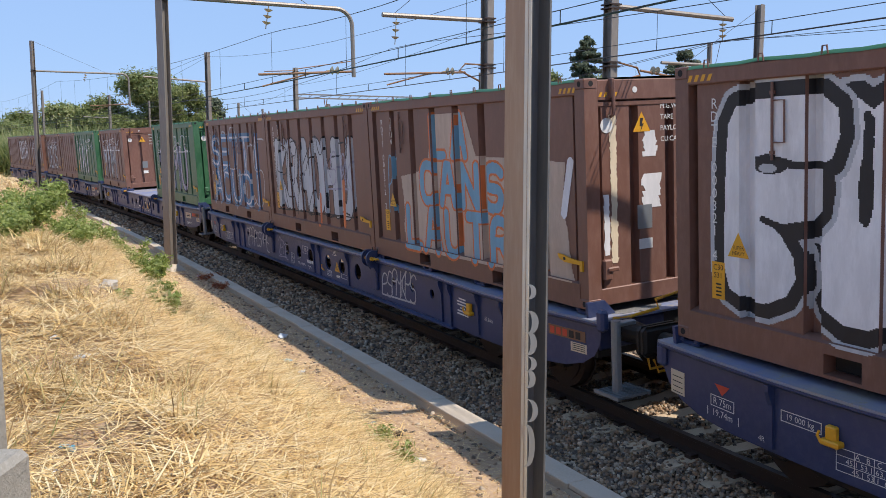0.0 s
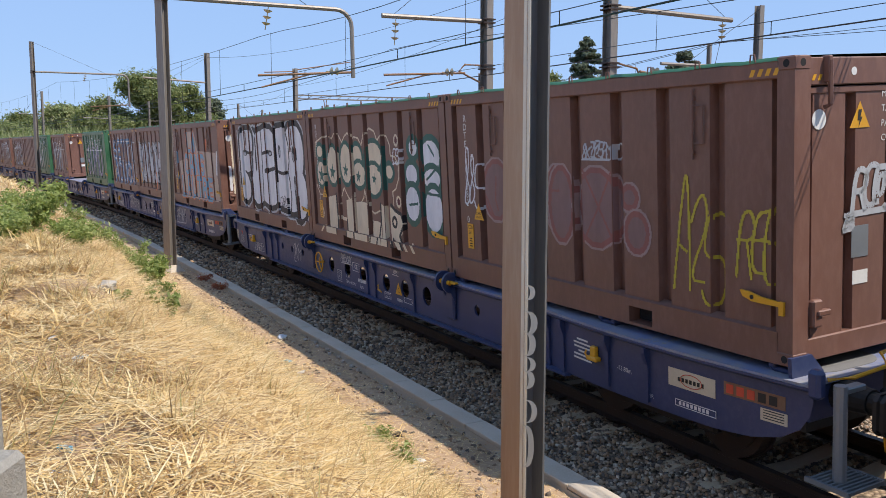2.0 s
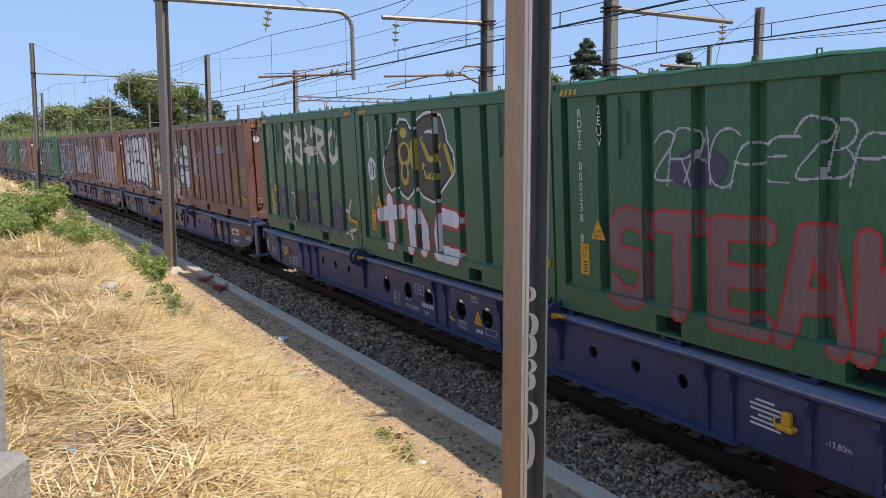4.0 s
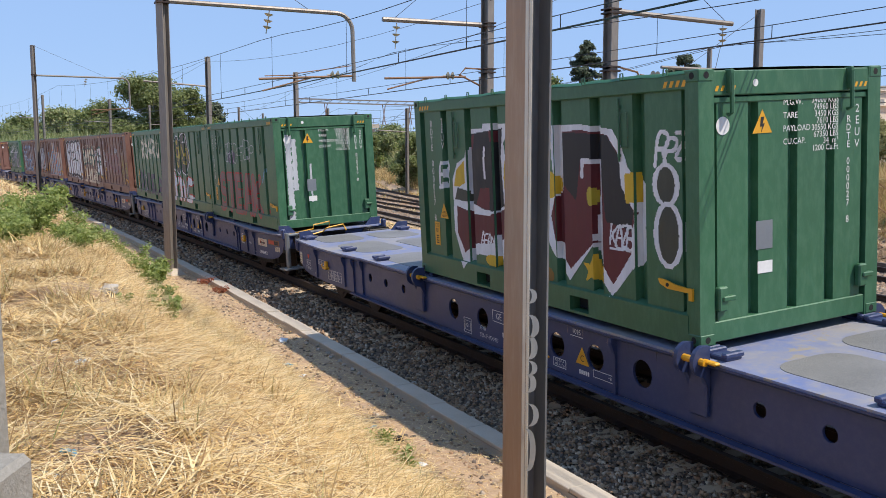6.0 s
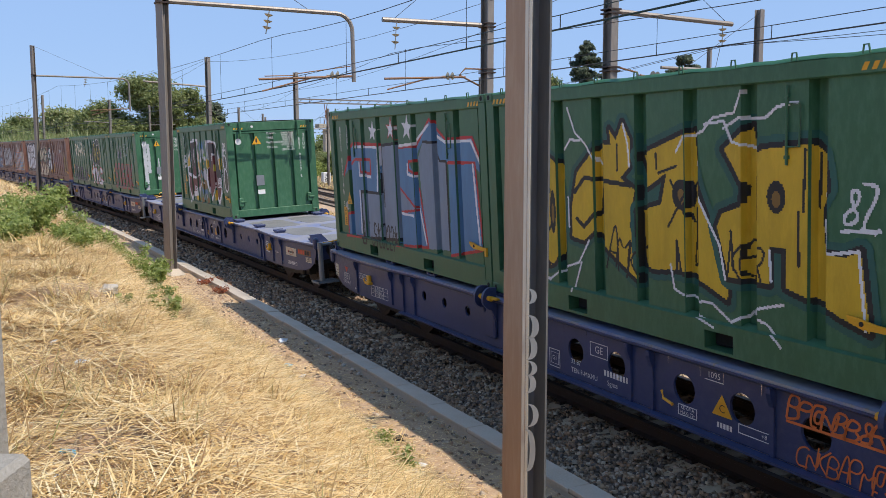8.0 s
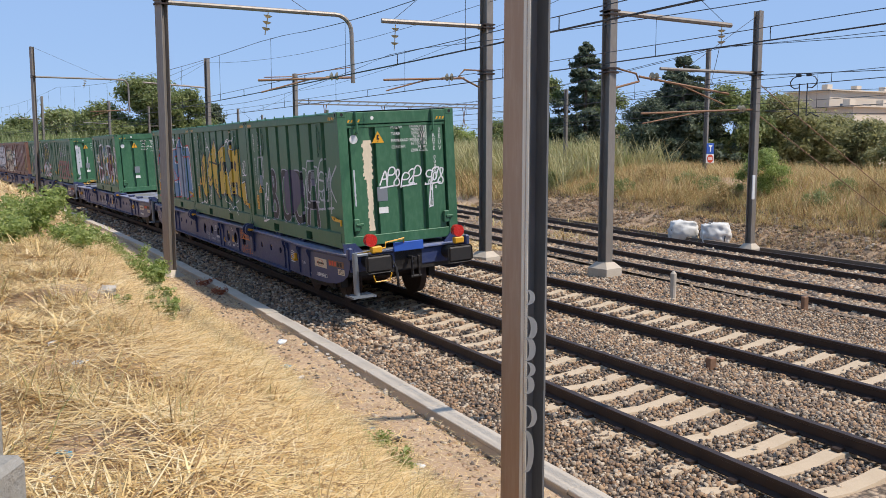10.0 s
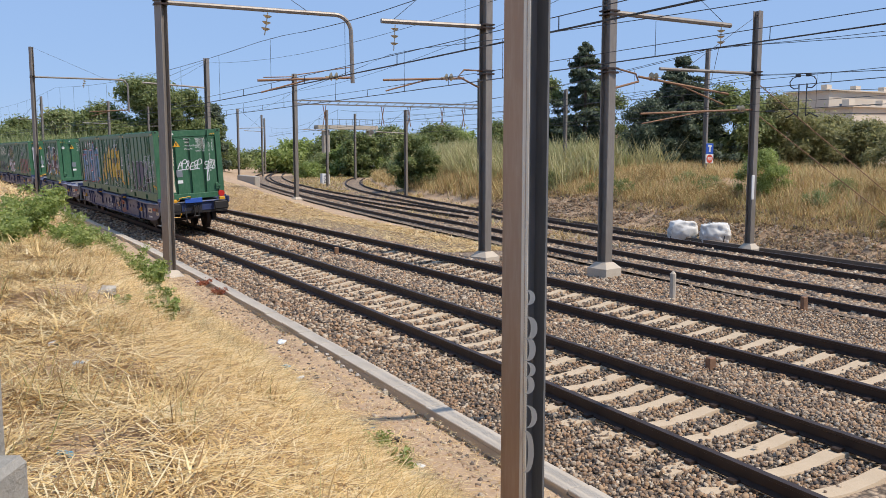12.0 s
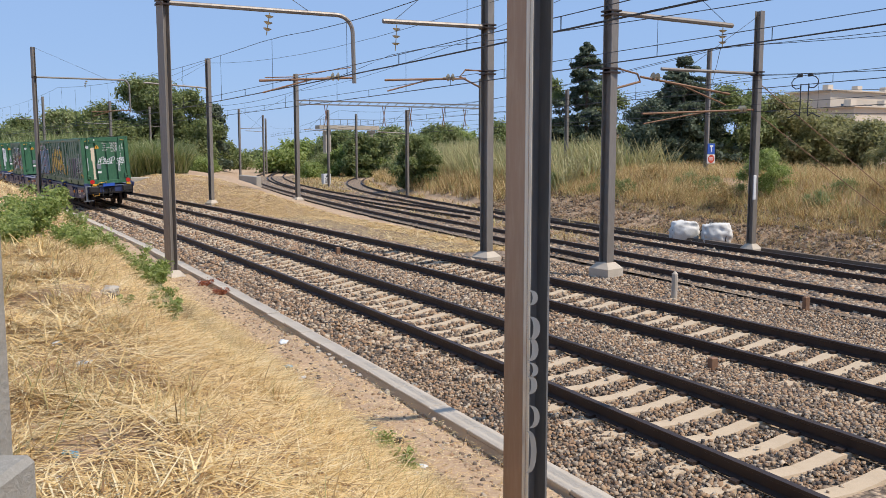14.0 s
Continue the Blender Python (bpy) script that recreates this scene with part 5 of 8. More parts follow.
M["needle"] = varied("conifer_needle", [(0.0, (0.07, 0.10, 0.065)), (0.6, (0.15, 0.19, 0.12)), (1.0, (0.25, 0.29, 0.18))], 0.6, 3, 0, thin=0.42)
M["reed"] = varied("reed_leaf", [(0.0, (0.17, 0.23, 0.075)), (0.5, (0.31, 0.36, 0.135)), (1.0, (0.48, 0.47, 0.24))], 0.6, 3, 0, thin=0.4)
M["palereed"] = varied("pale_reed_leaf", [(0.0, (0.30, 0.29, 0.12)), (0.4, (0.50, 0.45, 0.22)), (0.75, (0.62, 0.56, 0.30)), (1.0, (0.36, 0.42, 0.16))], 0.6, 3, 0, thin=0.4)
M["redleaf"] = varied("red_dry_leaf", [(0.0, (0.22, 0.06, 0.03)), (0.6, (0.38, 0.11, 0.05)), (1.0, (0.50, 0.22, 0.10))], 0.7, 12, 0, thin=0.3)
M["olive"] = varied("olive_leaf", [(0.0, (0.20, 0.21, 0.08)), (0.5, (0.36, 0.35, 0.15)), (1.0, (0.54, 0.51, 0.26))], 0.6, 3, 0, thin=0.58)
M["bark"] = worn("bark", (0.12, 0.09, 0.065), (0.07, 0.05, 0.035), (0.2, 0.16, 0.12), 0.9, 0, 3, 20, 0.6)


def bed_z(u):
    """Top of the ballast across the two main tracks."""
    a = -0.27 + 0.02 * np.clip(u - 4.8, 0, 1)
    a = np.where(u > 5.6, -0.215 + (u - 6.44) * 0.0555, a)
    a = np.where(u > 8.6, -0.10 - (u - 8.6) * 0.10, a)
    a = np.where(u > 9.6, -0.225 + (u - 10.22) * 0.0735, a)
    return np.where(u > 12.3, np.maximum(-0.10 - (u - 12.3) * 0.16, -0.285), a)


def ballast():
    sets = []
    for y0, y1, dens, s0 in ((5.5, 13, 660, 0.0205), (13, 24, 240, 0.031), (24, 42, 85, 0.045), (42, 75, 26, 0.06)):
        wide = 10.4 if y1 < 30 else 8.6
        n = int((y1 - y0) * wide * dens)
        u, y = RNG.uniform(4.81, 4.81 + wide, n), RNG.uniform(y0, y1, n)
        keep = u < 1.8 * y + 1.0                       # the stretch in front of the bank
        for c in (6.41, 7.915, 10.19, 11.69):
            keep &= np.abs(u - c) > 0.085
        lean = np.array([slope(b) for b in y])
        for lo, hi, first in ((6.36, 8.05, -1.0), (10.12, 11.85, 1.0)):      # few on the sleepers
            ph = np.abs(((y + lean * (u - lo - 0.05) - first) % 0.6) - 0.3)
            keep &= ~((u > lo) & (u < hi) & (ph > 0.165) & (RNG.random(n) < 0.975))
        u, y = u[keep], y[keep]
        x = u + np.array([bend(b) for b in y])
        z = bed_z(u) + RNG.normal(0, 0.014, len(u)) + 0.022 * ((u > 5.5) & (u < 6.36)) + 0.018 * ((u > 7.98) & (u < 10.12))
        sets.append(stones(np.stack([x, y, z], -1), s0 * RNG.uniform(0.6, 1.45, len(u))))
    v, f = joined(*sets)
    many("ballast", v, f, M["ballast"], "mixed brown and grey crushed ballast stones", "ballast")
    sets = []
    for y0, y1, dens in ((5, 26, 60), (26, 60, 30), (60, 100, 12)):
        n = int((y1 - y0) * 6.5 * dens)
        y = RNG.uniform(y0, y1, n)
        x = RNG.uniform(15.0, 21.5, n) + 0.0011 * y * y
        sets.append(stones(np.stack([x, y, np.full(n, -0.27)], -1), 0.05 * RNG.uniform(0.6, 1.5, n)))
    v, f = joined(*sets)
    many("ballast", v, f, M["ballast"], "dusty grey ballast between the side tracks", "ballast")


def bed_sheet():
    """Packed stone bed under the loose stones."""
    us = [4.79, 5.3, 5.6, 6.0, 7.2, 8.5, 8.8, 9.4, 9.7, 11, 12.2, 12.6, 13.4, 14.5, 15.5]
    ys = np.arange(-20, 150, 2.0)
    z = bed_z(np.array(us)) - 0.025
    verts = [(u + bend(y), y, zz) for y in ys for u, zz in zip(us, z)]
    w = len(us)
    faces = [(j * w + i, j * w + i + 1, (j + 1) * w + i + 1, (j + 1) * w + i) for j in range(len(ys) - 1) for i in range(w - 1)]
    m, nt, bs = mat("packed_ballast")
    vor = nt.nodes.new("ShaderNodeTexVoronoi")
    vor.inputs["Scale"].default_value = 16
    t = nt.nodes.new("ShaderNodeTexCoord")
    nt.links.new(t.outputs["Object"], vor.inputs["Vector"])
    sep = nt.nodes.new("ShaderNodeSeparateColor")
    nt.links.new(vor.outputs["Color"], sep.inputs[0])
    c = tone(nt, sep.outputs[0], [(0, (0.14, 0.105, 0.08)), (0.5, (0.30, 0.215, 0.145)), (1, (0.46, 0.35, 0.24))])
    # Cell edges darkened: shade in the gaps between stones, put into the colour
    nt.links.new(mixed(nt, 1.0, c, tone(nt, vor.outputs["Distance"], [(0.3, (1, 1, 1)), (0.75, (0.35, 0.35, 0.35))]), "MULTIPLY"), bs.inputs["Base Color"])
    bs.inputs["Roughness"].default_value = 0.95
    bumped(nt, bs, vor.outputs["Distance"], 0.8, -0.04)
    M["packed"] = m
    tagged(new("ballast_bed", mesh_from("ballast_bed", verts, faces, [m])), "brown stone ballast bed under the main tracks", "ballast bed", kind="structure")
    ys = np.arange(-10, 118, 3.0)
    xs = [14.9, 15.4, 17.5, 18.6, 21.2, 21.7]
    verts = [(x + (0.0009 + 0.00006 * (x - 14.9)) * max(y, 0) ** 2 + 0.14 * float(siding_turn(y)) * (x - 14.9), y, -0.255) for y in ys for x in xs]
    w = len(xs)
    faces = [(j * w + i, j * w + i + 1, (j + 1) * w + i + 1, (j + 1) * w + i) for j in range(len(ys) - 1) for i in range(w - 1)]
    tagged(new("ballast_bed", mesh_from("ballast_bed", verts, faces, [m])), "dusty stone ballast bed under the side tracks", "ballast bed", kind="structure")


bed_sheet()
ballast()


def straw():
    sets = []
    for y0, y1, x0, x1, n, ln, wd in ((1.2, 4.5, -1.2, 3.4, 56000, 0.15, 0.0056), (4.5, 8, -1.2, 3.6, 54000, 0.17, 0.0072), (8, 14, -1.4, 3.7, 42000, 0.23, 0.0105), (14, 34, -2.2, 3.6, 30000, 0.34, 0.014)):
        x, y = RNG.uniform(x0, x1, n), RNG.uniform(y0, y1, n)
        u = x - np.array([bend(b) for b in y])
        clump = np.array([noise.noise((a * 1.4, b * 1.4, 0.5)) for a, b in zip(x, y)])
        keep = (RNG.random(n) < np.clip((3.45 - u) / 0.8, 0.10, 1)) & (u < 4.5) & (RNG.random(n) < 0.72 + clump)
        x, y, clump = x[keep], y[keep], clump[keep]
        z = heights(x, y)
        k = len(x)
        head = np.array([noise.noise((a * 0.8, b * 0.8, 9.0)) for a, b in zip(x, y)]) * 3 + RNG.uniform(0, 6.28, k)
        sets.append(blades(np.stack([x, y, z + RNG.uniform(0, 0.035, k)], -1), head, ln * RNG.uniform(0.4, 1.6, k), wd * RNG.uniform(0.6, 1.5, k), np.clip(RNG.normal(0.07, 0.14, k) + np.maximum(clump, 0) * 0.2, -0.02, 0.75), RNG.uniform(0, 0.5, k) * 0.3))
    for y0, y1, x0, x1, n, ln, wd in ((1.2, 6.5, -1.2, 3.4, 24000, 0.27, 0.0052), (6.5, 13, -1.2, 3.6, 20000, 0.32, 0.0078), (13, 30, -2, 3.4, 9000, 0.42, 0.012)):
        x, y = RNG.uniform(x0, x1, n), RNG.uniform(y0, y1, n)      # long loose stalks on top, combed in drifts
        u = x - np.array([bend(b) for b in y])
        drift = np.array([noise.noise((a * 0.9, b * 0.9, 4.5)) for a, b in zip(x, y)])
        keep = (RNG.random(n) < np.clip((3.6 - u) / 0.8, 0.03, 1)) & (RNG.random(n) < 0.62 + 1.1 * drift)
        x, y, drift = x[keep], y[keep], drift[keep]
        k = len(x)
        head = np.array([noise.noise((a * 0.5, b * 0.5, 19.0)) for a, b in zip(x, y)]) * 5 + RNG.normal(0, 1.3, k)
        sets.append(blades(np.stack([x, y, heights(x, y) + RNG.uniform(0.0, 0.06, k)], -1), head, ln * RNG.uniform(0.5, 1.3, k), wd * RNG.uniform(0.6, 1.4, k), RNG.normal(0.03, 0.07, k), RNG.uniform(-0.05, 0.12, k)))
    v, f = joined(*sets)
    many("dry_straw", v, f, M["straw"], "matted pale dry straw on the near bank", "dry grass")


straw()


def path_bits():
    n = 1500                                      # pebbles on the trodden path
    y = RNG.uniform(4, 22, n)
    u = np.clip(RNG.normal(4.1, 0.32, n), 3.1, 4.5)
    x = u + np.array([bend(b) for b in y])
    v, f = stones(np.stack([x, y, heights(x, y) + 0.002], -1), 0.014 * RNG.uniform(0.5, 2.0, n))
    many("pebbles", v, f, M["ballast"], "small scattered pebbles on the trodden path", "pebbles")
    n = 15000                                     # short chaff
    y = RNG.uniform(3.5, 24, n)
    u = RNG.uniform(2.9, 4.5, n)
    x = u + np.array([bend(b) for b in y])
    v, f = blades(np.stack([x, y, heights(x, y) + 0.004], -1), RNG.uniform(0, 6.28, n), 0.09 * RNG.uniform(0.4, 1.6, n), 0.005 * RNG.uniform(0.6, 1.5, n), RNG.uniform(0, 0.12, n), RNG.uniform(0, 0.1, n))
    many("chaff", v, f, M["straw"], "short dry chaff on the trodden path", "dry grass")
    n = 17000                                     # upright brown tufts
    c = RNG.integers(0, 260, n)
    cx, cy = RNG.uniform(-0.8, 3.4, 260), RNG.uniform(2.2, 16, 260)
    x, y = cx[c] + RNG.normal(0, 0.06, n), cy[c] + RNG.normal(0, 0.06, n)
    v, f = blades(np.stack([x, y, heights(x, y)], -1), RNG.uniform(0, 6.28, n), 0.21 * RNG.uniform(0.4, 1.6, n), 0.0045 * RNG.uniform(0.6, 1.4, n), RNG.uniform(0.35, 0.9, n), RNG.uniform(0, 0.4, n))
    many("grass_tufts", v, f, M["drygrass"], "brown dry grass tufts on the near bank", "dry grass")


path_bits()


def right_grass():
    sets = []
    for y0, y1, e0, e1, n, ln, wd in ((6, 45, 3.0, 16, 70000, 0.66, 0.022), (45, 100, 0.8, 14, 42000, 0.85, 0.035), (6, 45, 1.9, 5.0, 34000, 0.30, 0.018), (6, 45, 0.1, 2.2, 7000, 0.18, 0.016)):
        y = RNG.uniform(y0, y1, n)
        x = RNG.uniform(e0, e1, n) + toe(y)
        clump = np.array([noise.noise((a * 0.35, b * 0.35, 2.5)) for a, b in zip(x, y)])
        keep = RNG.random(n) < 0.6 + clump * 1.2
        x, y = x[keep], y[keep]
        k = len(x)
        sets.append(blades(np.stack([x, y, heights(x, y)], -1), RNG.uniform(0, 6.28, k), ln * RNG.uniform(0.5, 1.5, k), wd * RNG.uniform(0.6, 1.4, k), RNG.uniform(0.55, 1.0, k), RNG.uniform(0, 0.35, k)))
    v, f = joined(*sets)
    many("dry_grass", v, f, M["drygrass"], "tall dry yellow grass on the far bank", "dry grass")
    n = 9000                                      # crumbled stones at the foot of the bank
    y = RNG.uniform(8, 46, n)
    x = RNG.uniform(0.0, 1.0, n) ** 1.2 * 3.6 + toe(y) - 0.1
    v, f = stones(np.stack([x, y, heights(x, y) + 0.01], -1), 0.055 * RNG.uniform(0.4, 1.5, n))
    many("bank_rubble", v, f, M["ballast"], "brown crumbled stones at the foot of the far bank", "rubble")
    n = 60000                                     # mown strip between the lines
    y = 26 + 84 * RNG.uniform(0, 1, n) ** 1.35
    x = RNG.uniform(0.0, 1.0, n) * (2.2 + 0.055 * y) + 12.7 + np.array([bend(b) for b in y])
    keep = x < 15.25 + 0.0009 * y * y
    x, y = x[keep], y[keep]
    k = len(x)
    v, f = blades(np.stack([x, y, heights(x, y)], -1), RNG.uniform(0, 6.28, k), 0.34 * RNG.uniform(0.5, 1.5, k), 0.034 * RNG.uniform(0.6, 1.4, k), RNG.uniform(0.0, 0.3, k), RNG.uniform(0, 0.3, k))
    many("mown_grass", v, f, M["straw"], "mown dry grass between the lines", "dry grass")


right_grass()


def siding_brush():
    """Dead brush and weeds along the side tracks and on the lower slope."""
    n = 52000
    y = RNG.uniform(24, 125, n)
    x = RNG.uniform(-6.5, 0.4, n) * (1 + 0.012 * np.maximum(y - 60, 0)) + toe(y)
    free = np.ones(n, bool)
    for line in (15.45 + 0.0009 * y * y + 0.0016 * np.maximum(y - 85, 0) ** 2, 19.3 + 0.0014 * y * y + siding_turn(y), np.where(y > 38, 20.1 + 0.0019 * (y - 40) ** 2, -99.0)):
        free &= (x < line - 0.45) | (x > line + 1.9)
    tuft = np.array([noise.noise((a * 0.4, b * 0.4, 6.0)) for a, b in zip(x, y)])
    free &= RNG.random(n) < 0.25 + 1.5 * tuft + 0.012 * np.maximum(y - 50, 0)
    x, y = x[free], y[free]
    k = len(x)
    v, f = blades(np.stack([x, y, heights(x, y) + 0.05], -1), RNG.uniform(0, 6.28, k), 0.32 * RNG.uniform(0.4, 1.6, k), (0.022 + 0.0004 * y) * RNG.uniform(0.6, 1.5, k), RNG.uniform(0.1, 0.8, k), RNG.uniform(0, 0.3, k))
    many("siding_brush", v, f, M["drygrass"], "dry weeds growing between the side tracks", "dry grass")
    n = 30000
    y = RNG.uniform(7, 48, n)
    x = RNG.uniform(0.0, 3.4, n) + toe(y)
    v, f = blades(np.stack([x, y, heights(x, y) + RNG.uniform(0.01, 0.08, n)], -1), RNG.uniform(0, 6.28, n), 0.30 * RNG.uniform(0.4, 1.5, n), 0.018 * RNG.uniform(0.5, 1.5, n), RNG.normal(0.12, 0.12, n), RNG.uniform(0, 0.2, n))
    many("dead_stalks", v, f, M["thatch"], "fallen brown stalks on the lower slope of the far bank", "dry grass")


M["thatch"] = varied("fallen_stalk", [(0.0, (0.16, 0.10, 0.06)), (0.5, (0.36, 0.24, 0.13)), (1.0, (0.58, 0.44, 0.27))], 0.8, 12, 0, thin=0.15)
siding_brush()


# ------------------------------------------------------------ trees and bushes
def leaf_cloud(centres, radii, n, size, squash=0.8, stray=0.28):
    """Small pointed leaves scattered through clumps, most of them turned up and outwards."""
    c = RNG.integers(0, len(centres), n)
    d = RNG.normal(0, 1, (n, 3))
    d /= np.linalg.norm(d, axis=1)[:, None]
    r = radii[c] * RNG.uniform(0.1, 1.0, n) ** 0.5 * np.exp(RNG.normal(0, stray, n))
    p_ = centres[c] + d * r[:, None] * np.array([1, 1, squash])
    face = d * 0.6 + np.array([0, 0, 0.5]) + RNG.normal(0, 0.6, (n, 3))
    a = np.cross(face, RNG.normal(0, 1, (n, 3)))
    a /= np.linalg.norm(a, axis=1)[:, None] + 1e-9
    b = np.cross(face, a)
    b /= np.linalg.norm(b, axis=1)[:, None] + 1e-9
    s = (size * RNG.uniform(0.5, 1.4, n))[:, None]
    v = np.stack([p_ - a * s, p_ + b * s * 0.85, p_ + a * s], 1)
    return v.reshape(-1, 3), np.arange(n * 3).reshape(-1, 3)


def crown_part(root, v, f, material, label=""):
    me = bpy.data.meshes.new("crown")
    me.from_pydata([tuple(q) for q in v.tolist()], [], [tuple(q) for q in f.tolist()])
    me.materials.append(material)
    ob = new("crown", me)
    ob.parent = root
    tagged(ob, label, kind="stuff")
    return ob


def tree(x, y, tall, wide, leaves, seed, material="crown", label="broad dark green tree behind the railway bank", low=0.25, leaf=0.16, name="tree"):
    r = np.random.default_rng(seed)
    z0 = ground_z(x, y)
    root = thing(name, label, "tree" if name == "tree" else "bush", "trees and bushes")
    bm = bmesh.new()
    top = tall * 0.62
    rod(bm, (x, y, z0 - 0.2), (x + 0.1, y, z0 + top * 0.5), 0.05 * tall * 0.55, 10, 0.03 * tall * 0.5)
    tips = []
    for i in range(7):
        a, h = r.uniform(0, 6.28), r.uniform(0.35, 0.8)
        tip = (x + math.cos(a) * wide * 0.33, y + math.sin(a) * wide * 0.33, z0 + tall * r.uniform(0.45, 0.8))
        rod(bm, (x + 0.05, y, z0 + top * h * 0.6), tip, 0.014 * tall * 0.5, 6, 0.004 * tall)
        tips.append(tip)
    part("trunk", bm, M["bark"], root, "brown bark trunk with limbs")
    n = 46 if wide < 7 else 85
    cs = []
    for i in range(n):
        a, k, h = r.uniform(0, 6.28), math.sqrt(r.uniform(0, 1)), r.uniform(low, 1.0)
        prof = math.sin(math.pi * min(max((h - low) / (1.05 - low), 0.0) * 0.8 + 0.2, 1.0)) ** 0.7
        cs.append((x + math.cos(a) * k * wide * 0.5 * prof, y + math.sin(a) * k * wide * 0.5 * prof, z0 + tall * (h * 0.93)))
    rad = r.uniform(0.09, 0.17, n) * wide
    v, f = leaf_cloud(np.array(cs), rad, int(leaves * (3.6 if y < 90 else 3.4)), leaf * (0.70 if y < 90 else 0.72))
    crown_part(root, v, f, M[material], "uneven leafy crown")
    return root


def conifer(x, y, tall, wide, leaves, seed, label="tall dark conifer behind the dry bank"):
    r = np.random.default_rng(seed)
    z0 = ground_z(x, y)
    root = thing("conifer", label, "tree", "trees and bushes")
    bm = bmesh.new()
    rod(bm, (x, y, z0 - 0.2), (x, y, z0 + tall), 0.22, 10, 0.03)
    cs, rad = [], []
    for i in range(120):
        h = r.uniform(0.08, 1.0)
        a = r.uniform(0, 6.28)
        reach = wide * 0.5 * (1 - h) ** 0.8 * r.uniform(0.6, 1.15) + 0.15
        tip = Vector((x + math.cos(a) * reach, y + math.sin(a) * reach, z0 + tall * h - reach * 0.12))
        if i % 2 == 0:
            rod(bm, (x, y, z0 + tall * h), tip, 0.04, 5, 0.01)
        for k in (0.35, 0.7, 1.0):
            cs.append(Vector((x, y, z0 + tall * h)).lerp(tip, k))
            rad.append(0.16 + 0.30 * (1 - h))
    part("trunk", bm, M["bark"], root, "dark bark trunk with limbs")
    v, f = leaf_cloud(np.array(cs), np.array(rad), int(leaves * 2.6), 0.125, 0.6)
    crown_part(root, v, f, M["needle"], "ragged needle crown with gaps")


conifer(39.0, 55, 9.3, 8.2, 20000, 1)
conifer(39.6, 45, 7.5, 8.6, 20000, 2, "broad blue-green conifer behind the dry bank")
tree(37.4, 45.6, 4.7, 4.6, 7000, 6, "needle", "dark spreading evergreen behind the dry bank", 0.02, 0.16)
tree(40.9, 46.4, 6.3, 4.8, 8000, 7, "needle", "dark spreading evergreen behind the dry bank", 0.02, 0.16)
for i, (x, y, tall, wide, n) in enumerate(((37.4, 58, 7.2, 4.6, 7000), (43.0, 58.5, 7.6, 5.2, 8000), (43.4, 44.5, 6.0, 5.6, 11000), (46.8, 43, 4.8, 6.0, 9000), (50.0, 42, 3.4, 6.0, 7000), (48.8, 38, 3.1, 4.6, 6000), (40.2, 47, 5.0, 4.5, 5000), (53, 45, 3.2, 6.0, 5000), (46, 33, 2.8, 4.2, 5000), (50, 33, 2.6, 4.5, 4000))):
    tree(x, y, tall, wide, n, 10 + i, "olive" if x > 45 else "crown", "olive green tree behind the dry bank" if x > 45 else "broad dark green tree behind the railway bank", leaf=0.18, low=0.02)
tree(28.3, 27, 2.2, 2.1, 5500, 31, "leaf", "olive green bush on the dry bank", 0.02, 0.06, "bush")
for i, (x, y, tall, wide) in enumerate(((33.6, 106, 2.0, 4.5), (36.5, 112, 2.6, 5), (38.6, 117, 3.0, 5), (19.0, 101, 1.6, 4), (18.4, 107, 2.4, 4.5), (36.4, 86, 1.6, 3), (45.0, 104, 3.0, 6), (35.9, 82, 1.5, 2.6), (20.0, 118, 2.6, 5), (43.5, 112, 3.0, 5))):
    tree(x, y, tall, wide, 2200, 400 + i, ("leaf", "crown", "reed")[i % 3], "green bush beside the distant tracks", 0.0, 0.16, "bush")
tree(29.2, 64.5, 4.3, 4.2, 8000, 32, "crown", "round dark green bush beside the siding", 0.05, 0.16, "bush")
for i in range(22):                               # low scrub on the far bank
    y = 9 + 1.75 * i + 1.2 * math.sin(i * 2.7)
    x = float(toe(y)) + 2.9 + 3.4 * abs(math.sin(i * 1.9))
    tree(x, y, 0.75 + 0.35 * math.sin(i * 1.3), 1.5, 900, 300 + i, ("crown", "drygrass", "reed")[i % 3], "low dry scrub bush on the far bank", 0.0, 0.05, "bush")
tree(45, 27.5, 2.2, 3.2, 3000, 33, "leaf", "light green bush on the dry bank", 0.05, 0.12, "bush")
for i, (x, y, tall, wide, n, mt) in enumerate(((16.2, 121, 12.0, 11, 14000, "crown"), (20.5, 118, 10.5, 8, 9000, "crown"), (24.6, 121, 9.6, 4.5, 5000, "needle"), (11.2, 124, 8.2, 9, 8000, "crown"), (6.2, 130, 8.2, 9, 7000, "reed"), (-1.0, 135, 6.5, 9, 6000, "crown"), (1.5, 140, 7.5, 10, 6000, "crown"), (27.5, 135, 5.0, 7, 5000, "crown"),
                                               (31, 160, 4.0, 8, 4000, "crown"), (56, 152, 6.0, 9, 5000, "crown"), (46, 130, 6.5, 9, 6000, "crown"), (52, 125, 7.0, 9, 6000, "crown"), (58, 120, 6.5, 9, 6000, "crown"), (40.5, 107, 5.6, 6, 5000, "crown"), (45.5, 106, 5.4, 6, 5000, "reed"), (22.0, 128, 5.5, 6, 4000, "leaf"), (64, 112, 6.5, 9, 5000, "crown"), (40, 110, 4.0, 6, 4000, "leaf"))):
    tree(x, y, tall, wide, n, 50 + i, mt, "distant broad tree at the end of the line" if mt != "needle" else "distant dark slender conifer", 0.08, 0.32)


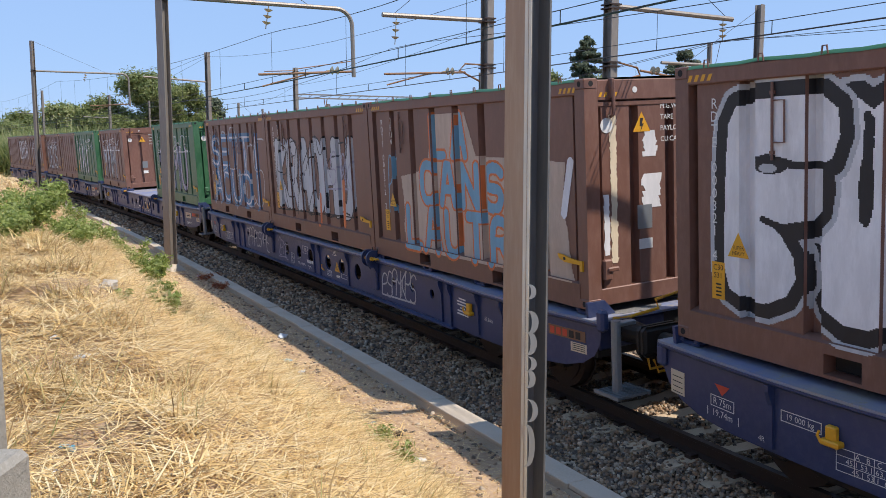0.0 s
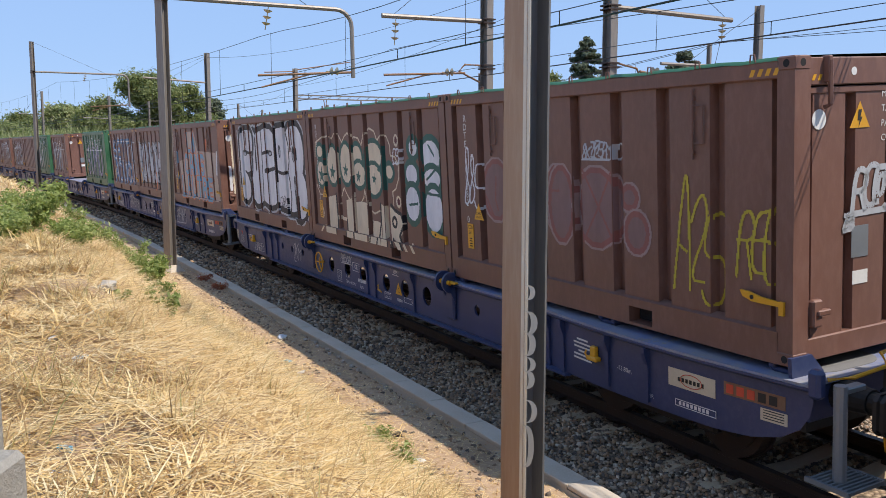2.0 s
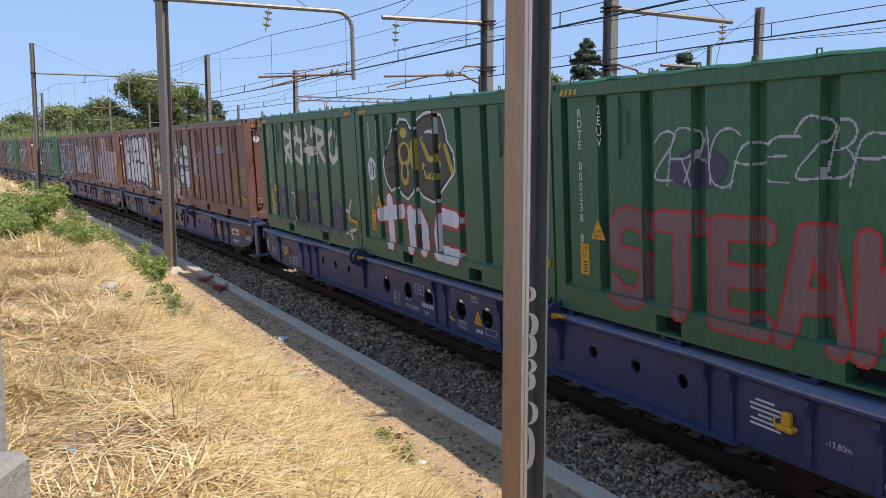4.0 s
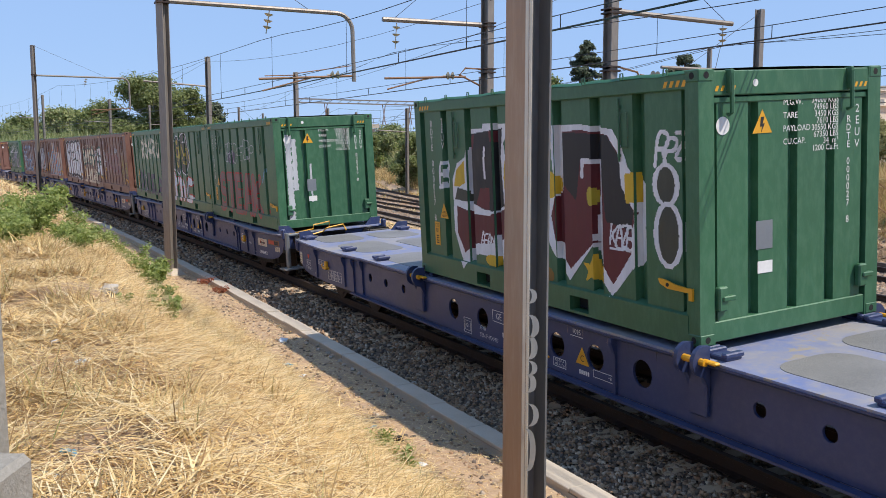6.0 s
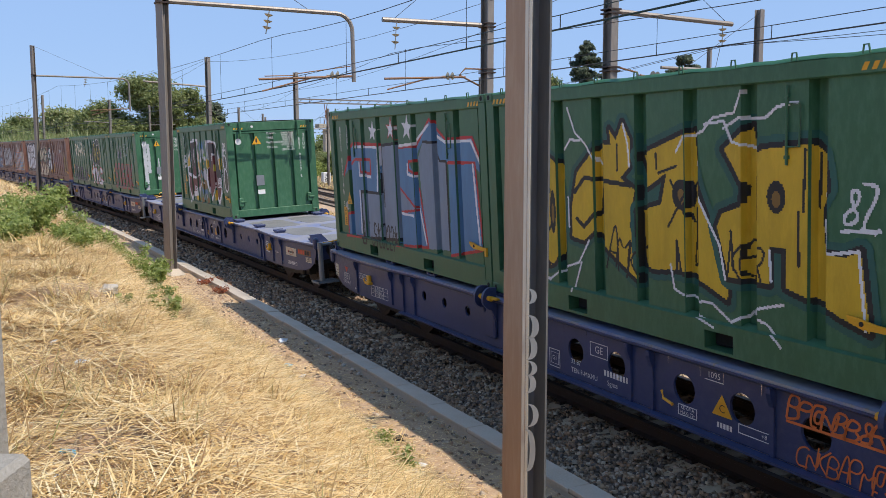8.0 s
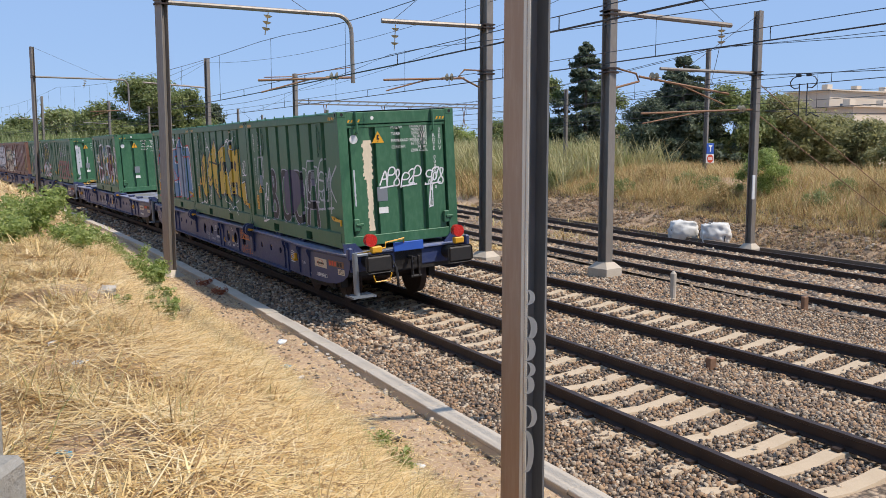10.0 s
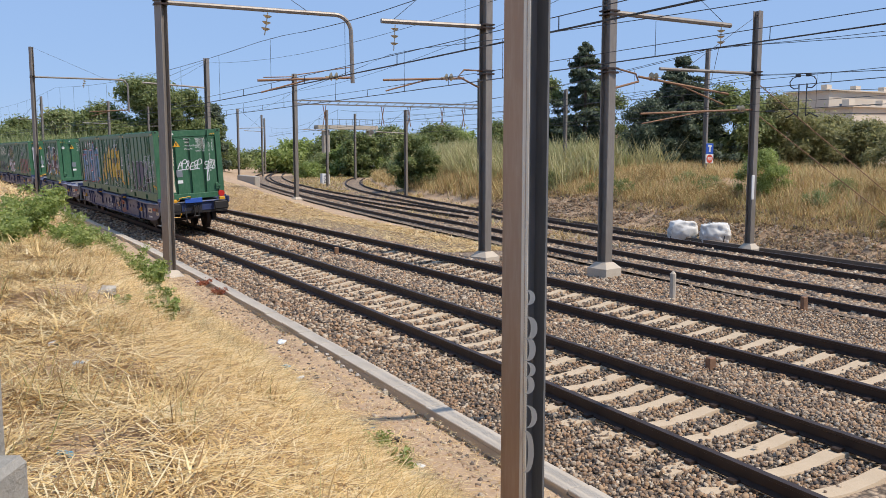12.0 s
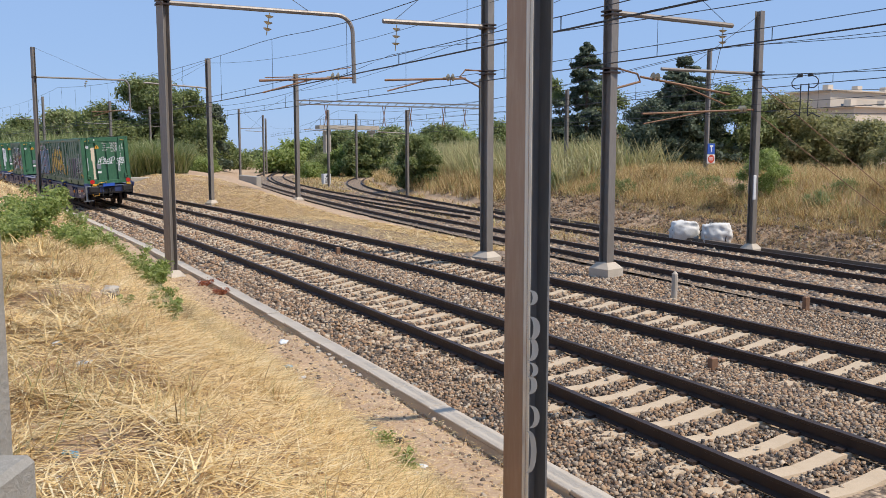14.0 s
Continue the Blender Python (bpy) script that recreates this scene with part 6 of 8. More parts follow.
for i in range(26):                               # woods that close the horizon
    a = radians(-4 + i * 2.6)
    d = 165 + 25 * math.sin(i * 2.1)
    tree(d * math.sin(a), d * math.cos(a), (3.4 if 3 < i < 10 else 5.4) + 1.3 * math.sin(i * 1.7), 13, 3200, 200 + i, "crown" if i % 4 else "leaf", "distant broad tree on the horizon", 0.02, 0.5)


def reeds(x0, x1, y0, y1, n, tall, wide, label):
    x, y = RNG.uniform(x0, x1, n), RNG.uniform(y0, y1, n)
    v, f = blades(np.stack([x, y, heights(x, y)], -1), RNG.uniform(0, 6.28, n), tall * RNG.uniform(0.5, 1.15, n), np.full(n, wide), RNG.uniform(0.75, 1.0, n), RNG.uniform(0, 0.5, n))
    many("reeds", v, f, M["reed"], label, "reeds")


reeds(8.6, 14.5, 84, 90, 6000, 3.4, 0.10, "dense green reeds behind the stone wall")
def bank_reeds(y0, y1, e0, e1, n, tall, wide, material, label):
    y = RNG.uniform(y0, y1, n)
    x = RNG.uniform(e0, e1, n) + toe(y)
    tuft = np.array([noise.noise((a * 0.5, b * 0.5, 4.0)) for a, b in zip(x, y)])
    keep = RNG.random(n) < 0.62 + tuft
    x, y, tuft = x[keep], y[keep], tuft[keep]
    k = len(x)
    v, f = blades(np.stack([x, y, heights(x, y)], -1), RNG.uniform(0, 6.28, k), tall * (1 + 0.5 * tuft) * RNG.uniform(0.5, 1.15, k), np.full(k, wide), RNG.uniform(0.8, 1.0, k), RNG.uniform(0, 0.4, k))
    many("reeds", v, f, M[material], label, "reeds")


bank_reeds(42, 90, 3.6, 12, 24000, 2.3, 0.06, "palereed", "tall pale yellow-green reeds crowning the far bank")
bank_reeds(46, 88, 1.2, 4.5, 9000, 1.2, 0.05, "drygrass", "dry undergrowth on the slope of the far bank")
reeds(34, 38.5, 50, 55, 3500, 2.2, 0.06, "pale green reeds below the conifer")
reeds(-3, 8, 100, 116, 5000, 5.5, 0.16, "tall pale reeds along the distant line")


def weed(x, y, tall, wide, n, seed, label="leafy green weed on the dry bank", leaf="leaf"):
    r = np.random.default_rng(seed)
    z0 = ground_z(x, y)
    root = thing("weed", label, "plant", "weeds on the bank")
    bm = bmesh.new()
    cs = []
    for i in range(9):
        a = r.uniform(0, 6.28)
        tip = Vector((x + math.cos(a) * wide * 0.4, y + math.sin(a) * wide * 0.4, z0 + tall * r.uniform(0.5, 1.0)))
        rod(bm, (x + r.uniform(-.05, .05), y + r.uniform(-.05, .05), z0 - 0.02), tip, 0.007, 5, 0.003)
        for k in (0.4, 0.7, 1.0):
            cs.append(Vector((x, y, z0)).lerp(tip, k))
    part("stem", bm, M[leaf], root)
    v, f = leaf_cloud(np.array(cs), np.full(len(cs), wide * 0.15), n, 0.022 + tall * 0.014)
    crown_part(root, v, f, M[leaf], "small pointed green leaves" if leaf == "leaf" else "small withered red leaves")


for i, (x, y, tall, wide, n) in enumerate(((0.02, 11.2, 0.50, 0.75, 2600), (0.22, 12.4, 0.50, 0.7, 2200), (-0.25, 10.0, 0.42, 0.7, 1800), (0.52, 10.9, 0.36, 0.6, 2000), (0.66, 11.6, 0.30, 0.5, 1300), (1.02, 17.0, 0.46, 0.55, 1300), (1.22, 16.2, 0.32, 0.5, 900), (1.42, 15.9, 0.36, 0.5, 1000), (1.82, 16.2, 0.44, 0.6, 1200),
                                           (1.62, 13.4, 0.34, 0.45, 900), (1.50, 11.9, 0.34, 0.42, 900), (1.40, 10.7, 0.40, 0.40, 1100), (1.28, 9.3, 0.22, 0.30, 500), (1.08, 7.5, 0.24, 0.26, 600), (2.55, 7.6, 0.14, 0.28, 260), (2.9, 7.2, 0.12, 0.25, 220), (2.5, 6.5, 0.16, 0.3, 260), (2.35, 5.6, 0.2, 0.3, 260), (0.66, 6.5, 0.09, 0.10, 110), (0.3, 17.0, 0.25, 0.9, 1100))):
    weed(x, y, tall, wide * 1.1, int(n * 1.05), 100 + i)


for i, (x, y, wide) in enumerate(((3.95, 21.0, 0.45), (4.2, 20.3, 0.5), (4.0, 19.5, 0.4), (4.3, 21.8, 0.4))):
    weed(x, y, 0.12, wide, 300, 150 + i, "withered red weed beside the cable trough", "redleaf")


# ------------------------------------------------------------ small things
def crumpled(name, x, y, size, material, label, category, seed, squash=0.5, dz=0.0):
    r = random.Random(seed)
    bm = bmesh.new()
    bmesh.ops.create_icosphere(bm, subdivisions=2, radius=1.0)
    for v in bm.verts:
        k = 0.75 + 0.5 * noise.noise(v.co * 2.2 + Vector((seed, 0, 0))) + r.uniform(-0.1, 0.1)
        v.co = Vector((v.co.x * size[0], v.co.y * size[1], v.co.z * size[2])) * k
    bmesh.ops.transform(bm, matrix=Matrix.Translation((x, y, ground_z(x, y) + size[2] * squash + dz)) @ Euler((0, 0, seed)).to_matrix().to_4x4(), verts=bm.verts)
    return tagged(part(name, bm, material), label, category)


M["film"] = flat("pale_plastic", (0.62, 0.66, 0.70), 0.3)
M["cyan"] = flat("blue_plastic", (0.10, 0.34, 0.48), 0.3)
M["rock"] = worn("grey_rock", (0.38, 0.35, 0.30), (0.26, 0.24, 0.2), (0.5, 0.47, 0.42), 0.9, 0, 4, 40, 0.4)
crumpled("rock", 0.56, 6.59, (0.10, 0.08, 0.07), M["rock"], "pale grey rock lying on the straw", "rock", 1)
crumpled("rock", 3.55, 8.35, (0.10, 0.08, 0.05), M["black"], "dark burnt lump on the trodden path", "rock", 2)
crumpled("rock", 5.02, 11.2, (0.07, 0.06, 0.10), M["rock"], "upright pale stone beside the trough", "rock", 3)
crumpled("rock", 4.35, 10.6, (0.06, 0.05, 0.08), M["rock"], "small pale stone against the trough", "rock", 4)
for i, (x, y, s, mt, lb) in enumerate(((3.85, 13.9, 0.17, "film", "crumpled white plastic sheet on the path"), (3.3, 11.2, 0.10, "cyan", "crushed blue plastic bottle on the path"), (3.2, 10.6, 0.09, "film", "clear plastic scrap on the path"), (2.2, 8.8, 0.07, "film", "clear plastic scrap in the straw"), (0.12, 3.0, 0.06, "cyan", "crushed blue can in the straw"),
                                       (2.4, 6.2, 0.07, "cyan", "crushed blue and white can in the straw"), (2.95, 6.6, 0.08, "film", "clear plastic bottle in the straw"), (3.2, 6.5, 0.07, "film", "clear plastic wrapper in the straw"), (3.45, 8.9, 0.06, "cyan", "torn blue wrapper on the path"), (0.15, 4.6, 0.05, "film", "white scrap in the straw"), (0.4, 5.4, 0.06, "film", "clear plastic scrap in the straw"),
                                       (0.06, 2.81, 0.045, "film", "crushed clear bottle in the straw"), (0.24, 4.28, 0.06, "film", "clear plastic scrap in the straw"), (1.40, 5.35, 0.05, "film", "clear plastic cup in the straw"), (3.38, 12.0, 0.10, "cyan", "crushed blue plastic bottle on the path"),
                                       (3.42, 11.4, 0.09, "film", "clear plastic scrap on the path"), (3.50, 8.9, 0.06, "cyan", "torn blue wrapper on the path"), (3.46, 7.57, 0.09, "film", "clear plastic wrapper on the path"), (2.10, 5.2, 0.06, "cyan", "crushed blue and white can in the straw"), (-0.02, 3.37, 0.04, "film", "white scrap in the straw"), (4.95, 15.2, 0.10, "film", "plastic scrap on the ballast"), (5.0, 9.4, 0.08, "film", "plastic scrap on the ballast edge"), (3.9, 21.5, 0.12, "film", "white scrap beside the trough"))):
    crumpled("litter", x, y, (s, s * 0.55, s * 0.3), M[mt], lb, "litter", 20 + i, 0.6)
for i in range(9):
    y = 11.4 + i * 0.28
    crumpled("rock", 4.33 + bend(y) * 0.6 + 0.05 * math.sin(i * 3), y, (0.05, 0.045, 0.035), M["rock"], "small stone along the trough", "rock", 60 + i)


def big_bag(x, y, seed):
    root = thing("builder_bag", "white woven builder's bag full of rubble by the siding", "bag", "builder's bags")
    z0 = ground_z(x, y)
    bm = bmesh.new()
    bmesh.ops.create_cube(bm, size=1.0)
    bmesh.ops.subdivide_edges(bm, edges=bm.edges[:], cuts=12, use_grid_fill=True)
    for v in bm.verts:
        q = v.co * 2
        rr = q.normalized() * max(abs(q.x), abs(q.y), abs(q.z))
        p_ = q.lerp(rr, 0.62)
        w = noise.noise(v.co * 5 + Vector((seed, 0, 0))) * 0.11 + noise.noise(v.co * 11 + Vector((seed, 3, 0))) * 0.07 + noise.noise(Vector((v.co.x * 26, v.co.y * 26, v.co.z * 6))) * 0.03
        w += 0.014 * math.sin(v.co.x * 46 + 9 * v.co.z) - 0.22 * max(q.z, 0) * max(0, 0.7 - math.hypot(q.x, q.y))
        v.co = Vector((p_.x * 0.55 * (1 + w), p_.y * 0.55 * (1 + w), p_.z * 0.44 * (1 + w)))
    bmesh.ops.transform(bm, matrix=Matrix.Translation((x, y, z0 + 0.40)) @ Euler((0.05, 0.08, seed)).to_matrix().to_4x4(), verts=bm.verts)
    part("sack", bm, M["bag"], root, "", True)
    for k in range(3):
        bm = bmesh.new()
        a = seed + 2.1 * k
        pipe(bm, [(x + 0.56 * math.cos(a), y + 0.56 * math.sin(a), z0 + 0.1), (x + 0.58 * math.cos(a + 0.1), y + 0.58 * math.sin(a + 0.1), z0 + 0.5), (x + 0.3 * math.cos(a), y + 0.3 * math.sin(a), z0 + 0.76), (x + 0.25 * math.cos(a + 0.7), y + 0.25 * math.sin(a + 0.7), z0 + 0.78)], 0.02, 6)
        part("strap", bm, M["black"], root, "black lifting strap")


M["bag"] = worn("woven_plastic", (0.60, 0.59, 0.56), (0.42, 0.40, 0.36), (0.70, 0.69, 0.66), 0.7, 0, 2, 30, 0.5)
big_bag(22.75, 25.6, 1.0)
big_bag(23.05, 24.2, 2.4)


def stake(x, y, tall, material, label):
    bm = bmesh.new()
    z0 = ground_z(x, y)
    rod(bm, (x, y, z0 - 0.1), (x, y, z0 + tall), 0.07, 10)
    rod(bm, (x, y, z0 + tall), (x, y, z0 + tall + 0.06), 0.07, 10, 0.02)
    tagged(part("marker_post", bm, material), label, "post")


stake(13.45, 15.4, 0.62, M["concrete"], "short pale concrete marker post between the lines")
for x, y in ((9.25, 9.7), (9.2, 26.5), (14.9, 25.0), (14.95, 13.0)):
    bm = bmesh.new()
    box(bm, (x - 0.07, y - 0.05, -0.4), (x + 0.07, y + 0.05, 0.02), bevel=0.015)
    tagged(part("marker_block", bm, M["rust"]), "small rusty survey marker between the tracks", "marker")


# concrete fence post and block beside the camera
def fence_bits():
    a = radians(-CAM_YAW)
    m = Matrix.Translation((-0.094, 1.84, 0)) @ Euler((0, 0, a)).to_matrix().to_4x4()
    root = thing("fence_post", "weathered grey concrete fence post beside the bank", "fence post")
    bm = bmesh.new()
    box(bm, (-0.06, -0.05, 1.85), (0.05, 0.05, 3.05), m, bevel=0.012)
    part("post", bm, M["block"], root)
    bm = bmesh.new()
    box(bm, (-0.5, -0.16, 1.7), (0.095, 0.02, 2.535), Matrix.Translation((0.01, -0.1, 0)) @ m, bevel=0.012)
    tagged(part("wall_block", bm, M["block"]), "rough grey concrete block wall end", "wall", kind="structure")


M["block"] = worn("rough_concrete", (0.33, 0.31, 0.27), (0.2, 0.19, 0.16), (0.45, 0.43, 0.39), 0.95, 0, 6, 70, 0.9)
fence_bits()


# ------------------------------------------------------------ far things
def low_wall():
    bm = bmesh.new()
    box(bm, (8.6, 79.6, -0.4), (12.4, 80.1, 0.85), bevel=0.04)
    root = tagged(part("stone_wall", bm, M["rock"]), "low rubble retaining wall beside the far line", "wall")
    bm = bmesh.new()
    box(bm, (18.3, 73.5, -0.4), (18.75, 80.0, 0.95), bevel=0.04)
    tagged(part("stone_wall", bm, M["rock"]), "short stone wall at the side track", "wall")


low_wall()


def cabinet():
    root = thing("trackside_cabinet", "pale grey trackside cabinet covered with dark scribbles", "cabinet")
    bm = bmesh.new()
    z0 = ground_z(28.6, 85.7)
    box(bm, (28.2, 85.4, z0), (29.0, 86.1, z0 + 1.15), bevel=0.03)
    part("body", bm, M["white"], root)
    bm = bmesh.new()
    r = random.Random(3)
    for k in range(14):
        a, b = r.uniform(28.22, 28.8), r.uniform(0.2, 0.95)
        box(bm, (a, 85.39, z0 + b), (a + r.uniform(0.04, 0.16), 85.396, z0 + b + r.uniform(0.04, 0.15)))
    part("graffiti", bm, M["ink"], root, "dark scribbled paint")


cabinet()


def sign_on_pole():
    root = thing("track_sign", "blue and red-edged signs on a grey pole on the bank", "sign")
    bm = bmesh.new()
    x, y = 33.4, 35.7
    box(bm, (x - 0.25, y - 0.02, 2.95), (x + 0.25, y + 0.02, 3.5), bevel=0.01)
    part("blue_panel", bm, M["bluesign"], root, "blue sign panel with white mark")
    bm = bmesh.new()
    box(bm, (x - 0.04, y - 0.03, 3.05), (x + 0.04, y - 0.022, 3.32))
    box(bm, (x - 0.12, y - 0.03, 3.32), (x + 0.12, y - 0.022, 3.42))
    part("mark", bm, M["white"], root)
    bm = bmesh.new()
    box(bm, (x - 0.27, y - 0.02, 2.45), (x + 0.27, y + 0.02, 2.92), bevel=0.01)
    part("white_panel", bm, M["white"], root)
    bm = bmesh.new()
    rod(bm, (x, y - 0.03, 2.69), (x, y - 0.022, 2.69), 0.22, 18)
    part("red_disc", bm, M["redsign"], root, "red sign disc")
    bm = bmesh.new()
    for k in range(3):
        box(bm, (x - 0.14, y - 0.036, 2.62 + k * 0.06), (x + 0.14, y - 0.031, 2.65 + k * 0.06))
    part("bars", bm, M["white"], root)


sign_on_pole()
M["render"] = worn("cream_render", (0.60, 0.52, 0.42), (0.5, 0.43, 0.34), (0.68, 0.6, 0.5), 0.9, 0, 0.5, 8, 0.1)
M["roof"] = worn("terracotta_roof", (0.36, 0.17, 0.10), (0.25, 0.12, 0.07), (0.46, 0.26, 0.17), 0.9, 0, 1, 10, 0.3)
M["glass"] = flat("dark_window_glass", (0.05, 0.07, 0.10), 0.1)


def house(x0, x1, y0, y1, z0, z1, windows, label, roof="flat"):
    root = thing("house", label, "house")
    bm = bmesh.new()
    box(bm, (x0, y0, z0), (x1, y1, z1))
    part("wall", bm, M["render"], root)
    bm = bmesh.new()
    if roof == "flat":
        box(bm, (x0 - 0.3, y0 - 0.3, z1), (x1 + 0.3, y1 + 0.3, z1 + 0.12))
        for k in range(3):
            box(bm, (x0 + 2 + k * 4.2, y0 + 2, z1 + 0.1), (x0 + 2.7 + k * 4.2, y0 + 2.7, z1 + 0.8))
    else:
        prism(bm, [(x0 - 0.4, z1), (x1 + 0.4, z1), ((x0 + x1) / 2, z1 + 1.3)], y0 - 0.4, y1 + 0.4)
    part("roof", bm, M["render" if roof == "flat" else "roof"], root, "roof with chimneys")
    for x, z, w, h in windows:
        bm = bmesh.new()
        box(bm, (x, y0 - 0.03, z), (x + w, y0 + 0.02, z + h))
        win = part("window", bm, M["glass"], root, "dark window pane")
        bm = bmesh.new()
        box(bm, (x - 0.08, y0 - 0.08, z - 0.1), (x + w + 0.08, y0 - 0.01, z))
        part("sill", bm, M["white"], win)


house(71.0, 91.0, 60.0, 65.0, 2.0, 8.9, [(72.5 + k * 3.2, 6.3, 1.2, 1.4) for k in range(5)] + [(72.5 + k * 3.2, 3.6, 1.2, 1.4) for k in range(5)], "long cream apartment block above the trees")
house(62.0, 80.0, 50.0, 56.0, 2.0, 6.7, [], "pale low building with a blank wall")
house(47.0, 52.0, 63.0, 70.0, 2.0, 3.3, [(48.0, 2.2, 1.0, 1.0)], "small house with a grey pitched roof behind the bank", "gable")


def footbridge():
    root = thing("footbridge", "distant concrete bridge with railings over the line", "bridge")
    bm = bmesh.new()
    box(bm, (38.5, 118, 6.2), (47.5, 120, 6.75))
    part("deck", bm, M["concrete"], root)
    for s in range(9):
        bm = bmesh.new()
        box(bm, (38.6 + s, 118, 6.8), (38.66 + s, 118.06, 7.6))
        part("rail_post", bm, M["grey"], root)
    bm = bmesh.new()
    box(bm, (38.5, 118, 7.55), (47.6, 118.06, 7.62))
    part("handrail", bm, M["grey"], root)
    for x in (39.5, 46.2):
        bm = bmesh.new()
        box(bm, (x, 118.4, 0), (x + 0.8, 119.6, 6.1))
        part("pier", bm, M["concrete"], root)


footbridge()


# ------------------------------------------------------------ the train
def end_patches(root, patches, seed):
    """Ragged patches of old paint and tags on the rear door."""
    r = random.Random(seed)
    bm = bmesh.new()
    names = []
    for x0, x1, z0, z1, paint in patches:
        if paint not in names:
            names.append(paint)
        n = max(3, int((z1 - z0) / 0.06))
        for i in range(n):
            a, b = z0 + (z1 - z0) * i / n, z0 + (z1 - z0) * (i + 1) / n
            w = (x1 - x0) * 0.22
            vs = [bm.verts.new((x, -3.0045, z)) for x, z in ((x0 + w * r.random(), a), (x1 - w * r.random(), a), (x1 - w * r.random(), b), (x0 + w * r.random(), b))]
            bm.faces.new(vs).material_index = names.index(paint)
    return part("graffiti", bm, [P[k] for k in names], root, "ragged white paint on the end door")


def end_tag(root, seed, x0, x1, z0, z1, paint, width=0.022):
    bm = bmesh.new()
    for pts in scrawl(seed, x0, z0, x1 - x0, z1 - z0):
        for (a, b), (c, d) in zip(pts, pts[1:]):
            e = Vector((c - a, 0, d - b)).normalized() * width / 2
            bm.faces.new([bm.verts.new((p_, -3.008, q_)) for p_, q_ in ((a + e.z, b - e.x), (c + e.z, d - e.x), (c - e.z, d + e.x), (a - e.z, b + e.x))])
    return part("graffiti", bm, P[paint], root, "white spray tag on the end door")


def sill_tag(root, seed, y0, y1, z0, z1, paint, width=0.025):
    """A tag sprayed on a wagon's sill; y runs backwards from its front."""
    bm = bmesh.new()
    for pts in scrawl(seed, -y0, z0, y0 - y1, z1 - z0):
        for (a, b), (c, d) in zip(pts, pts[1:]):
            e = Vector((c - a, d - b, 0)).normalized() * width / 2
            bm.faces.new([bm.verts.new((-1.2775, -p_, q_)) for p_, q_ in ((a + e.y, b - e.x), (c + e.y, d - e.x), (c - e.y, d + e.x), (a - e.y, b + e.x))])
    part("graffiti", bm, P[paint], root, "spray tag on the sill")


LABEL = {"brown": "red-brown pressed steel bulk container on a blue wagon", "green": "dark green pressed steel bulk container on a blue wagon"}
MOVERS, WAGONS = [], []


def load(k, slot, paint, number, code="2EUV", tarp=True, label=""):
    c = container(paint, label or LABEL[paint], number, code, tarp)
    MOVERS.append((c, -9.15 - 19.74 * k, 6.1 - 6.1 * slot, 1.244))
    return c


first = wagon()
for k in range(-4, 4):
    w = first if k == -4 else copy_thing(first, Matrix())
    WAGONS.append(w)
    if k == 0:
        brake_wheel(w)
    MOVERS.append((w, -9.15 - 19.74 * k, 0.0, 0.0))


sill_tag(WAGONS[4], 1, 4.4, 3.95, 0.62, 1.0, "silver")
sill_tag(WAGONS[4], 2, 1.45, 0.95, 0.92, 1.08, "silver", 0.02)
sill_tag(WAGONS[3], 3, 5.3, 3.4, 0.6, 1.05, "silver", 0.03)
sill_tag(WAGONS[3], 4, -3.3, -4.6, 0.6, 1.05, "silver", 0.03)
sill_tag(WAGONS[3], 5, 2.6, 2.0, 0.6, 1.0, "lilac", 0.025)
sill_tag(WAGONS[7], 6, -1.9, -2.95, 0.86, 1.06, "orange", 0.024)
sill_tag(WAGONS[7], 7, -2.0, -2.9, 0.5, 0.72, "orange", 0.016)


def spray(c, *steps):
    s = Spray()
    for name, *args in steps:
        {"w": s.word, "b": s.bubble, "l": s.line, "a": s.area, "t": s.tag, "s": s.shape}[name](*args)
    s.put(c)


def star(h, v, r):
    return [(h + r * (1 if i % 2 == 0 else 0.4) * math.sin(math.pi * i / 5 + 0.12), v + r * (1 if i % 2 == 0 else 0.4) * math.cos(math.pi * i / 5 + 0.12)) for i in range(10)]


def oval(h, v, a, b, n=14):
    return [(h + a * math.cos(2 * math.pi * i / n), v + b * math.sin(2 * math.pi * i / n)) for i in range(n)]


# leading wagons, seen far off
for k, slots in ((-4, "bbb"), (-3, "bbg"), (-2, "b.g")):
    for i, q in enumerate(slots):
        if q == ".":
            continue
        c = load(k, i, "brown" if q == "b" else "green", "RDTE0002%d%d" % (k + 9, i * 3))
        word = {(-4, 1): ("EUIA", "white"), (-4, 2): ("IIIN", "silver"), (-3, 0): ("OEKS", "silver"), (-3, 2): ("IAI", "white"), (-2, 0): ("MNM", "silver"), (-2, 2): ("SUMU", "lilac")}.get((k, i))
        if word:
            spray(c, ("b", word[0], 0.7, 0.3 if k > -4 else 0.7, 0.75, 1.3, 0.16, word[1], "black", 0.05, 0.4), ("t", k * 7 + i, 0.5, 1.5, 4.5, 0.5, 0.03, "white"))
        if (k, i) == (-2, 0):
            end_tag(c, 5, 0.4, 1.0, 0.8, 1.7, "white", 0.05)

# wagon with the pale letters
c = load(-1, 0, "brown", "RDTE0003101")
spray(c, ("w", "SETTI", 0.5, 1.15, 0.72, 0.75, 0.22, "azure", 0.4), ("w", "AOUOI", 0.5, 0.2, 0.75, 0.75, 0.26, "azure", 0.35), ("w", "SETTI", 0.5, 1.15, 0.72, 0.75, 0.06, "white", 0.4),
      ("w", "AOUOI", 0.5, 0.2, 0.75, 0.75, 0.05, "white", 0.35), ("t", 3, 0.3, 0.1, 5.2, 2.0, 0.035, "silver"), ("t", 31, 2.6, 1.5, 1.0, 0.5, 0.04, "purple"))
c = load(-1, 1, "brown", "RDTE0003117")
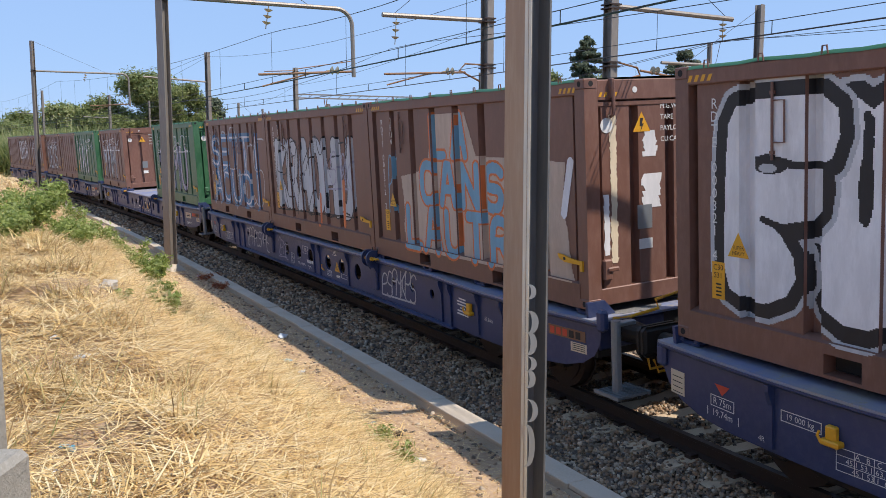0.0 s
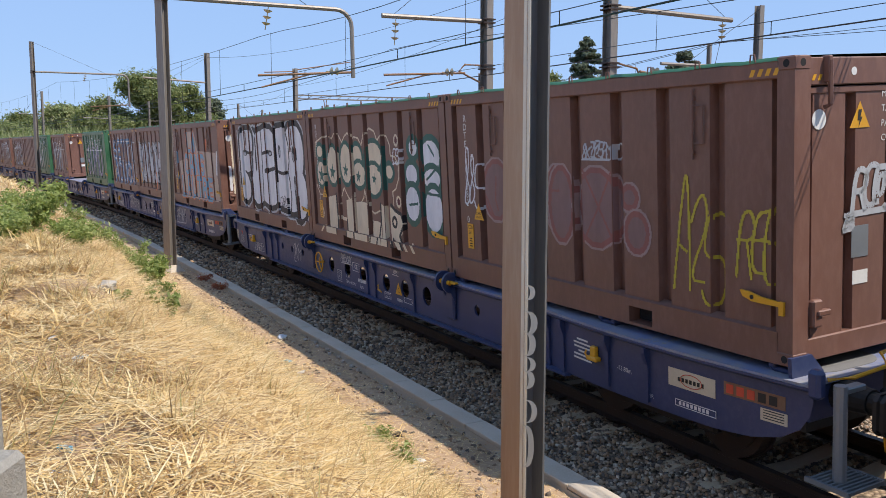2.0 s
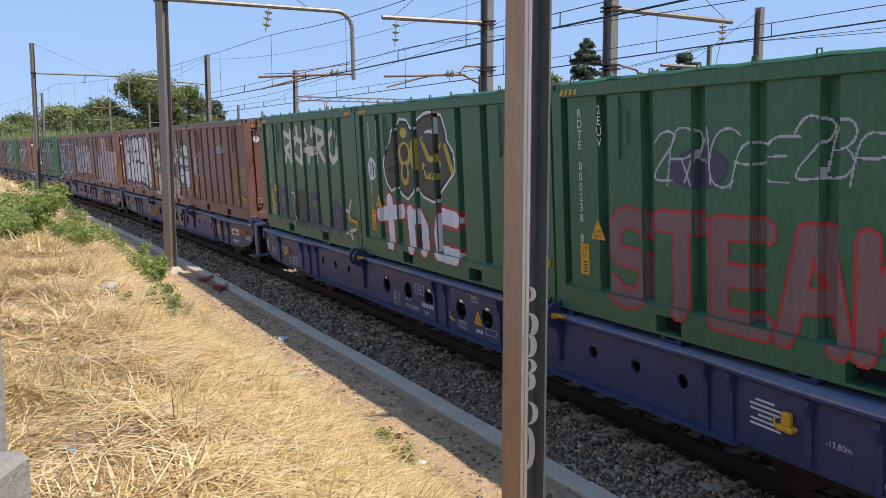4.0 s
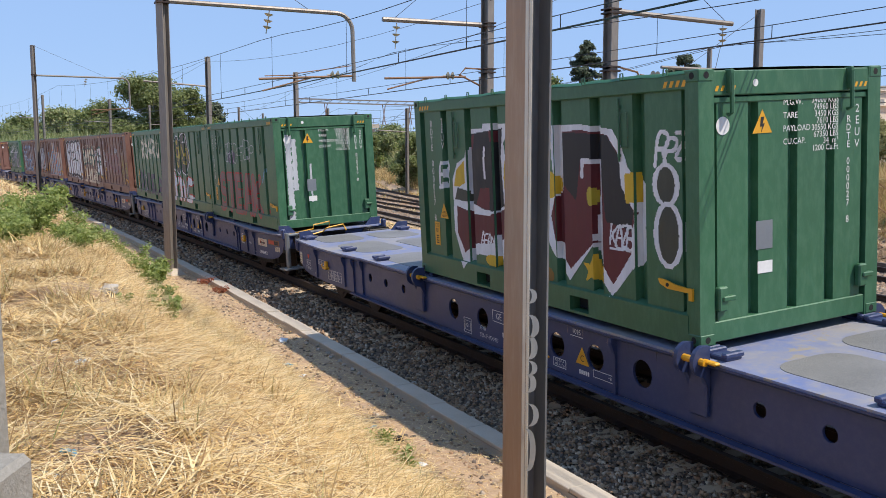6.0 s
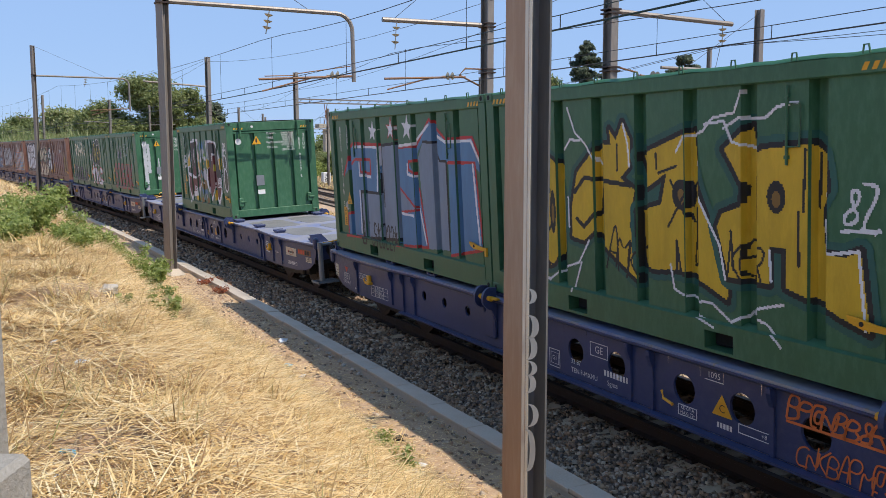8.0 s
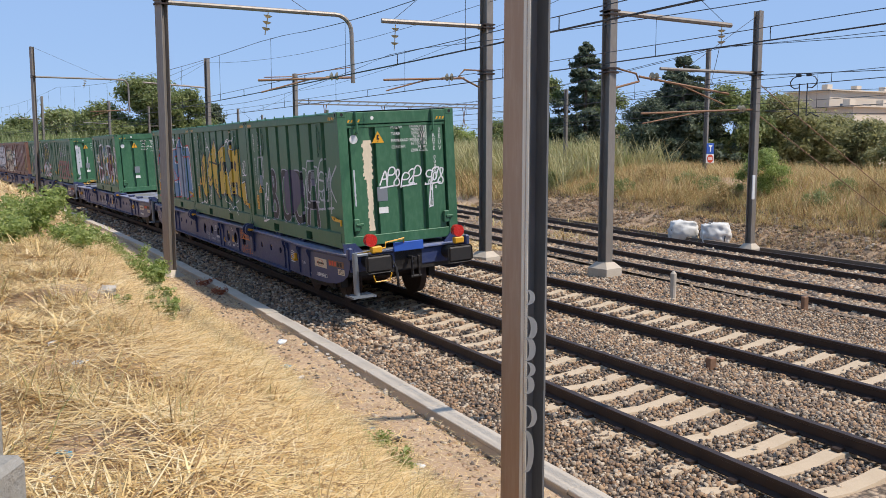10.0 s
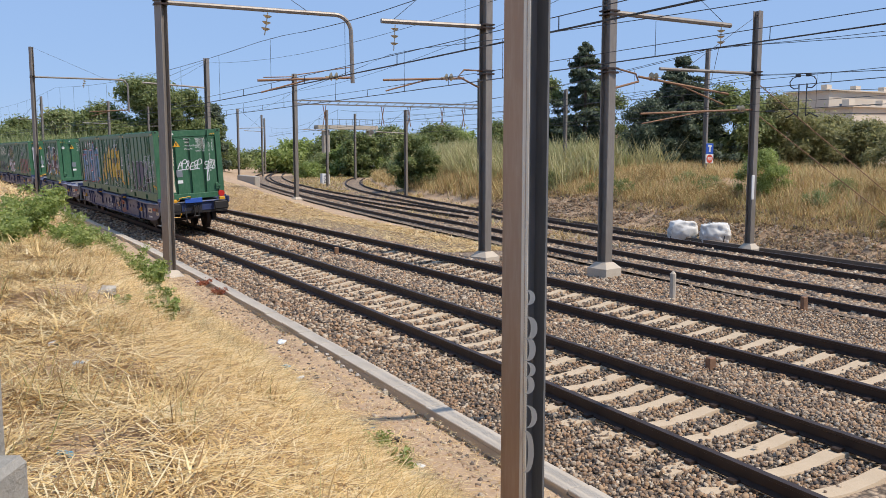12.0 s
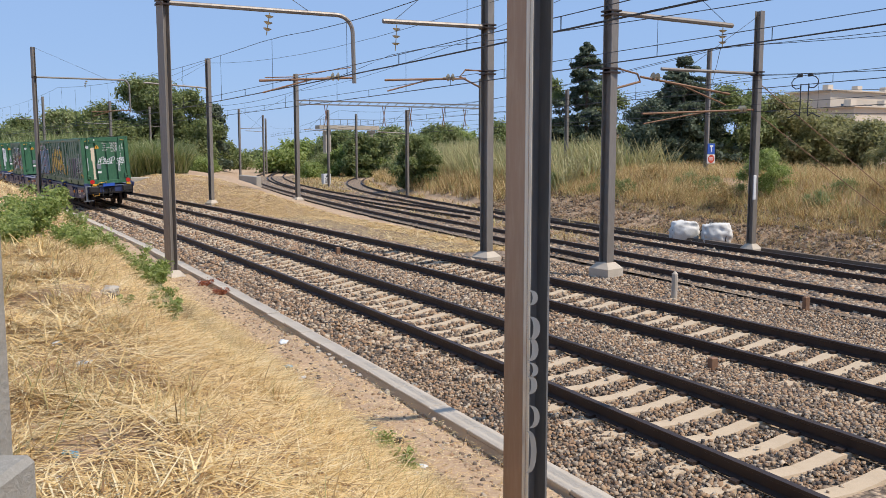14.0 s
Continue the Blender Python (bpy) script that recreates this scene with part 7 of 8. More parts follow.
spray(c, ("b", "KRAOHU", 0.55, 0.45, 0.55, 1.25, 0.30, "silver", "black", 0.03, 0.38), ("t", 9, 0.4, 0.4, 4.6, 1.5, 0.03, "black"), ("t", 19, 3.6, 0.9, 1.2, 0.6, 0.035, "lilac"), ("l", [(4.5, 0.2), (4.55, 1.0)], 0.12, "orange"), ("l", [(3.2, 0.1), (3.25, 0.7)], 0.1, "orange"))
c = load(-1, 2, "brown", "RDTE0003122")
spray(c, ("a", [(1.1, 0.05), (1.0, 1.2), (2.0, 1.35), (2.1, 2.15), (3.2, 2.15), (3.4, 1.55), (5.5, 1.5), (5.6, 0.1)], "sand", 0.15),
      ("b", "LA", 2.15, 1.55, 0.36, 0.55, 0.13, "sky", "orange", 0.035, 0.75), ("b", "CANS", 1.75, 0.85, 0.40, 0.55, 0.14, "sky", "orange", 0.035, 0.6),
      ("b", "LAUTRE", 1.2, 0.12, 0.42, 0.58, 0.14, "sky", "orange", 0.035, 0.55), ("t", 4, 0.5, 0.7, 0.35, 1.1, 0.03, "sky"), ("l", [(4.4, 1.6), (4.5, 1.8)], 0.2, "orange"), ("l", [(5.45, 0.9), (5.6, 1.5)], 0.12, "white"))
end_patches(c, [(-0.9, -0.78, 0.5, 2.2, "cream"), (-0.42, -0.18, 1.7, 2.0, "white"), (-0.44, -0.12, 1.1, 1.5, "white"), (0.1, 0.22, 0.4, 2.2, "cream"), (0.25, 0.45, 0.5, 1.6, "cream"), (-1.0, -0.9, 0.6, 1.3, "white")], 2)

# brown wagon
c = load(0, 0, "brown", "RDTE0003214", "")
spray(c,
      ("s", [(1.71, 2.02), (1.88, 2.05), (2.01, 1.96), (2.11, 2.03), (2.47, 2.05), (2.79, 2.11), (3.29, 2.08), (3.54, 1.96), (3.75, 2.09), (4.23, 2.11), (4.46, 1.98), (4.63, 2.1), (4.95, 2.13), (5.27, 2.1), (5.47, 1.96), (5.57, 1.74), (5.59, 1.51), (5.55, 1.31), (5.45, 1.12), (5.6, 0.96), (5.65, 0.75), (5.65, 0.53), (5.59, 0.34), (5.44, 0.2), (5.25, 0.13), (5.06, 0.16), (4.9, 0.29), (4.71, 0.25), (4.53, 0.25), (4.27, 0.3), (3.7, 0.34), (3.49, 0.41), (3.32, 0.33), (2.89, 0.28), (2.44, 0.39), (2.04, 0.3), (2.0, 0.27), (1.78, 0.27), (1.57, 0.38), (1.47, 0.61), (1.45, 1.0), (1.56, 1.17), (1.56, 1.49), (1.71, 1.67)], "white", "black", "silver", 0.13, 0.05),
      ("s", [(0.53, 1.88), (0.62, 2.03), (0.87, 2.09), (1.34, 2.1), (1.55, 2.09), (1.7, 1.98), (1.72, 1.78), (1.65, 1.59), (1.52, 1.53), (1.56, 1.36), (1.53, 1.18), (1.42, 1.07), (1.25, 1.03), (0.96, 1.06), (1.14, 0.93), (1.27, 0.76), (1.3, 0.58), (1.2, 0.42), (0.99, 0.32), (0.73, 0.31), (0.54, 0.39), (0.48, 0.56), (0.48, 1.05), (0.5, 1.58)], "white", "black", "silver", 0.13, 0.05),
      ("l", [(0.85, 1.56), (0.98, 1.59), (1.27, 1.53), (1.56, 1.53)], 0.07, "black"),
      ("a", oval(1.01, 1.53, 0.2, 0.08), "black"),
      ("a", oval(0.99, 1.5, 0.1, 0.04), "silver"),
      ("l", [(0.93, 1.06), (1.14, 1.0), (1.41, 1.05), (1.54, 1.17)], 0.06, "black"),
      ("l", [(1.96, 1.92), (1.99, 1.7)], 0.07, "black"),
      ("a", oval(1.96, 1.36, 0.07, 0.29), "black"),
      ("a", oval(1.96, 1.34, 0.03, 0.2), "silver"),
      ("l", [(2.52, 2.03), (2.51, 1.55), (2.47, 1.06), (2.4, 0.39)], 0.06, "black"),
      ("l", [(2.54, 1.52), (2.94, 1.57), (3.23, 1.56)], 0.08, "black"),
      ("l", [(2.68, 1.11), (3.01, 1.13), (3.51, 1.19)], 0.09, "black"),
      ("l", [(3.53, 1.95), (3.51, 1.22), (3.49, 0.41)], 0.06, "black"),
      ("l", [(4.47, 1.97), (4.6, 1.71), (4.59, 1.36), (4.47, 1.13), (4.56, 0.91), (4.59, 0.55), (4.5, 0.26)], 0.06, "black"),
      ("l", [(3.76, 1.11), (4.08, 1.08), (4.47, 1.13)], 0.08, "black"),
      ("l", [(4.9, 1.01), (4.9, 0.73), (4.95, 0.21)], 0.09, "black"),
      ("l", [(1.98, 1.88), (1.94, 1.14)], 0.09, "black"),
      ("a", oval(3.93, 1.58, 0.08, 0.15), "black"),
      ("a", oval(4.9, 1.52, 0.09, 0.17), "black"),
      ("a", oval(4.9, 0.85, 0.04, 0.13), "black"),
      ("a", oval(2.84, 1.12, 0.16, 0.07), "black"),
      ("a", oval(3.19, 1.53, 0.16, 0.07), "black"),
      ("a", oval(3.93, 1.57, 0.03, 0.08), "silver"),
      ("a", oval(4.89, 1.46, 0.04, 0.09), "silver"),
      ("a", oval(4.9, 0.81, 0.03, 0.08), "silver"),
      ("a", oval(3.19, 1.52, 0.1, 0.03), "silver"),
      ("t", 12, 3.74, 0.32, 0.52, 0.22, 0.022, "black"),
      ("w", "OBSEK", 4.26, -0.37, 0.13, 0.26, 0.03, "silver", 0.3))
c = load(0, 1, "brown", "RDTE0003263", "")
spray(c,
      ("l", [(0.22, 1.49), (0.29, 1.77), (0.67, 1.87), (1.02, 1.89), (1.22, 1.84), (1.35, 1.93), (1.58, 1.91), (1.74, 1.76), (1.88, 1.87), (2.05, 1.94), (2.2, 1.8), (2.35, 1.86), (2.54, 1.84), (2.68, 1.71), (2.81, 1.92), (3.07, 2.0), (3.28, 1.95), (3.39, 1.79), (3.54, 1.88), (3.78, 1.86), (3.9, 1.71), (3.91, 1.54), (4.09, 1.52), (4.2, 1.38), (4.18, 1.16), (4.06, 1.0), (3.93, 0.95), (3.94, 0.72)], 0.03, "cream"),
      ("l", [(0.22, 0.93), (0.38, 0.74), (0.61, 0.73)], 0.03, "cream"),
      ("l", [(1.39, 0.6), (1.59, 0.77), (1.72, 0.92), (1.92, 0.75), (2.06, 0.69), (2.16, 0.94)], 0.03, "cream"),
      ("l", [(2.5, 0.67), (2.66, 0.78), (2.72, 0.92), (2.84, 0.62), (3.12, 0.53), (3.39, 0.6)], 0.03, "cream"),
      ("s", oval(0.5, 1.59, 0.16, 0.11), "cream", "teal", None, 0.08, 0.03),
      ("s", oval(0.52, 1.16, 0.21, 0.23), "cream", "teal", None, 0.08, 0.03),
      ("s", oval(1.19, 1.33, 0.28, 0.35), "cream", "teal", None, 0.08, 0.03),
      ("s", oval(1.89, 1.37, 0.27, 0.36), "cream", "teal", None, 0.08, 0.03),
      ("s", oval(2.44, 1.47, 0.23, 0.24), "cream", "teal", None, 0.08, 0.03),
      ("s", oval(2.5, 1.19, 0.29, 0.21), "cream", "teal", None, 0.08, 0.03),
      ("s", oval(3.18, 1.52, 0.35, 0.24), "cream", "teal", None, 0.08, 0.03),
      ("s", oval(3.15, 1.12, 0.33, 0.26), "cream", "teal", None, 0.08, 0.03),
      ("s", oval(3.62, 1.2, 0.08, 0.22), "cream", "teal", None, 0.08, 0.03),
      ("s", oval(3.83, 1.27, 0.14, 0.11), "cream", "teal", None, 0.08, 0.03),
      ("a", oval(2.73, 1.39, 0.09, 0.07), "teal"),
      ("a", oval(3.42, 1.3, 0.08, 0.04), "teal"),
      ("a", star(1.16, 1.2, 0.17), "teal"),
      ("a", star(1.86, 1.25, 0.15), "teal"),
      ("a", star(2.47, 1.15, 0.13), "teal"),
      ("a", star(2.96, 1.37, 0.12), "teal"),
      ("a", star(3.18, 1.13, 0.11), "teal"),
      ("a", star(0.54, 1.12, 0.19), "teal"),
      ("l", [(0.13, -0.24), (0.59, 0.12)], 0.05, "cream"),
      ("l", [(0.33, -0.29), (0.58, -0.06)], 0.05, "cream"),
      ("a", [(0.75, 0.69), (0.72, -0.0), (1.28, -0.1), (1.29, 0.77)], "cream", 0.03),
      ("a", [(1.81, 0.69), (1.79, -0.01), (2.15, -0.09), (2.13, 0.75)], "cream", 0.03),
      ("a", [(2.21, 0.69), (2.2, -0.25), (2.8, -0.27), (2.81, 0.7)], "cream", 0.03),
      ("a", [(2.95, 0.41), (3.38, 0.39), (3.4, -0.28), (2.8, -0.28)], "cream", 0.03),
      ("a", [(3.41, 0.71), (3.66, 0.66), (3.67, -0.28), (3.41, -0.29)], "cream", 0.03),
      ("a", [(3.77, 0.69), (3.98, 0.64), (4.2, 0.58), (4.28, 0.42), (4.21, 0.26), (4.1, 0.2), (4.29, -0.01), (4.3, -0.14), (4.17, -0.06), (3.89, 0.16), (3.8, -0.08)], "cream", 0.03),
      ("a", [(0.78, -0.06), (1.28, -0.04), (1.27, -0.29), (0.77, -0.29)], "cream", 0.03),
      ("l", [(1.3, 0.34), (1.8, 0.33)], 0.07, "cream"),
      ("l", [(1.28, 0.79), (1.3, 0.38), (1.28, -0.29)], 0.05, "black"),
      ("l", [(1.79, 0.32), (1.79, -0.01), (2.17, -0.14), (2.2, 0.68)], 0.05, "black"),
      ("l", [(2.83, -0.33), (3.01, 0.38)], 0.05, "black"),
      ("l", [(3.39, 0.71), (3.38, 0.39), (3.11, -0.26)], 0.05, "black"),
      ("l", [(3.66, 0.66), (3.67, -0.28)], 0.04, "black"),
      ("l", [(3.83, 0.72), (3.98, 0.64), (4.2, 0.59), (4.29, 0.43), (4.11, 0.22), (4.36, -0.13)], 0.06, "black"),
      ("l", [(3.8, -0.08), (3.85, 0.15), (3.92, -0.02)], 0.05, "black"),
      ("a", oval(3.94, 0.44, 0.11, 0.11), "black"),
      ("a", oval(3.94, 0.44, 0.05, 0.05), "cream"),
      ("a", oval(0.46, 0.38, 0.09, 0.12), "cream"),
      ("a", oval(0.46, 0.38, 0.05, 0.07), "pinkgrey"),
      ("a", oval(4.14, 0.79, 0.1, 0.1), "cream"),
      ("a", oval(4.14, 0.79, 0.05, 0.06), "wine"),
      ("a", oval(4.15, 1.79, 0.09, 0.1), "cream"),
      ("a", oval(4.15, 1.79, 0.05, 0.06), "wine"),
      ("w", "23", 0.8, -0.29, 0.15, 0.22, 0.03, "black", 0.3),
      ("t", 14, 3.99, 1.43, 0.31, 0.25, 0.028, "white"),
      ("s", oval(4.77, 1.67, 0.14, 0.12), "white", "teal", None, 0.1, 0.03),
      ("s", oval(4.68, 1.25, 0.2, 0.16), "white", "teal", None, 0.1, 0.03),
      ("s", oval(4.67, 0.79, 0.24, 0.27), "white", "teal", None, 0.1, 0.03),
      ("s", oval(5.35, 1.53, 0.31, 0.25), "white", "teal", None, 0.1, 0.03),
      ("s", oval(5.38, 1.2, 0.27, 0.15), "white", "teal", None, 0.1, 0.03),
      ("s", oval(5.4, 0.73, 0.29, 0.33), "white", "teal", None, 0.1, 0.03),
      ("l", [(5.31, 1.71), (5.47, 1.56)], 0.04, "teal"),
      ("l", [(5.21, 1.19), (5.54, 1.36)], 0.04, "teal"),
      ("l", [(4.56, 0.77), (4.84, 0.8)], 0.04, "teal"),
      ("l", [(5.2, 0.98), (5.61, 0.96)], 0.04, "teal"),
      ("l", [(5.05, 1.55), (5.04, 1.29)], 0.04, "teal"),
      ("l", [(4.09, 0.05), (4.45, -0.31)], 0.07, "cream"),
      ("l", [(4.34, 0.09), (4.7, -0.26)], 0.07, "cream"),
      ("l", [(4.59, 0.12), (4.93, -0.22)], 0.07, "cream"))
c = load(0, 2, "brown", "RDTE0002820", "")
spray(c,
      ("s", oval(1.14, 1.12, 0.3, 0.35), "pink", "brick", 'pinkgrey', 0.06, 0.03),
      ("s", oval(1.88, 1.16, 0.26, 0.32), "pink", "brick", 'pinkgrey', 0.06, 0.03),
      ("s", oval(2.5, 1.07, 0.17, 0.35), "pink", "brick", 'pinkgrey', 0.06, 0.03),
      ("s", oval(2.59, 1.02, 0.2, 0.4), "pink", "brick", 'pinkgrey', 0.06, 0.03),
      ("s", oval(3.25, 1.02, 0.37, 0.39), "pink", "brick", 'pinkgrey', 0.06, 0.03),
      ("s", oval(3.81, 1.16, 0.09, 0.08), "pink", "brick", 'pinkgrey', 0.06, 0.03),
      ("s", oval(3.92, 0.8, 0.14, 0.17), "pink", "brick", 'pinkgrey', 0.06, 0.03),
      ("l", [(1.14, 1.29), (1.11, 0.99), (1.17, 0.86)], 0.03, "brick"),
      ("l", [(0.82, 1.1), (1.06, 0.76)], 0.03, "brick"),
      ("l", [(1.79, 1.16), (1.97, 1.17)], 0.03, "brick"),
      ("l", [(2.41, 1.17), (2.55, 1.18)], 0.03, "brick"),
      ("l", [(3.0, 1.45), (3.29, 1.03), (3.01, 0.63)], 0.03, "brick"),
      ("l", [(3.51, 1.41), (3.29, 1.03), (3.53, 0.68)], 0.03, "brick"),
      ("t", 44, 3.01, 1.56, 0.57, 0.17, 0.022, "silver"),
      ("t", 40, 4.47, 0.29, 0.47, 1.1, 0.03, "gold"),
      ("t", 41, 5.27, 0.56, 0.4, 0.69, 0.03, "gold"),
      ("t", 42, 4.34, -0.37, 0.87, 0.25, 0.028, "gold"),
      ("t", 43, 2.24, -0.47, 1.42, 0.37, 0.035, "lilac"),
      ("t", 33, 0.26, 0.87, 0.38, 0.78, 0.028, "white"),
      ("t", 45, 2.2, -0.26, 0.38, 0.17, 0.03, "sky"))
end_tag(c, 8, -0.5, 0.55, 1.28, 1.62, "silver", 0.055)
end_tag(c, 18, -0.62, -0.5, 1.12, 1.25, "silver", 0.04)

# green wagon
c = load(1, 0, "green", "RDTE0002173")
spray(c,
      ("l", [(1.0, 0.84), (0.98, -0.24)], 0.17, "purple"),
      ("l", [(1.04, 0.71), (1.39, 0.72), (1.38, 0.32), (1.14, 0.26)], 0.17, "purple"),
      ("l", [(1.73, 0.83), (1.73, 0.14), (2.1, 0.16), (2.1, 0.43)], 0.17, "purple"),
      ("l", [(3.12, 0.69), (3.53, 0.69)], 0.17, "purple"),
      ("l", [(3.12, 0.66), (3.13, 0.11), (3.54, 0.14)], 0.17, "purple"),
      ("l", [(3.17, 0.39), (3.34, 0.39), (3.34, 0.24)], 0.17, "purple"),
      ("a", [(2.15, 0.8), (2.86, 0.82), (2.9, 0.0), (2.15, 0.04)], "dusk", 0.2),
      ("l", [(1.58, 2.03), (2.05, 1.9)], 0.12, "pale"),
      ("l", [(1.58, 2.03), (1.51, 1.62), (2.02, 1.78)], 0.12, "pale"),
      ("l", [(2.04, 2.05), (2.0, 1.39), (1.73, 1.62), (1.6, 1.4)], 0.12, "pale"),
      ("l", [(2.49, 2.11), (2.51, 1.86)], 0.12, "pale"),
      ("l", [(2.27, 1.9), (2.76, 1.83), (2.71, 1.37), (2.16, 1.57), (2.38, 1.87)], 0.12, "pale"),
      ("l", [(3.05, 2.06), (3.13, 1.93), (2.84, 1.64), (3.5, 1.67)], 0.12, "pale"),
      ("l", [(3.2, 1.71), (3.18, 1.41)], 0.12, "pale"),
      ("l", [(3.49, 2.09), (3.46, 1.95)], 0.12, "pale"),
      ("l", [(1.85, 0.7), (2.04, 0.71), (2.06, 0.6)], 0.03, "white"),
      ("l", [(2.01, 0.21), (2.08, 0.16), (2.08, -0.01)], 0.03, "white"),
      ("t", 52, 0.32, 0.14, 0.2, 0.26, 0.03, "silver"),
      ("l", [(3.71, 1.42), (3.74, 2.04), (4.1, 1.98), (4.13, 1.82), (3.81, 1.72), (4.12, 1.44)], 0.13, "pale"),
      ("l", [(4.66, 2.01), (4.44, 1.9), (4.41, 1.6), (4.62, 1.43), (4.83, 1.52), (4.86, 1.89), (4.66, 2.01)], 0.13, "pale"),
      ("l", [(3.31, 1.59), (3.48, 1.58)], 0.12, "pale"),
      ("l", [(3.74, 0.32), (3.71, -0.09)], 0.2, "purple"),
      ("l", [(4.27, 0.07), (4.59, 0.61), (4.92, 0.47), (4.9, 0.01)], 0.2, "purple"),
      ("l", [(4.53, 0.23), (4.91, 0.26)], 0.2, "purple"),
      ("l", [(5.12, 0.53), (5.3, 0.5)], 0.06, "cream"),
      ("l", [(5.43, 0.72), (5.3, 0.5), (5.33, 0.36)], 0.06, "cream"),
      ("l", [(5.22, 0.1), (5.59, 0.2)], 0.06, "cream"),
      ("l", [(5.52, 0.02), (5.39, 0.18)], 0.06, "cream"))
c = load(1, 1, "green", "RDTE0002223", "2ELV")
spray(c,
      ("s", [(1.01, 1.44), (1.11, 1.62), (1.31, 1.76), (1.37, 1.91), (1.56, 1.97), (1.7, 2.08), (1.9, 2.06), (2.01, 1.94), (2.23, 1.91), (2.34, 2.06), (2.58, 2.14), (2.85, 2.15), (3.07, 2.1), (3.18, 1.89), (3.2, 1.76), (3.39, 1.59), (3.4, 1.39), (3.05, 1.15), (2.76, 0.95), (2.44, 1.01), (2.15, 1.18), (2.01, 1.05), (1.84, 0.95), (1.66, 1.01), (1.48, 1.14), (1.23, 1.06), (1.1, 1.16), (1.03, 1.3)], "murk", "black", "white", 0.05, 0.04),
      ("a", oval(1.79, 1.59, 0.24, 0.2), "gold"),
      ("a", oval(1.79, 1.93, 0.13, 0.08), "gold"),
      ("a", oval(1.78, 1.28, 0.15, 0.19), "gold"),
      ("a", oval(1.29, 1.58, 0.17, 0.14), "murk"),
      ("a", oval(2.12, 1.59, 0.12, 0.25), "gold"),
      ("a", oval(2.7, 1.6, 0.34, 0.38), "murk"),
      ("a", oval(1.79, 1.61, 0.15, 0.14), "black"),
      ("a", oval(1.78, 1.31, 0.09, 0.13), "black"),
      ("a", oval(1.29, 1.33, 0.18, 0.07), "black"),
      ("l", [(2.43, 1.83), (2.63, 1.54), (2.73, 1.52)], 0.1, "gold"),
      ("l", [(2.82, 1.53), (3.03, 1.75)], 0.1, "gold"),
      ("l", [(2.46, 1.42), (2.54, 1.28), (2.82, 1.26), (3.0, 1.46)], 0.1, "gold"),
      ("l", [(3.2, 1.71), (3.39, 1.36)], 0.1, "gold"),
      ("l", [(2.41, 1.86), (2.75, 1.6), (3.06, 1.79)], 0.03, "black"),
      ("l", [(2.44, 1.32), (2.51, 1.4), (2.59, 1.27), (2.66, 1.39), (2.73, 1.25), (2.8, 1.37), (2.87, 1.26), (2.93, 1.4)], 0.03, "black"),
      ("l", [(1.16, 1.49), (1.45, 1.5)], 0.03, "black"),
      ("l", [(1.09, 1.32), (1.42, 1.34)], 0.03, "black"),
      ("l", [(2.58, 1.93), (2.72, 1.94), (2.82, 1.92), (2.84, 2.15)], 0.04, "white"),
      ("l", [(0.67, 0.56), (1.59, 0.67)], 0.33, "red"),
      ("l", [(1.11, 0.82), (1.15, 0.08)], 0.33, "red"),
      ("l", [(1.9, 0.67), (1.95, 0.12)], 0.33, "red"),
      ("l", [(1.98, 0.61), (2.24, 0.62), (2.4, 0.46), (2.42, 0.13)], 0.33, "red"),
      ("l", [(3.42, 0.66), (2.94, 0.7), (2.84, 0.41), (2.89, 0.13), (3.43, 0.12)], 0.33, "red"),
      ("l", [(0.67, 0.56), (1.59, 0.67)], 0.24, "white"),
      ("l", [(1.11, 0.82), (1.15, 0.08)], 0.24, "white"),
      ("l", [(1.9, 0.67), (1.95, 0.12)], 0.24, "white"),
      ("l", [(1.98, 0.61), (2.24, 0.62), (2.4, 0.46), (2.42, 0.13)], 0.24, "white"),
      ("l", [(3.42, 0.66), (2.94, 0.7), (2.84, 0.41), (2.89, 0.13), (3.43, 0.12)], 0.24, "white"),
      ("s", oval(0.42, 1.33, 0.13, 0.17), "silver", "white", None, 0.03, 0.03),
      ("a", oval(0.42, 1.33, 0.12, 0.15), "murk"),
      ("t", 53, 0.32, 1.19, 0.21, 0.27, 0.03, "white"))
c = load(1, 2, "green", "RDTE0002388")
spray(c, ("b", "STEAK", 0.9, 0.12, 0.55, 0.85, 0.19, "pink", "red", 0.03, 0.4), ("a", oval(2.2, 1.5, 0.4, 0.2), "purple", 0.3), ("t", 61, 1.5, 1.4, 2.6, 0.5, 0.02, "silver"), ("l", [(4.75, 0.9), (5.0, 1.25)], 0.05, "sky"), ("l", [(5.1, 0.2), (5.15, 0.22)], 0.1, "red"))
end_patches(c, [(-1.0, -0.82, 0.05, 2.2, "silver"), (-0.85, -0.7, 0.9, 2.1, "silver"), (-0.42, -0.36, 0.6, 1.5, "silver")], 7)

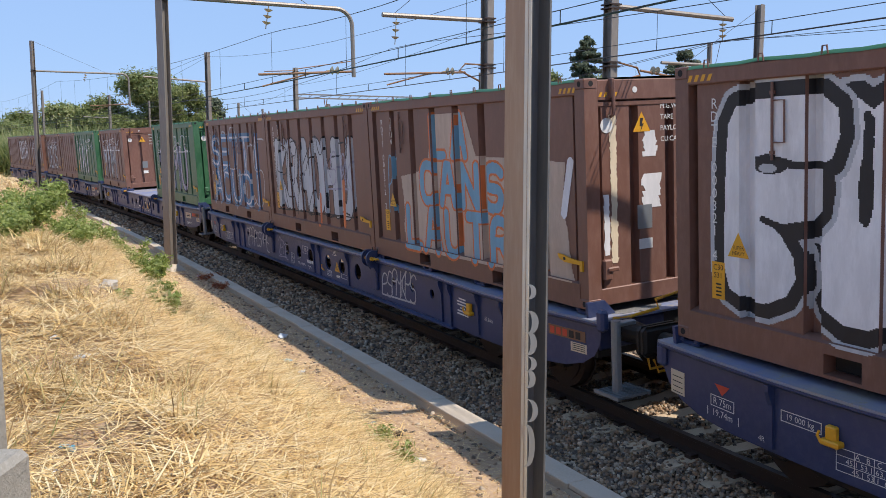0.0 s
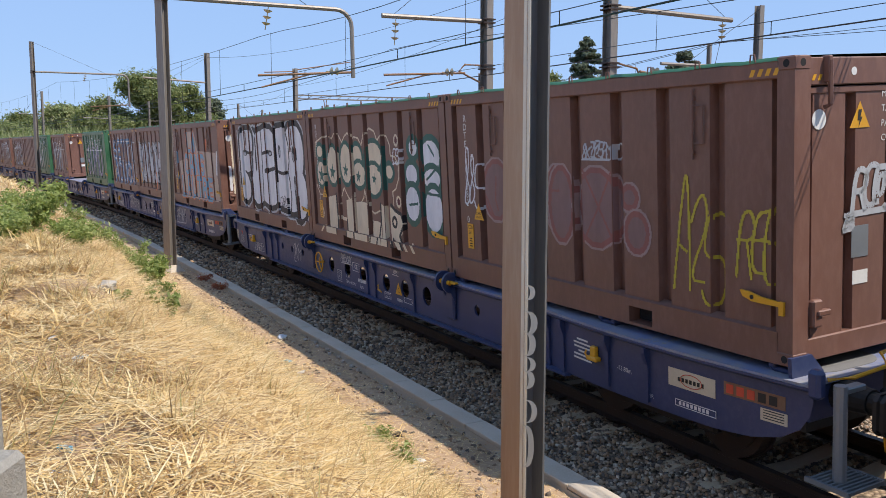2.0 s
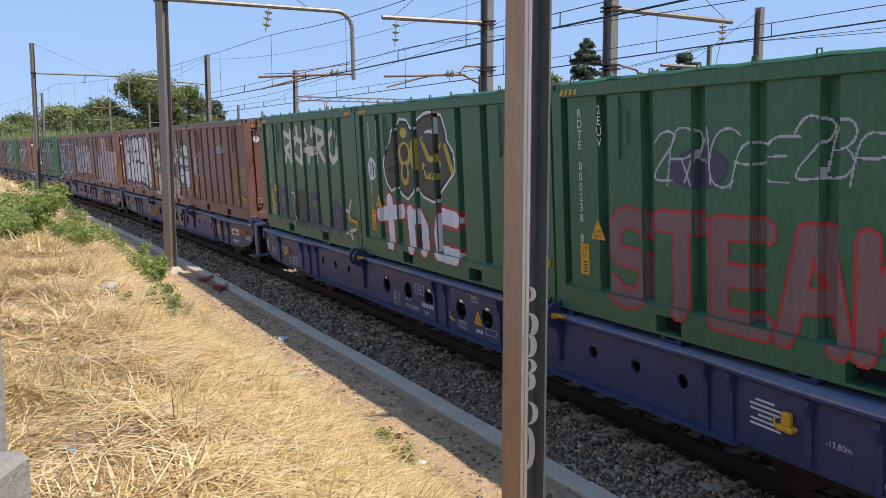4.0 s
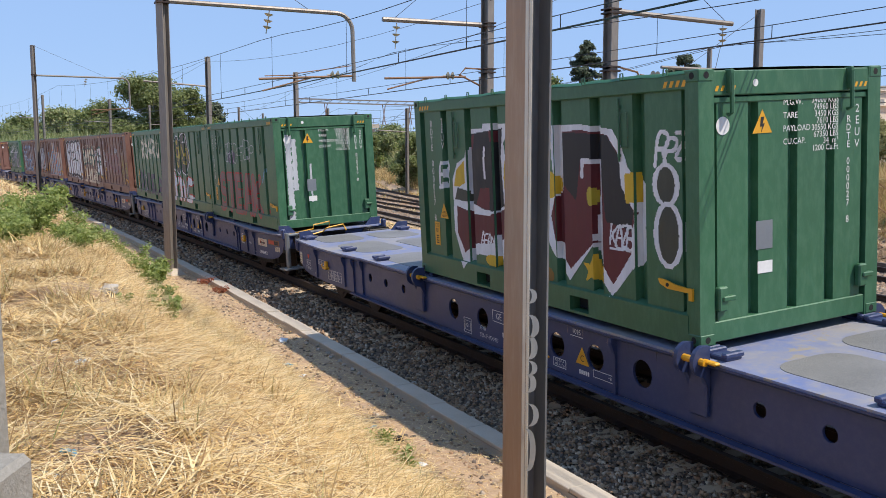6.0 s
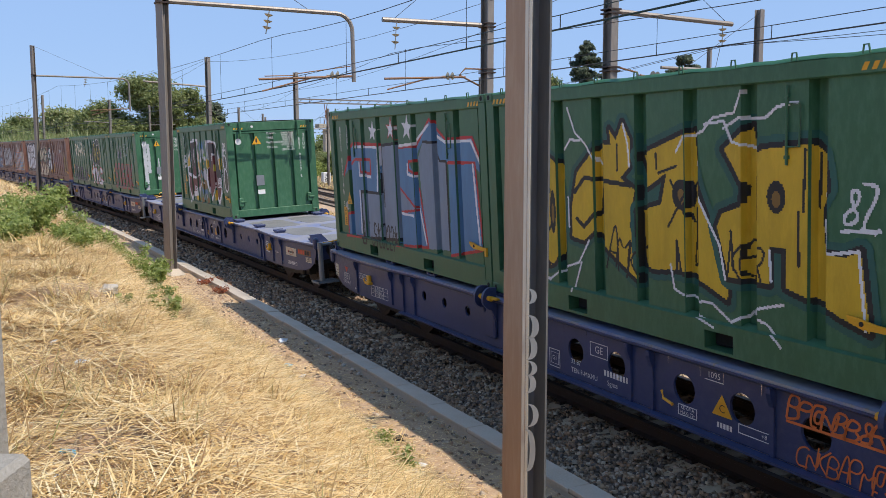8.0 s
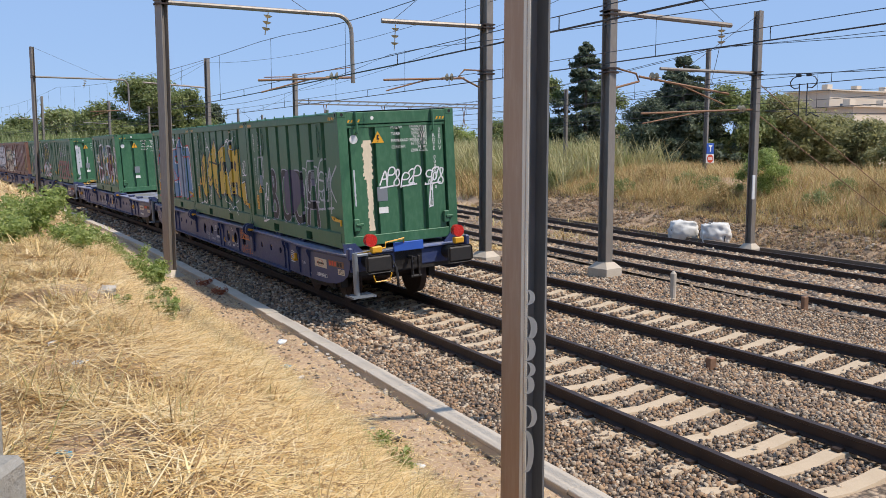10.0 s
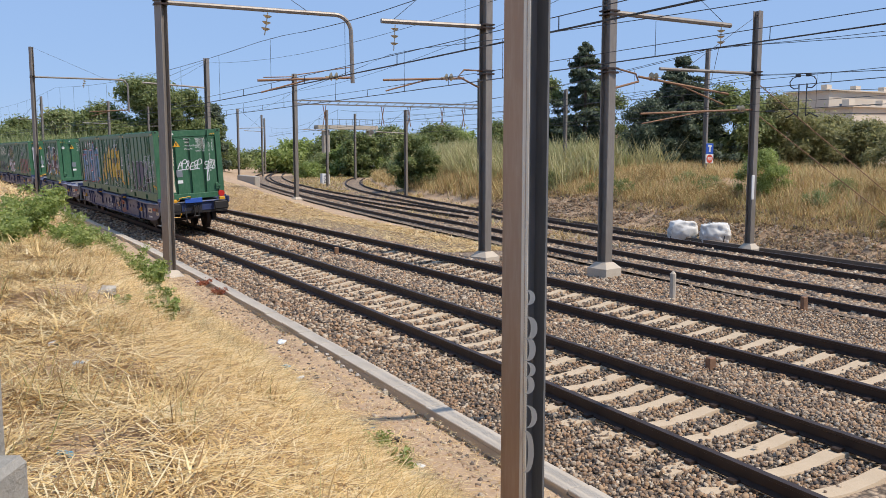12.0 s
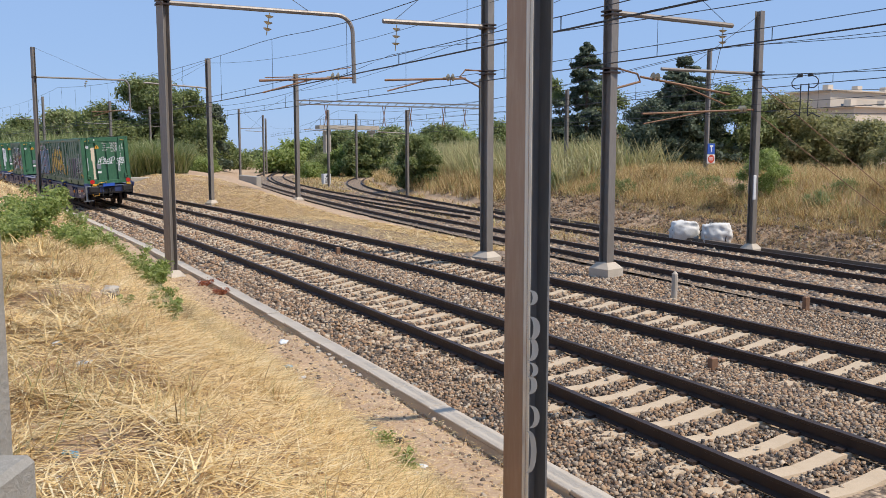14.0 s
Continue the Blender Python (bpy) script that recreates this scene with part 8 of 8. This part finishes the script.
# wagon with a single load in the middle
c = load(2, 1, "green", "RDTE0000278", "2EUV", True, "green pressed steel container alone on a blue wagon")
spray(c,
      ("a", [(0.97, 0.93), (0.96, 1.27), (1.11, 1.5), (1.35, 1.59), (1.4, 1.74), (1.53, 1.98), (1.87, 1.98), (1.89, 2.04), (2.26, 2.03), (2.53, 2.03), (2.52, 1.89), (2.4, 1.78), (2.43, 1.64), (2.54, 1.58), (2.56, 1.34), (2.51, 1.1), (2.43, 0.97), (2.54, 0.81), (2.6, 0.65), (2.38, 0.43), (2.24, 0.15), (2.1, 0.28), (1.52, 0.25), (1.25, 0.01), (1.1, 0.26), (0.96, 0.54)], "white"),
      ("a", [(1.06, 0.9), (1.43, 0.84), (1.98, 0.83), (2.37, 0.92), (2.45, 0.91), (2.54, 0.71), (2.34, 0.54), (2.21, 0.47), (1.98, 0.44), (1.55, 0.4), (1.25, 0.24), (1.05, 0.51)], "wine"),
      ("a", [(1.39, 1.61), (1.56, 1.91), (1.87, 1.93), (2.39, 1.97), (2.34, 1.62), (2.36, 0.96), (1.98, 0.86), (1.53, 0.96), (1.4, 1.2)], "black", 0.05),
      ("a", [(1.57, 1.87), (1.65, 1.91), (1.6, 1.7), (1.56, 1.7)], "wine"),
      ("a", [(2.02, 1.94), (2.24, 1.94), (2.22, 1.78), (2.04, 1.8)], "wine", 0.05),
      ("a", [(1.75, 1.17), (1.99, 1.19), (1.98, 0.88), (1.62, 0.94)], "wine", 0.1),
      ("l", [(1.43, 0.85), (1.98, 0.85)], 0.08, "white"),
      ("l", [(1.9, 1.71), (1.87, 1.53), (1.89, 1.32)], 0.05, "white"),
      ("a", [(1.0, 1.18), (1.08, 1.41), (1.32, 1.54), (1.33, 1.23), (1.17, 1.18)], "yellow"),
      ("a", [(1.01, 0.99), (1.1, 1.16), (1.38, 1.13), (1.42, 0.97)], "murk"),
      ("a", oval(2.46, 1.33, 0.08, 0.26), "yellow"),
      ("l", [(2.48, 1.5), (2.48, 1.34)], 0.03, "white"),
      ("a", oval(2.01, 0.21, 0.18, 0.08), "yellow"),
      ("t", 71, 1.71, 0.39, 0.53, 0.22, 0.026, "white"),
      ("t", 73, 0.55, 1.18, 0.24, 0.38, 0.05, "white"),
      ("a", oval(2.97, 1.62, 0.24, 0.23), "silver"),
      ("a", oval(2.74, 1.39, 0.07, 0.1), "white"),
      ("a", oval(3.26, 1.44, 0.08, 0.07), "white"),
      ("a", oval(3.18, 1.54, 0.09, 0.06), "green_spray"),
      ("a", oval(2.99, 1.53, 0.04, 0.06), "azure"),
      ("a", oval(2.72, 1.03, 0.11, 0.19), "bronze"),
      ("a", oval(3.05, 0.95, 0.28, 0.22), "silver"),
      ("a", oval(2.75, 1.02, 0.06, 0.08), "azure"),
      ("a", oval(2.98, 0.65, 0.35, 0.17), "bronze"),
      ("a", oval(2.66, 0.18, 0.17, 0.09), "bronze"),
      ("a", oval(3.32, 0.19, 0.15, 0.1), "bronze"),
      ("l", [(2.64, 1.77), (2.72, 1.7), (2.76, 1.89), (2.86, 1.73), (2.91, 1.94), (2.99, 1.73), (3.04, 1.92), (3.1, 1.73), (3.25, 1.93)], 0.07, "azure"),
      ("l", [(2.68, 0.5), (2.78, 0.38), (2.87, 0.48), (2.97, 0.37), (3.14, 0.48), (3.27, 0.43)], 0.12, "azure"),
      ("l", [(2.77, 0.72), (2.92, 0.68)], 0.05, "white"),
      ("l", [(2.8, 0.34), (2.83, 0.21)], 0.08, "silver"),
      ("l", [(3.15, 0.39), (3.21, 0.28)], 0.08, "silver"),
      ("l", [(2.91, 1.32), (3.06, 1.29)], 0.05, "yellow"),
      ("a", [(3.44, 1.98), (4.09, 1.97), (4.62, 1.91), (4.78, 1.71), (4.87, 1.51), (5.03, 1.34), (5.07, 1.11), (5.01, 0.86), (5.04, 0.56), (4.57, 0.11), (4.32, 0.33), (4.24, 0.63), (3.79, 0.18), (3.45, 0.49), (3.27, 0.73), (3.39, 1.1), (3.5, 1.4)], "white"),
      ("a", [(3.61, 1.9), (4.08, 1.91), (4.53, 1.85), (4.72, 1.64), (4.74, 1.32), (4.96, 1.05), (4.9, 0.61), (4.59, 0.24), (4.43, 0.41), (4.3, 0.7), (3.81, 0.32), (3.51, 0.64), (3.44, 0.92), (3.61, 1.35)], "wine"),
      ("a", [(3.61, 1.9), (4.53, 1.85), (4.72, 1.64), (4.74, 1.32), (4.96, 1.05), (4.9, 0.85), (4.5, 0.92), (4.39, 1.51), (4.04, 1.58), (3.95, 1.12), (3.61, 1.35)], "black", 0.04),
      ("l", [(4.27, 0.7), (4.31, 1.36), (4.3, 1.56), (4.08, 1.57), (4.07, 1.4)], 0.06, "white"),
      ("a", [(4.81, 1.44), (4.98, 1.47), (4.99, 1.15), (4.82, 1.14)], "yellow"),
      ("a", oval(4.21, 1.18, 0.06, 0.11), "gold"),
      ("a", oval(3.46, 1.28, 0.1, 0.16), "yellow"),
      ("a", star(4.22, 0.35, 0.19), "yellow"),
      ("t", 74, 4.55, 0.66, 0.44, 0.23, 0.03, "white"),
      ("t", 72, 5.29, 1.57, 0.4, 0.34, 0.045, "white"),
      ("a", oval(5.44, 1.35, 0.2, 0.22), "white"),
      ("a", oval(5.44, 1.35, 0.13, 0.18), "murk"),
      ("a", oval(5.47, 0.86, 0.22, 0.34), "white"),
      ("a", oval(5.47, 0.86, 0.15, 0.29), "murk"))

# last wagon
c = load(3, 0, "green", "RDTE0001405", "2EUV", False)
spray(c,
      ("a", [(0.48, 1.23), (0.82, 1.73), (0.96, 1.79), (2.15, 1.78), (2.09, 0.97), (1.23, 0.95), (1.22, 0.14), (0.52, 0.09), (0.56, 0.48), (0.8, 0.54), (0.82, 1.4)], "azure", 0.02),
      ("a", [(1.25, 0.91), (2.08, 0.94), (2.18, 1.76), (2.87, 1.8), (2.86, 0.21), (1.27, 0.11)], "greyblue", 0.03),
      ("l", [(0.43, 1.23), (0.84, 1.75), (0.97, 1.81), (2.15, 1.78)], 0.06, "red"),
      ("l", [(0.82, 1.4), (0.79, 0.54), (0.53, 0.5), (0.5, 0.09), (1.24, 0.12)], 0.05, "red"),
      ("l", [(0.81, 1.42), (1.03, 1.52), (1.76, 1.53), (1.76, 1.28), (1.29, 1.3), (1.28, 1.51)], 0.05, "red"),
      ("l", [(2.12, 1.74), (2.07, 1.34), (2.02, 0.99)], 0.05, "white"),
      ("l", [(1.22, 1.46), (1.22, 1.24), (1.74, 1.22)], 0.05, "white"),
      ("l", [(1.19, 0.95), (1.18, 0.2)], 0.05, "white"),
      ("l", [(0.99, 1.75), (2.05, 1.74)], 0.045, "white"),
      ("l", [(2.08, 0.95), (1.26, 0.95), (1.27, 0.11), (2.86, 0.21), (2.87, 1.8), (2.19, 1.77), (2.09, 0.97)], 0.05, "black"),
      ("l", [(2.31, 1.74), (2.32, 0.73)], 0.03, "black"),
      ("w", "LF S*2O22*", 1.32, 0.02, 0.11, 0.39, 0.035, "black", 0.35),
      ("a", star(1.94, 2.01, 0.19), "white"),
      ("a", star(2.72, 2.03, 0.21), "red"),
      ("a", star(2.72, 2.03, 0.16), "white"),
      ("t", 80, 0.44, 0.6, 0.13, 0.12, 0.03, "silver"),
      ("a", star(3.37, 2.04, 0.21), "white"),
      ("a", [(2.91, 1.73), (3.7, 1.76), (4.18, 2.13), (4.68, 1.85), (5.47, 1.86), (5.84, 1.31), (5.54, 1.46), (4.74, 1.53), (4.4, 1.54), (4.28, 1.8), (3.92, 1.81), (3.6, 1.54), (3.37, 1.51), (3.54, 1.33), (3.71, 1.07), (3.94, 0.2), (2.82, 0.13)], "azure", 0.02),
      ("a", [(4.75, 1.53), (5.54, 1.52), (5.68, 0.33), (4.71, 0.16)], "azure", 0.02),
      ("a", [(2.88, 1.14), (3.58, 0.75), (2.85, 0.66)], "greyblue"),
      ("a", [(3.74, 1.57), (3.93, 1.82), (4.29, 1.8), (4.48, 1.53), (4.68, 1.53), (4.68, 0.22), (3.95, 0.17), (3.78, 1.1)], "greyblue", 0.03),
      ("l", [(2.91, 1.73), (3.7, 1.76), (4.18, 2.15), (4.68, 1.85), (5.49, 1.87), (5.91, 1.29)], 0.045, "red"),
      ("l", [(4.74, 1.51), (5.54, 1.52), (5.69, 0.33), (4.72, 0.15)], 0.045, "red"),
      ("l", [(2.88, 1.14), (3.61, 0.75), (2.85, 0.67)], 0.04, "red"),
      ("l", [(3.6, 1.53), (3.37, 1.51), (3.36, 1.38), (3.54, 1.33), (3.74, 1.07), (3.95, 0.19), (2.82, 0.12)], 0.045, "red"),
      ("l", [(3.04, 1.76), (3.61, 1.79), (4.14, 2.07)], 0.045, "white"),
      ("l", [(4.3, 1.94), (4.67, 1.81), (5.45, 1.82), (5.82, 1.35)], 0.045, "white"),
      ("l", [(5.48, 1.49), (5.6, 0.37)], 0.045, "white"),
      ("l", [(3.32, 1.47), (3.31, 1.31), (3.55, 1.28), (3.6, 1.11), (3.89, 0.25)], 0.04, "white"),
      ("l", [(2.85, 0.67), (3.46, 0.65)], 0.04, "white"),
      ("l", [(5.09, 1.56), (5.08, 1.31)], 0.1, "red"),
      ("l", [(5.09, 1.54), (5.08, 1.32)], 0.05, "silver"),
      ("l", [(5.07, 0.53), (5.06, 0.24)], 0.1, "red"),
      ("l", [(5.07, 0.51), (5.06, 0.27)], 0.05, "silver"),
      ("l", [(4.68, 0.22), (4.68, 1.53), (4.48, 1.53), (4.29, 1.8), (3.93, 1.82)], 0.04, "black"))
c = load(3, 1, "green", "RDTE0001968", "2EUV")
spray(c,
      ("s", [(0.73, 0.9), (0.77, 1.17), (0.98, 1.26), (1.02, 1.4), (1.24, 1.58), (1.28, 1.6), (1.43, 1.51), (1.5, 1.09), (1.48, 0.58), (1.31, 0.36), (1.19, 0.32), (1.27, 0.34), (1.04, 0.44), (0.9, 0.66), (0.77, 0.75)], "yellow", "black", "teal", 0.05, 0.05),
      ("s", [(1.69, 1.05), (1.8, 1.44), (2.04, 1.63), (2.22, 1.76), (2.42, 1.75), (2.4, 1.91), (2.51, 1.8), (2.62, 1.98), (2.74, 1.8), (2.73, 1.53), (2.57, 1.4), (2.8, 1.29), (2.71, 0.91), (2.82, 0.67), (2.81, 0.36), (2.34, 0.62), (2.09, 0.8), (1.91, 0.68), (1.68, 0.71)], "yellow", "black", "teal", 0.05, 0.05),
      ("s", [(2.85, 1.63), (3.58, 1.86), (3.61, 1.57), (3.7, 1.3), (3.83, 1.04), (3.95, 0.91), (4.09, 0.62), (4.08, 0.33), (3.79, 0.45), (3.46, 0.54), (3.12, 0.5), (2.86, 0.52), (2.84, 0.87), (2.83, 1.07), (3.2, 1.16), (3.28, 1.47), (2.99, 1.32)], "yellow", "black", "teal", 0.05, 0.06),
      ("s", [(4.04, 1.7), (4.3, 1.89), (4.35, 1.62), (4.48, 1.7), (4.95, 1.74), (5.09, 1.63), (5.13, 1.4), (5.03, 1.24), (5.03, 1.09), (5.05, 0.86), (5.3, 0.86), (5.45, 0.92), (5.54, 0.3), (5.27, 0.38), (5.13, 0.44), (4.74, 0.54), (4.74, 0.88), (4.56, 0.87), (4.56, 0.55), (4.09, 0.55), (3.95, 1.0), (4.01, 1.12), (4.24, 1.2), (4.27, 1.37)], "yellow", "black", "teal", 0.05, 0.06),
      ("a", oval(3.48, 1.27, 0.12, 0.15), "black"),
      ("a", oval(3.48, 1.25, 0.05, 0.08), "bronze"),
      ("a", oval(4.63, 1.3, 0.1, 0.14), "black"),
      ("a", oval(4.63, 1.28, 0.05, 0.07), "bronze"),
      ("a", oval(1.3, 0.97, 0.06, 0.26), "black"),
      ("a", oval(1.3, 0.95, 0.03, 0.12), "bronze"),
      ("l", [(1.75, 1.22), (1.94, 1.39), (2.18, 1.37), (2.14, 1.02), (1.91, 0.84), (1.78, 0.92)], 0.05, "black"),
      ("l", [(2.2, 1.37), (2.73, 1.33)], 0.05, "black"),
      ("l", [(4.93, 1.7), (4.91, 1.2)], 0.028, "black"),
      ("l", [(5.0, 1.66), (4.99, 1.23)], 0.028, "black"),
      ("l", [(4.35, 1.8), (4.34, 1.08)], 0.028, "black"),
      ("l", [(4.12, 0.97), (4.15, 0.63)], 0.028, "black"),
      ("l", [(3.3, 0.95), (3.61, 1.39)], 0.028, "black"),
      ("l", [(3.34, 1.4), (3.57, 1.01)], 0.028, "black"),
      ("l", [(2.53, 1.75), (2.52, 1.48)], 0.028, "black"),
      ("l", [(3.13, 1.66), (3.14, 1.51)], 0.028, "black"),
      ("l", [(3.42, 0.54), (3.42, 0.82), (3.47, 0.54)], 0.028, "black"),
      ("l", [(4.86, 1.19), (4.87, 0.74)], 0.028, "black"),
      ("l", [(3.17, 1.47), (3.42, 1.54)], 0.028, "black"),
      ("t", 84, 2.31, 0.4, 0.49, 0.42, 0.024, "black"),
      ("t", 85, 4.08, 0.57, 0.31, 0.35, 0.024, "black"),
      ("t", 87, 3.57, 0.65, 0.11, 0.65, 0.022, "black"),
      ("t", 88, 0.96, 0.78, 0.14, 0.61, 0.03, "black"),
      ("l", [(1.14, 1.4), (1.25, 1.21)], 0.035, "black"),
      ("l", [(1.07, 0.61), (1.26, 0.81)], 0.035, "black"),
      ("l", [(0.55, 0.12), (0.68, 0.14), (0.82, 0.12), (0.95, 0.2), (1.21, 0.15)], 0.04, "white"),
      ("a", oval(0.46, 0.55, 0.2, 0.12), "murk"),
      ("l", [(2.63, 1.96), (2.7, 1.75), (2.72, 1.53)], 0.028, "white"),
      ("l", [(3.61, 1.57), (3.7, 1.26), (3.84, 1.04), (3.98, 0.83), (4.05, 0.53)], 0.028, "white"),
      ("l", [(5.05, 1.13), (5.07, 0.86), (5.43, 0.92), (5.5, 0.31)], 0.028, "white"),
      ("l", [(5.07, 1.59), (5.12, 1.44), (5.06, 1.32)], 0.028, "white"),
      ("l", [(4.56, 0.84), (4.58, 0.58)], 0.028, "white"),
      ("l", [(1.62, 1.16), (1.63, 0.82)], 0.028, "white"),
      ("l", [(1.65, 2.16), (1.78, 1.89), (1.97, 1.76), (2.16, 1.52)], 0.026, "white"),
      ("l", [(1.58, 1.7), (1.68, 1.81), (1.87, 1.8)], 0.026, "white"),
      ("l", [(3.42, 1.68), (3.52, 1.82), (3.77, 1.86), (3.9, 1.98), (4.16, 2.02), (4.24, 2.2)], 0.026, "white"),
      ("l", [(3.8, 1.93), (4.04, 1.95), (4.13, 1.77), (4.35, 1.7)], 0.026, "white"),
      ("l", [(4.04, 1.89), (4.21, 1.97), (4.51, 1.96), (4.64, 2.05), (4.85, 2.08)], 0.026, "white"),
      ("l", [(3.33, 0.57), (3.38, 0.34), (3.63, 0.26), (3.72, 0.13), (3.94, 0.06)], 0.026, "white"),
      ("l", [(3.63, 0.26), (3.88, 0.28), (4.12, 0.14), (4.26, 0.21), (4.35, 0.29), (4.71, 0.39)], 0.026, "white"),
      ("l", [(4.32, 0.24), (4.54, 0.19), (4.72, 0.03)], 0.026, "white"),
      ("l", [(4.8, -0.03), (5.04, -0.1), (5.34, -0.25)], 0.026, "white"),
      ("l", [(1.2, 0.15), (1.51, 0.33), (1.8, 0.42), (2.0, 0.69)], 0.026, "white"),
      ("l", [(1.69, 0.07), (1.85, 0.43)], 0.026, "white"),
      ("t", 86, 5.28, 1.1, 0.33, 0.35, 0.03, "white"))
c = load(3, 2, "green", "RDTE0000110", "2EUV", True, "green pressed steel bulk container closing the train")
spray(c, ("t", 90, 0.5, 0.8, 0.4, 1.0, 0.03, "silver"), ("t", 91, 0.9, 0.1, 0.4, 0.8, 0.035, "white"), ("b", "8OOA", 1.4, 0.2, 0.6, 1.0, 0.14, "black", "lilac", 0.03, 0.4), ("t", 92, 3.2, 0.6, 1.8, 0.8, 0.035, "silver"), ("t", 93, 4.6, 0.6, 0.8, 0.9, 0.04, "silver"), ("a", oval(2.9, 0.8, 0.5, 0.5), "purple", 0.3))
end_patches(c, [(-0.78, -0.55, 1.3, 2.05, "cream"), (-0.72, -0.58, 0.3, 1.3, "cream"), (-0.98, -0.94, 0.8, 1.5, "silver")], 9)
for q, a in enumerate((-0.44, 0.02, 0.55)):
    end_tag(c, 30 + q, a, a + 0.36, 1.15, 1.5, "white", 0.028)
end_tag(c, 36, 0.62, 0.72, 0.7, 1.2, "white", 0.02)

last = WAGONS[-1]
for s in (-1, 1):
    bm = bmesh.new()
    box(bm, (s * 1.0 - 0.11 - 0.1 * (s < 0) * -2, -9.62, 1.17), (s * 1.0 + 0.11 + 0.1 * (s < 0) * 2, -9.50, 1.30), bevel=0.02)
    lamp = part("tail_lamp", bm, M["yellow"], last, "red and yellow tail lamp")
    bm = bmesh.new()
    rod(bm, (s * 1.0 + 0.1 * (s < 0), -9.60, 1.42), (s * 1.0 + 0.1 * (s < 0), -9.48, 1.42), 0.12, 18)
    part("lens", bm, M["redlamp"], lamp, "red lamp lens")
bm = bmesh.new()
box(bm, (-0.35, -9.40, 1.12), (0.30, -9.36, 1.30), bevel=0.01)
part("end_plate", bm, M["bluesign"], last, "bright blue end plate")


# ------------------------------------------------------------ everything that moves
def motions():
    times = [i * 0.5 for i in range(29)]
    for ob, centre, off, up in MOVERS:
        walk(ob, [(t, chord(run(t) + centre, 7.1) @ Matrix.Translation((0, off, up))) for t in times])
    turns = [i / 15 for i in range(211)]
    for w in WAGONS[3:]:
        for bogie in w.children:
            for wheel in bogie.children:
                if wheel.name.startswith("wheelset"):
                    x, y, z = wheel.location
                    walk(wheel, [(t, pose(x, y, z, -math.degrees(run(t) / 0.46))) for t in turns])


motions()
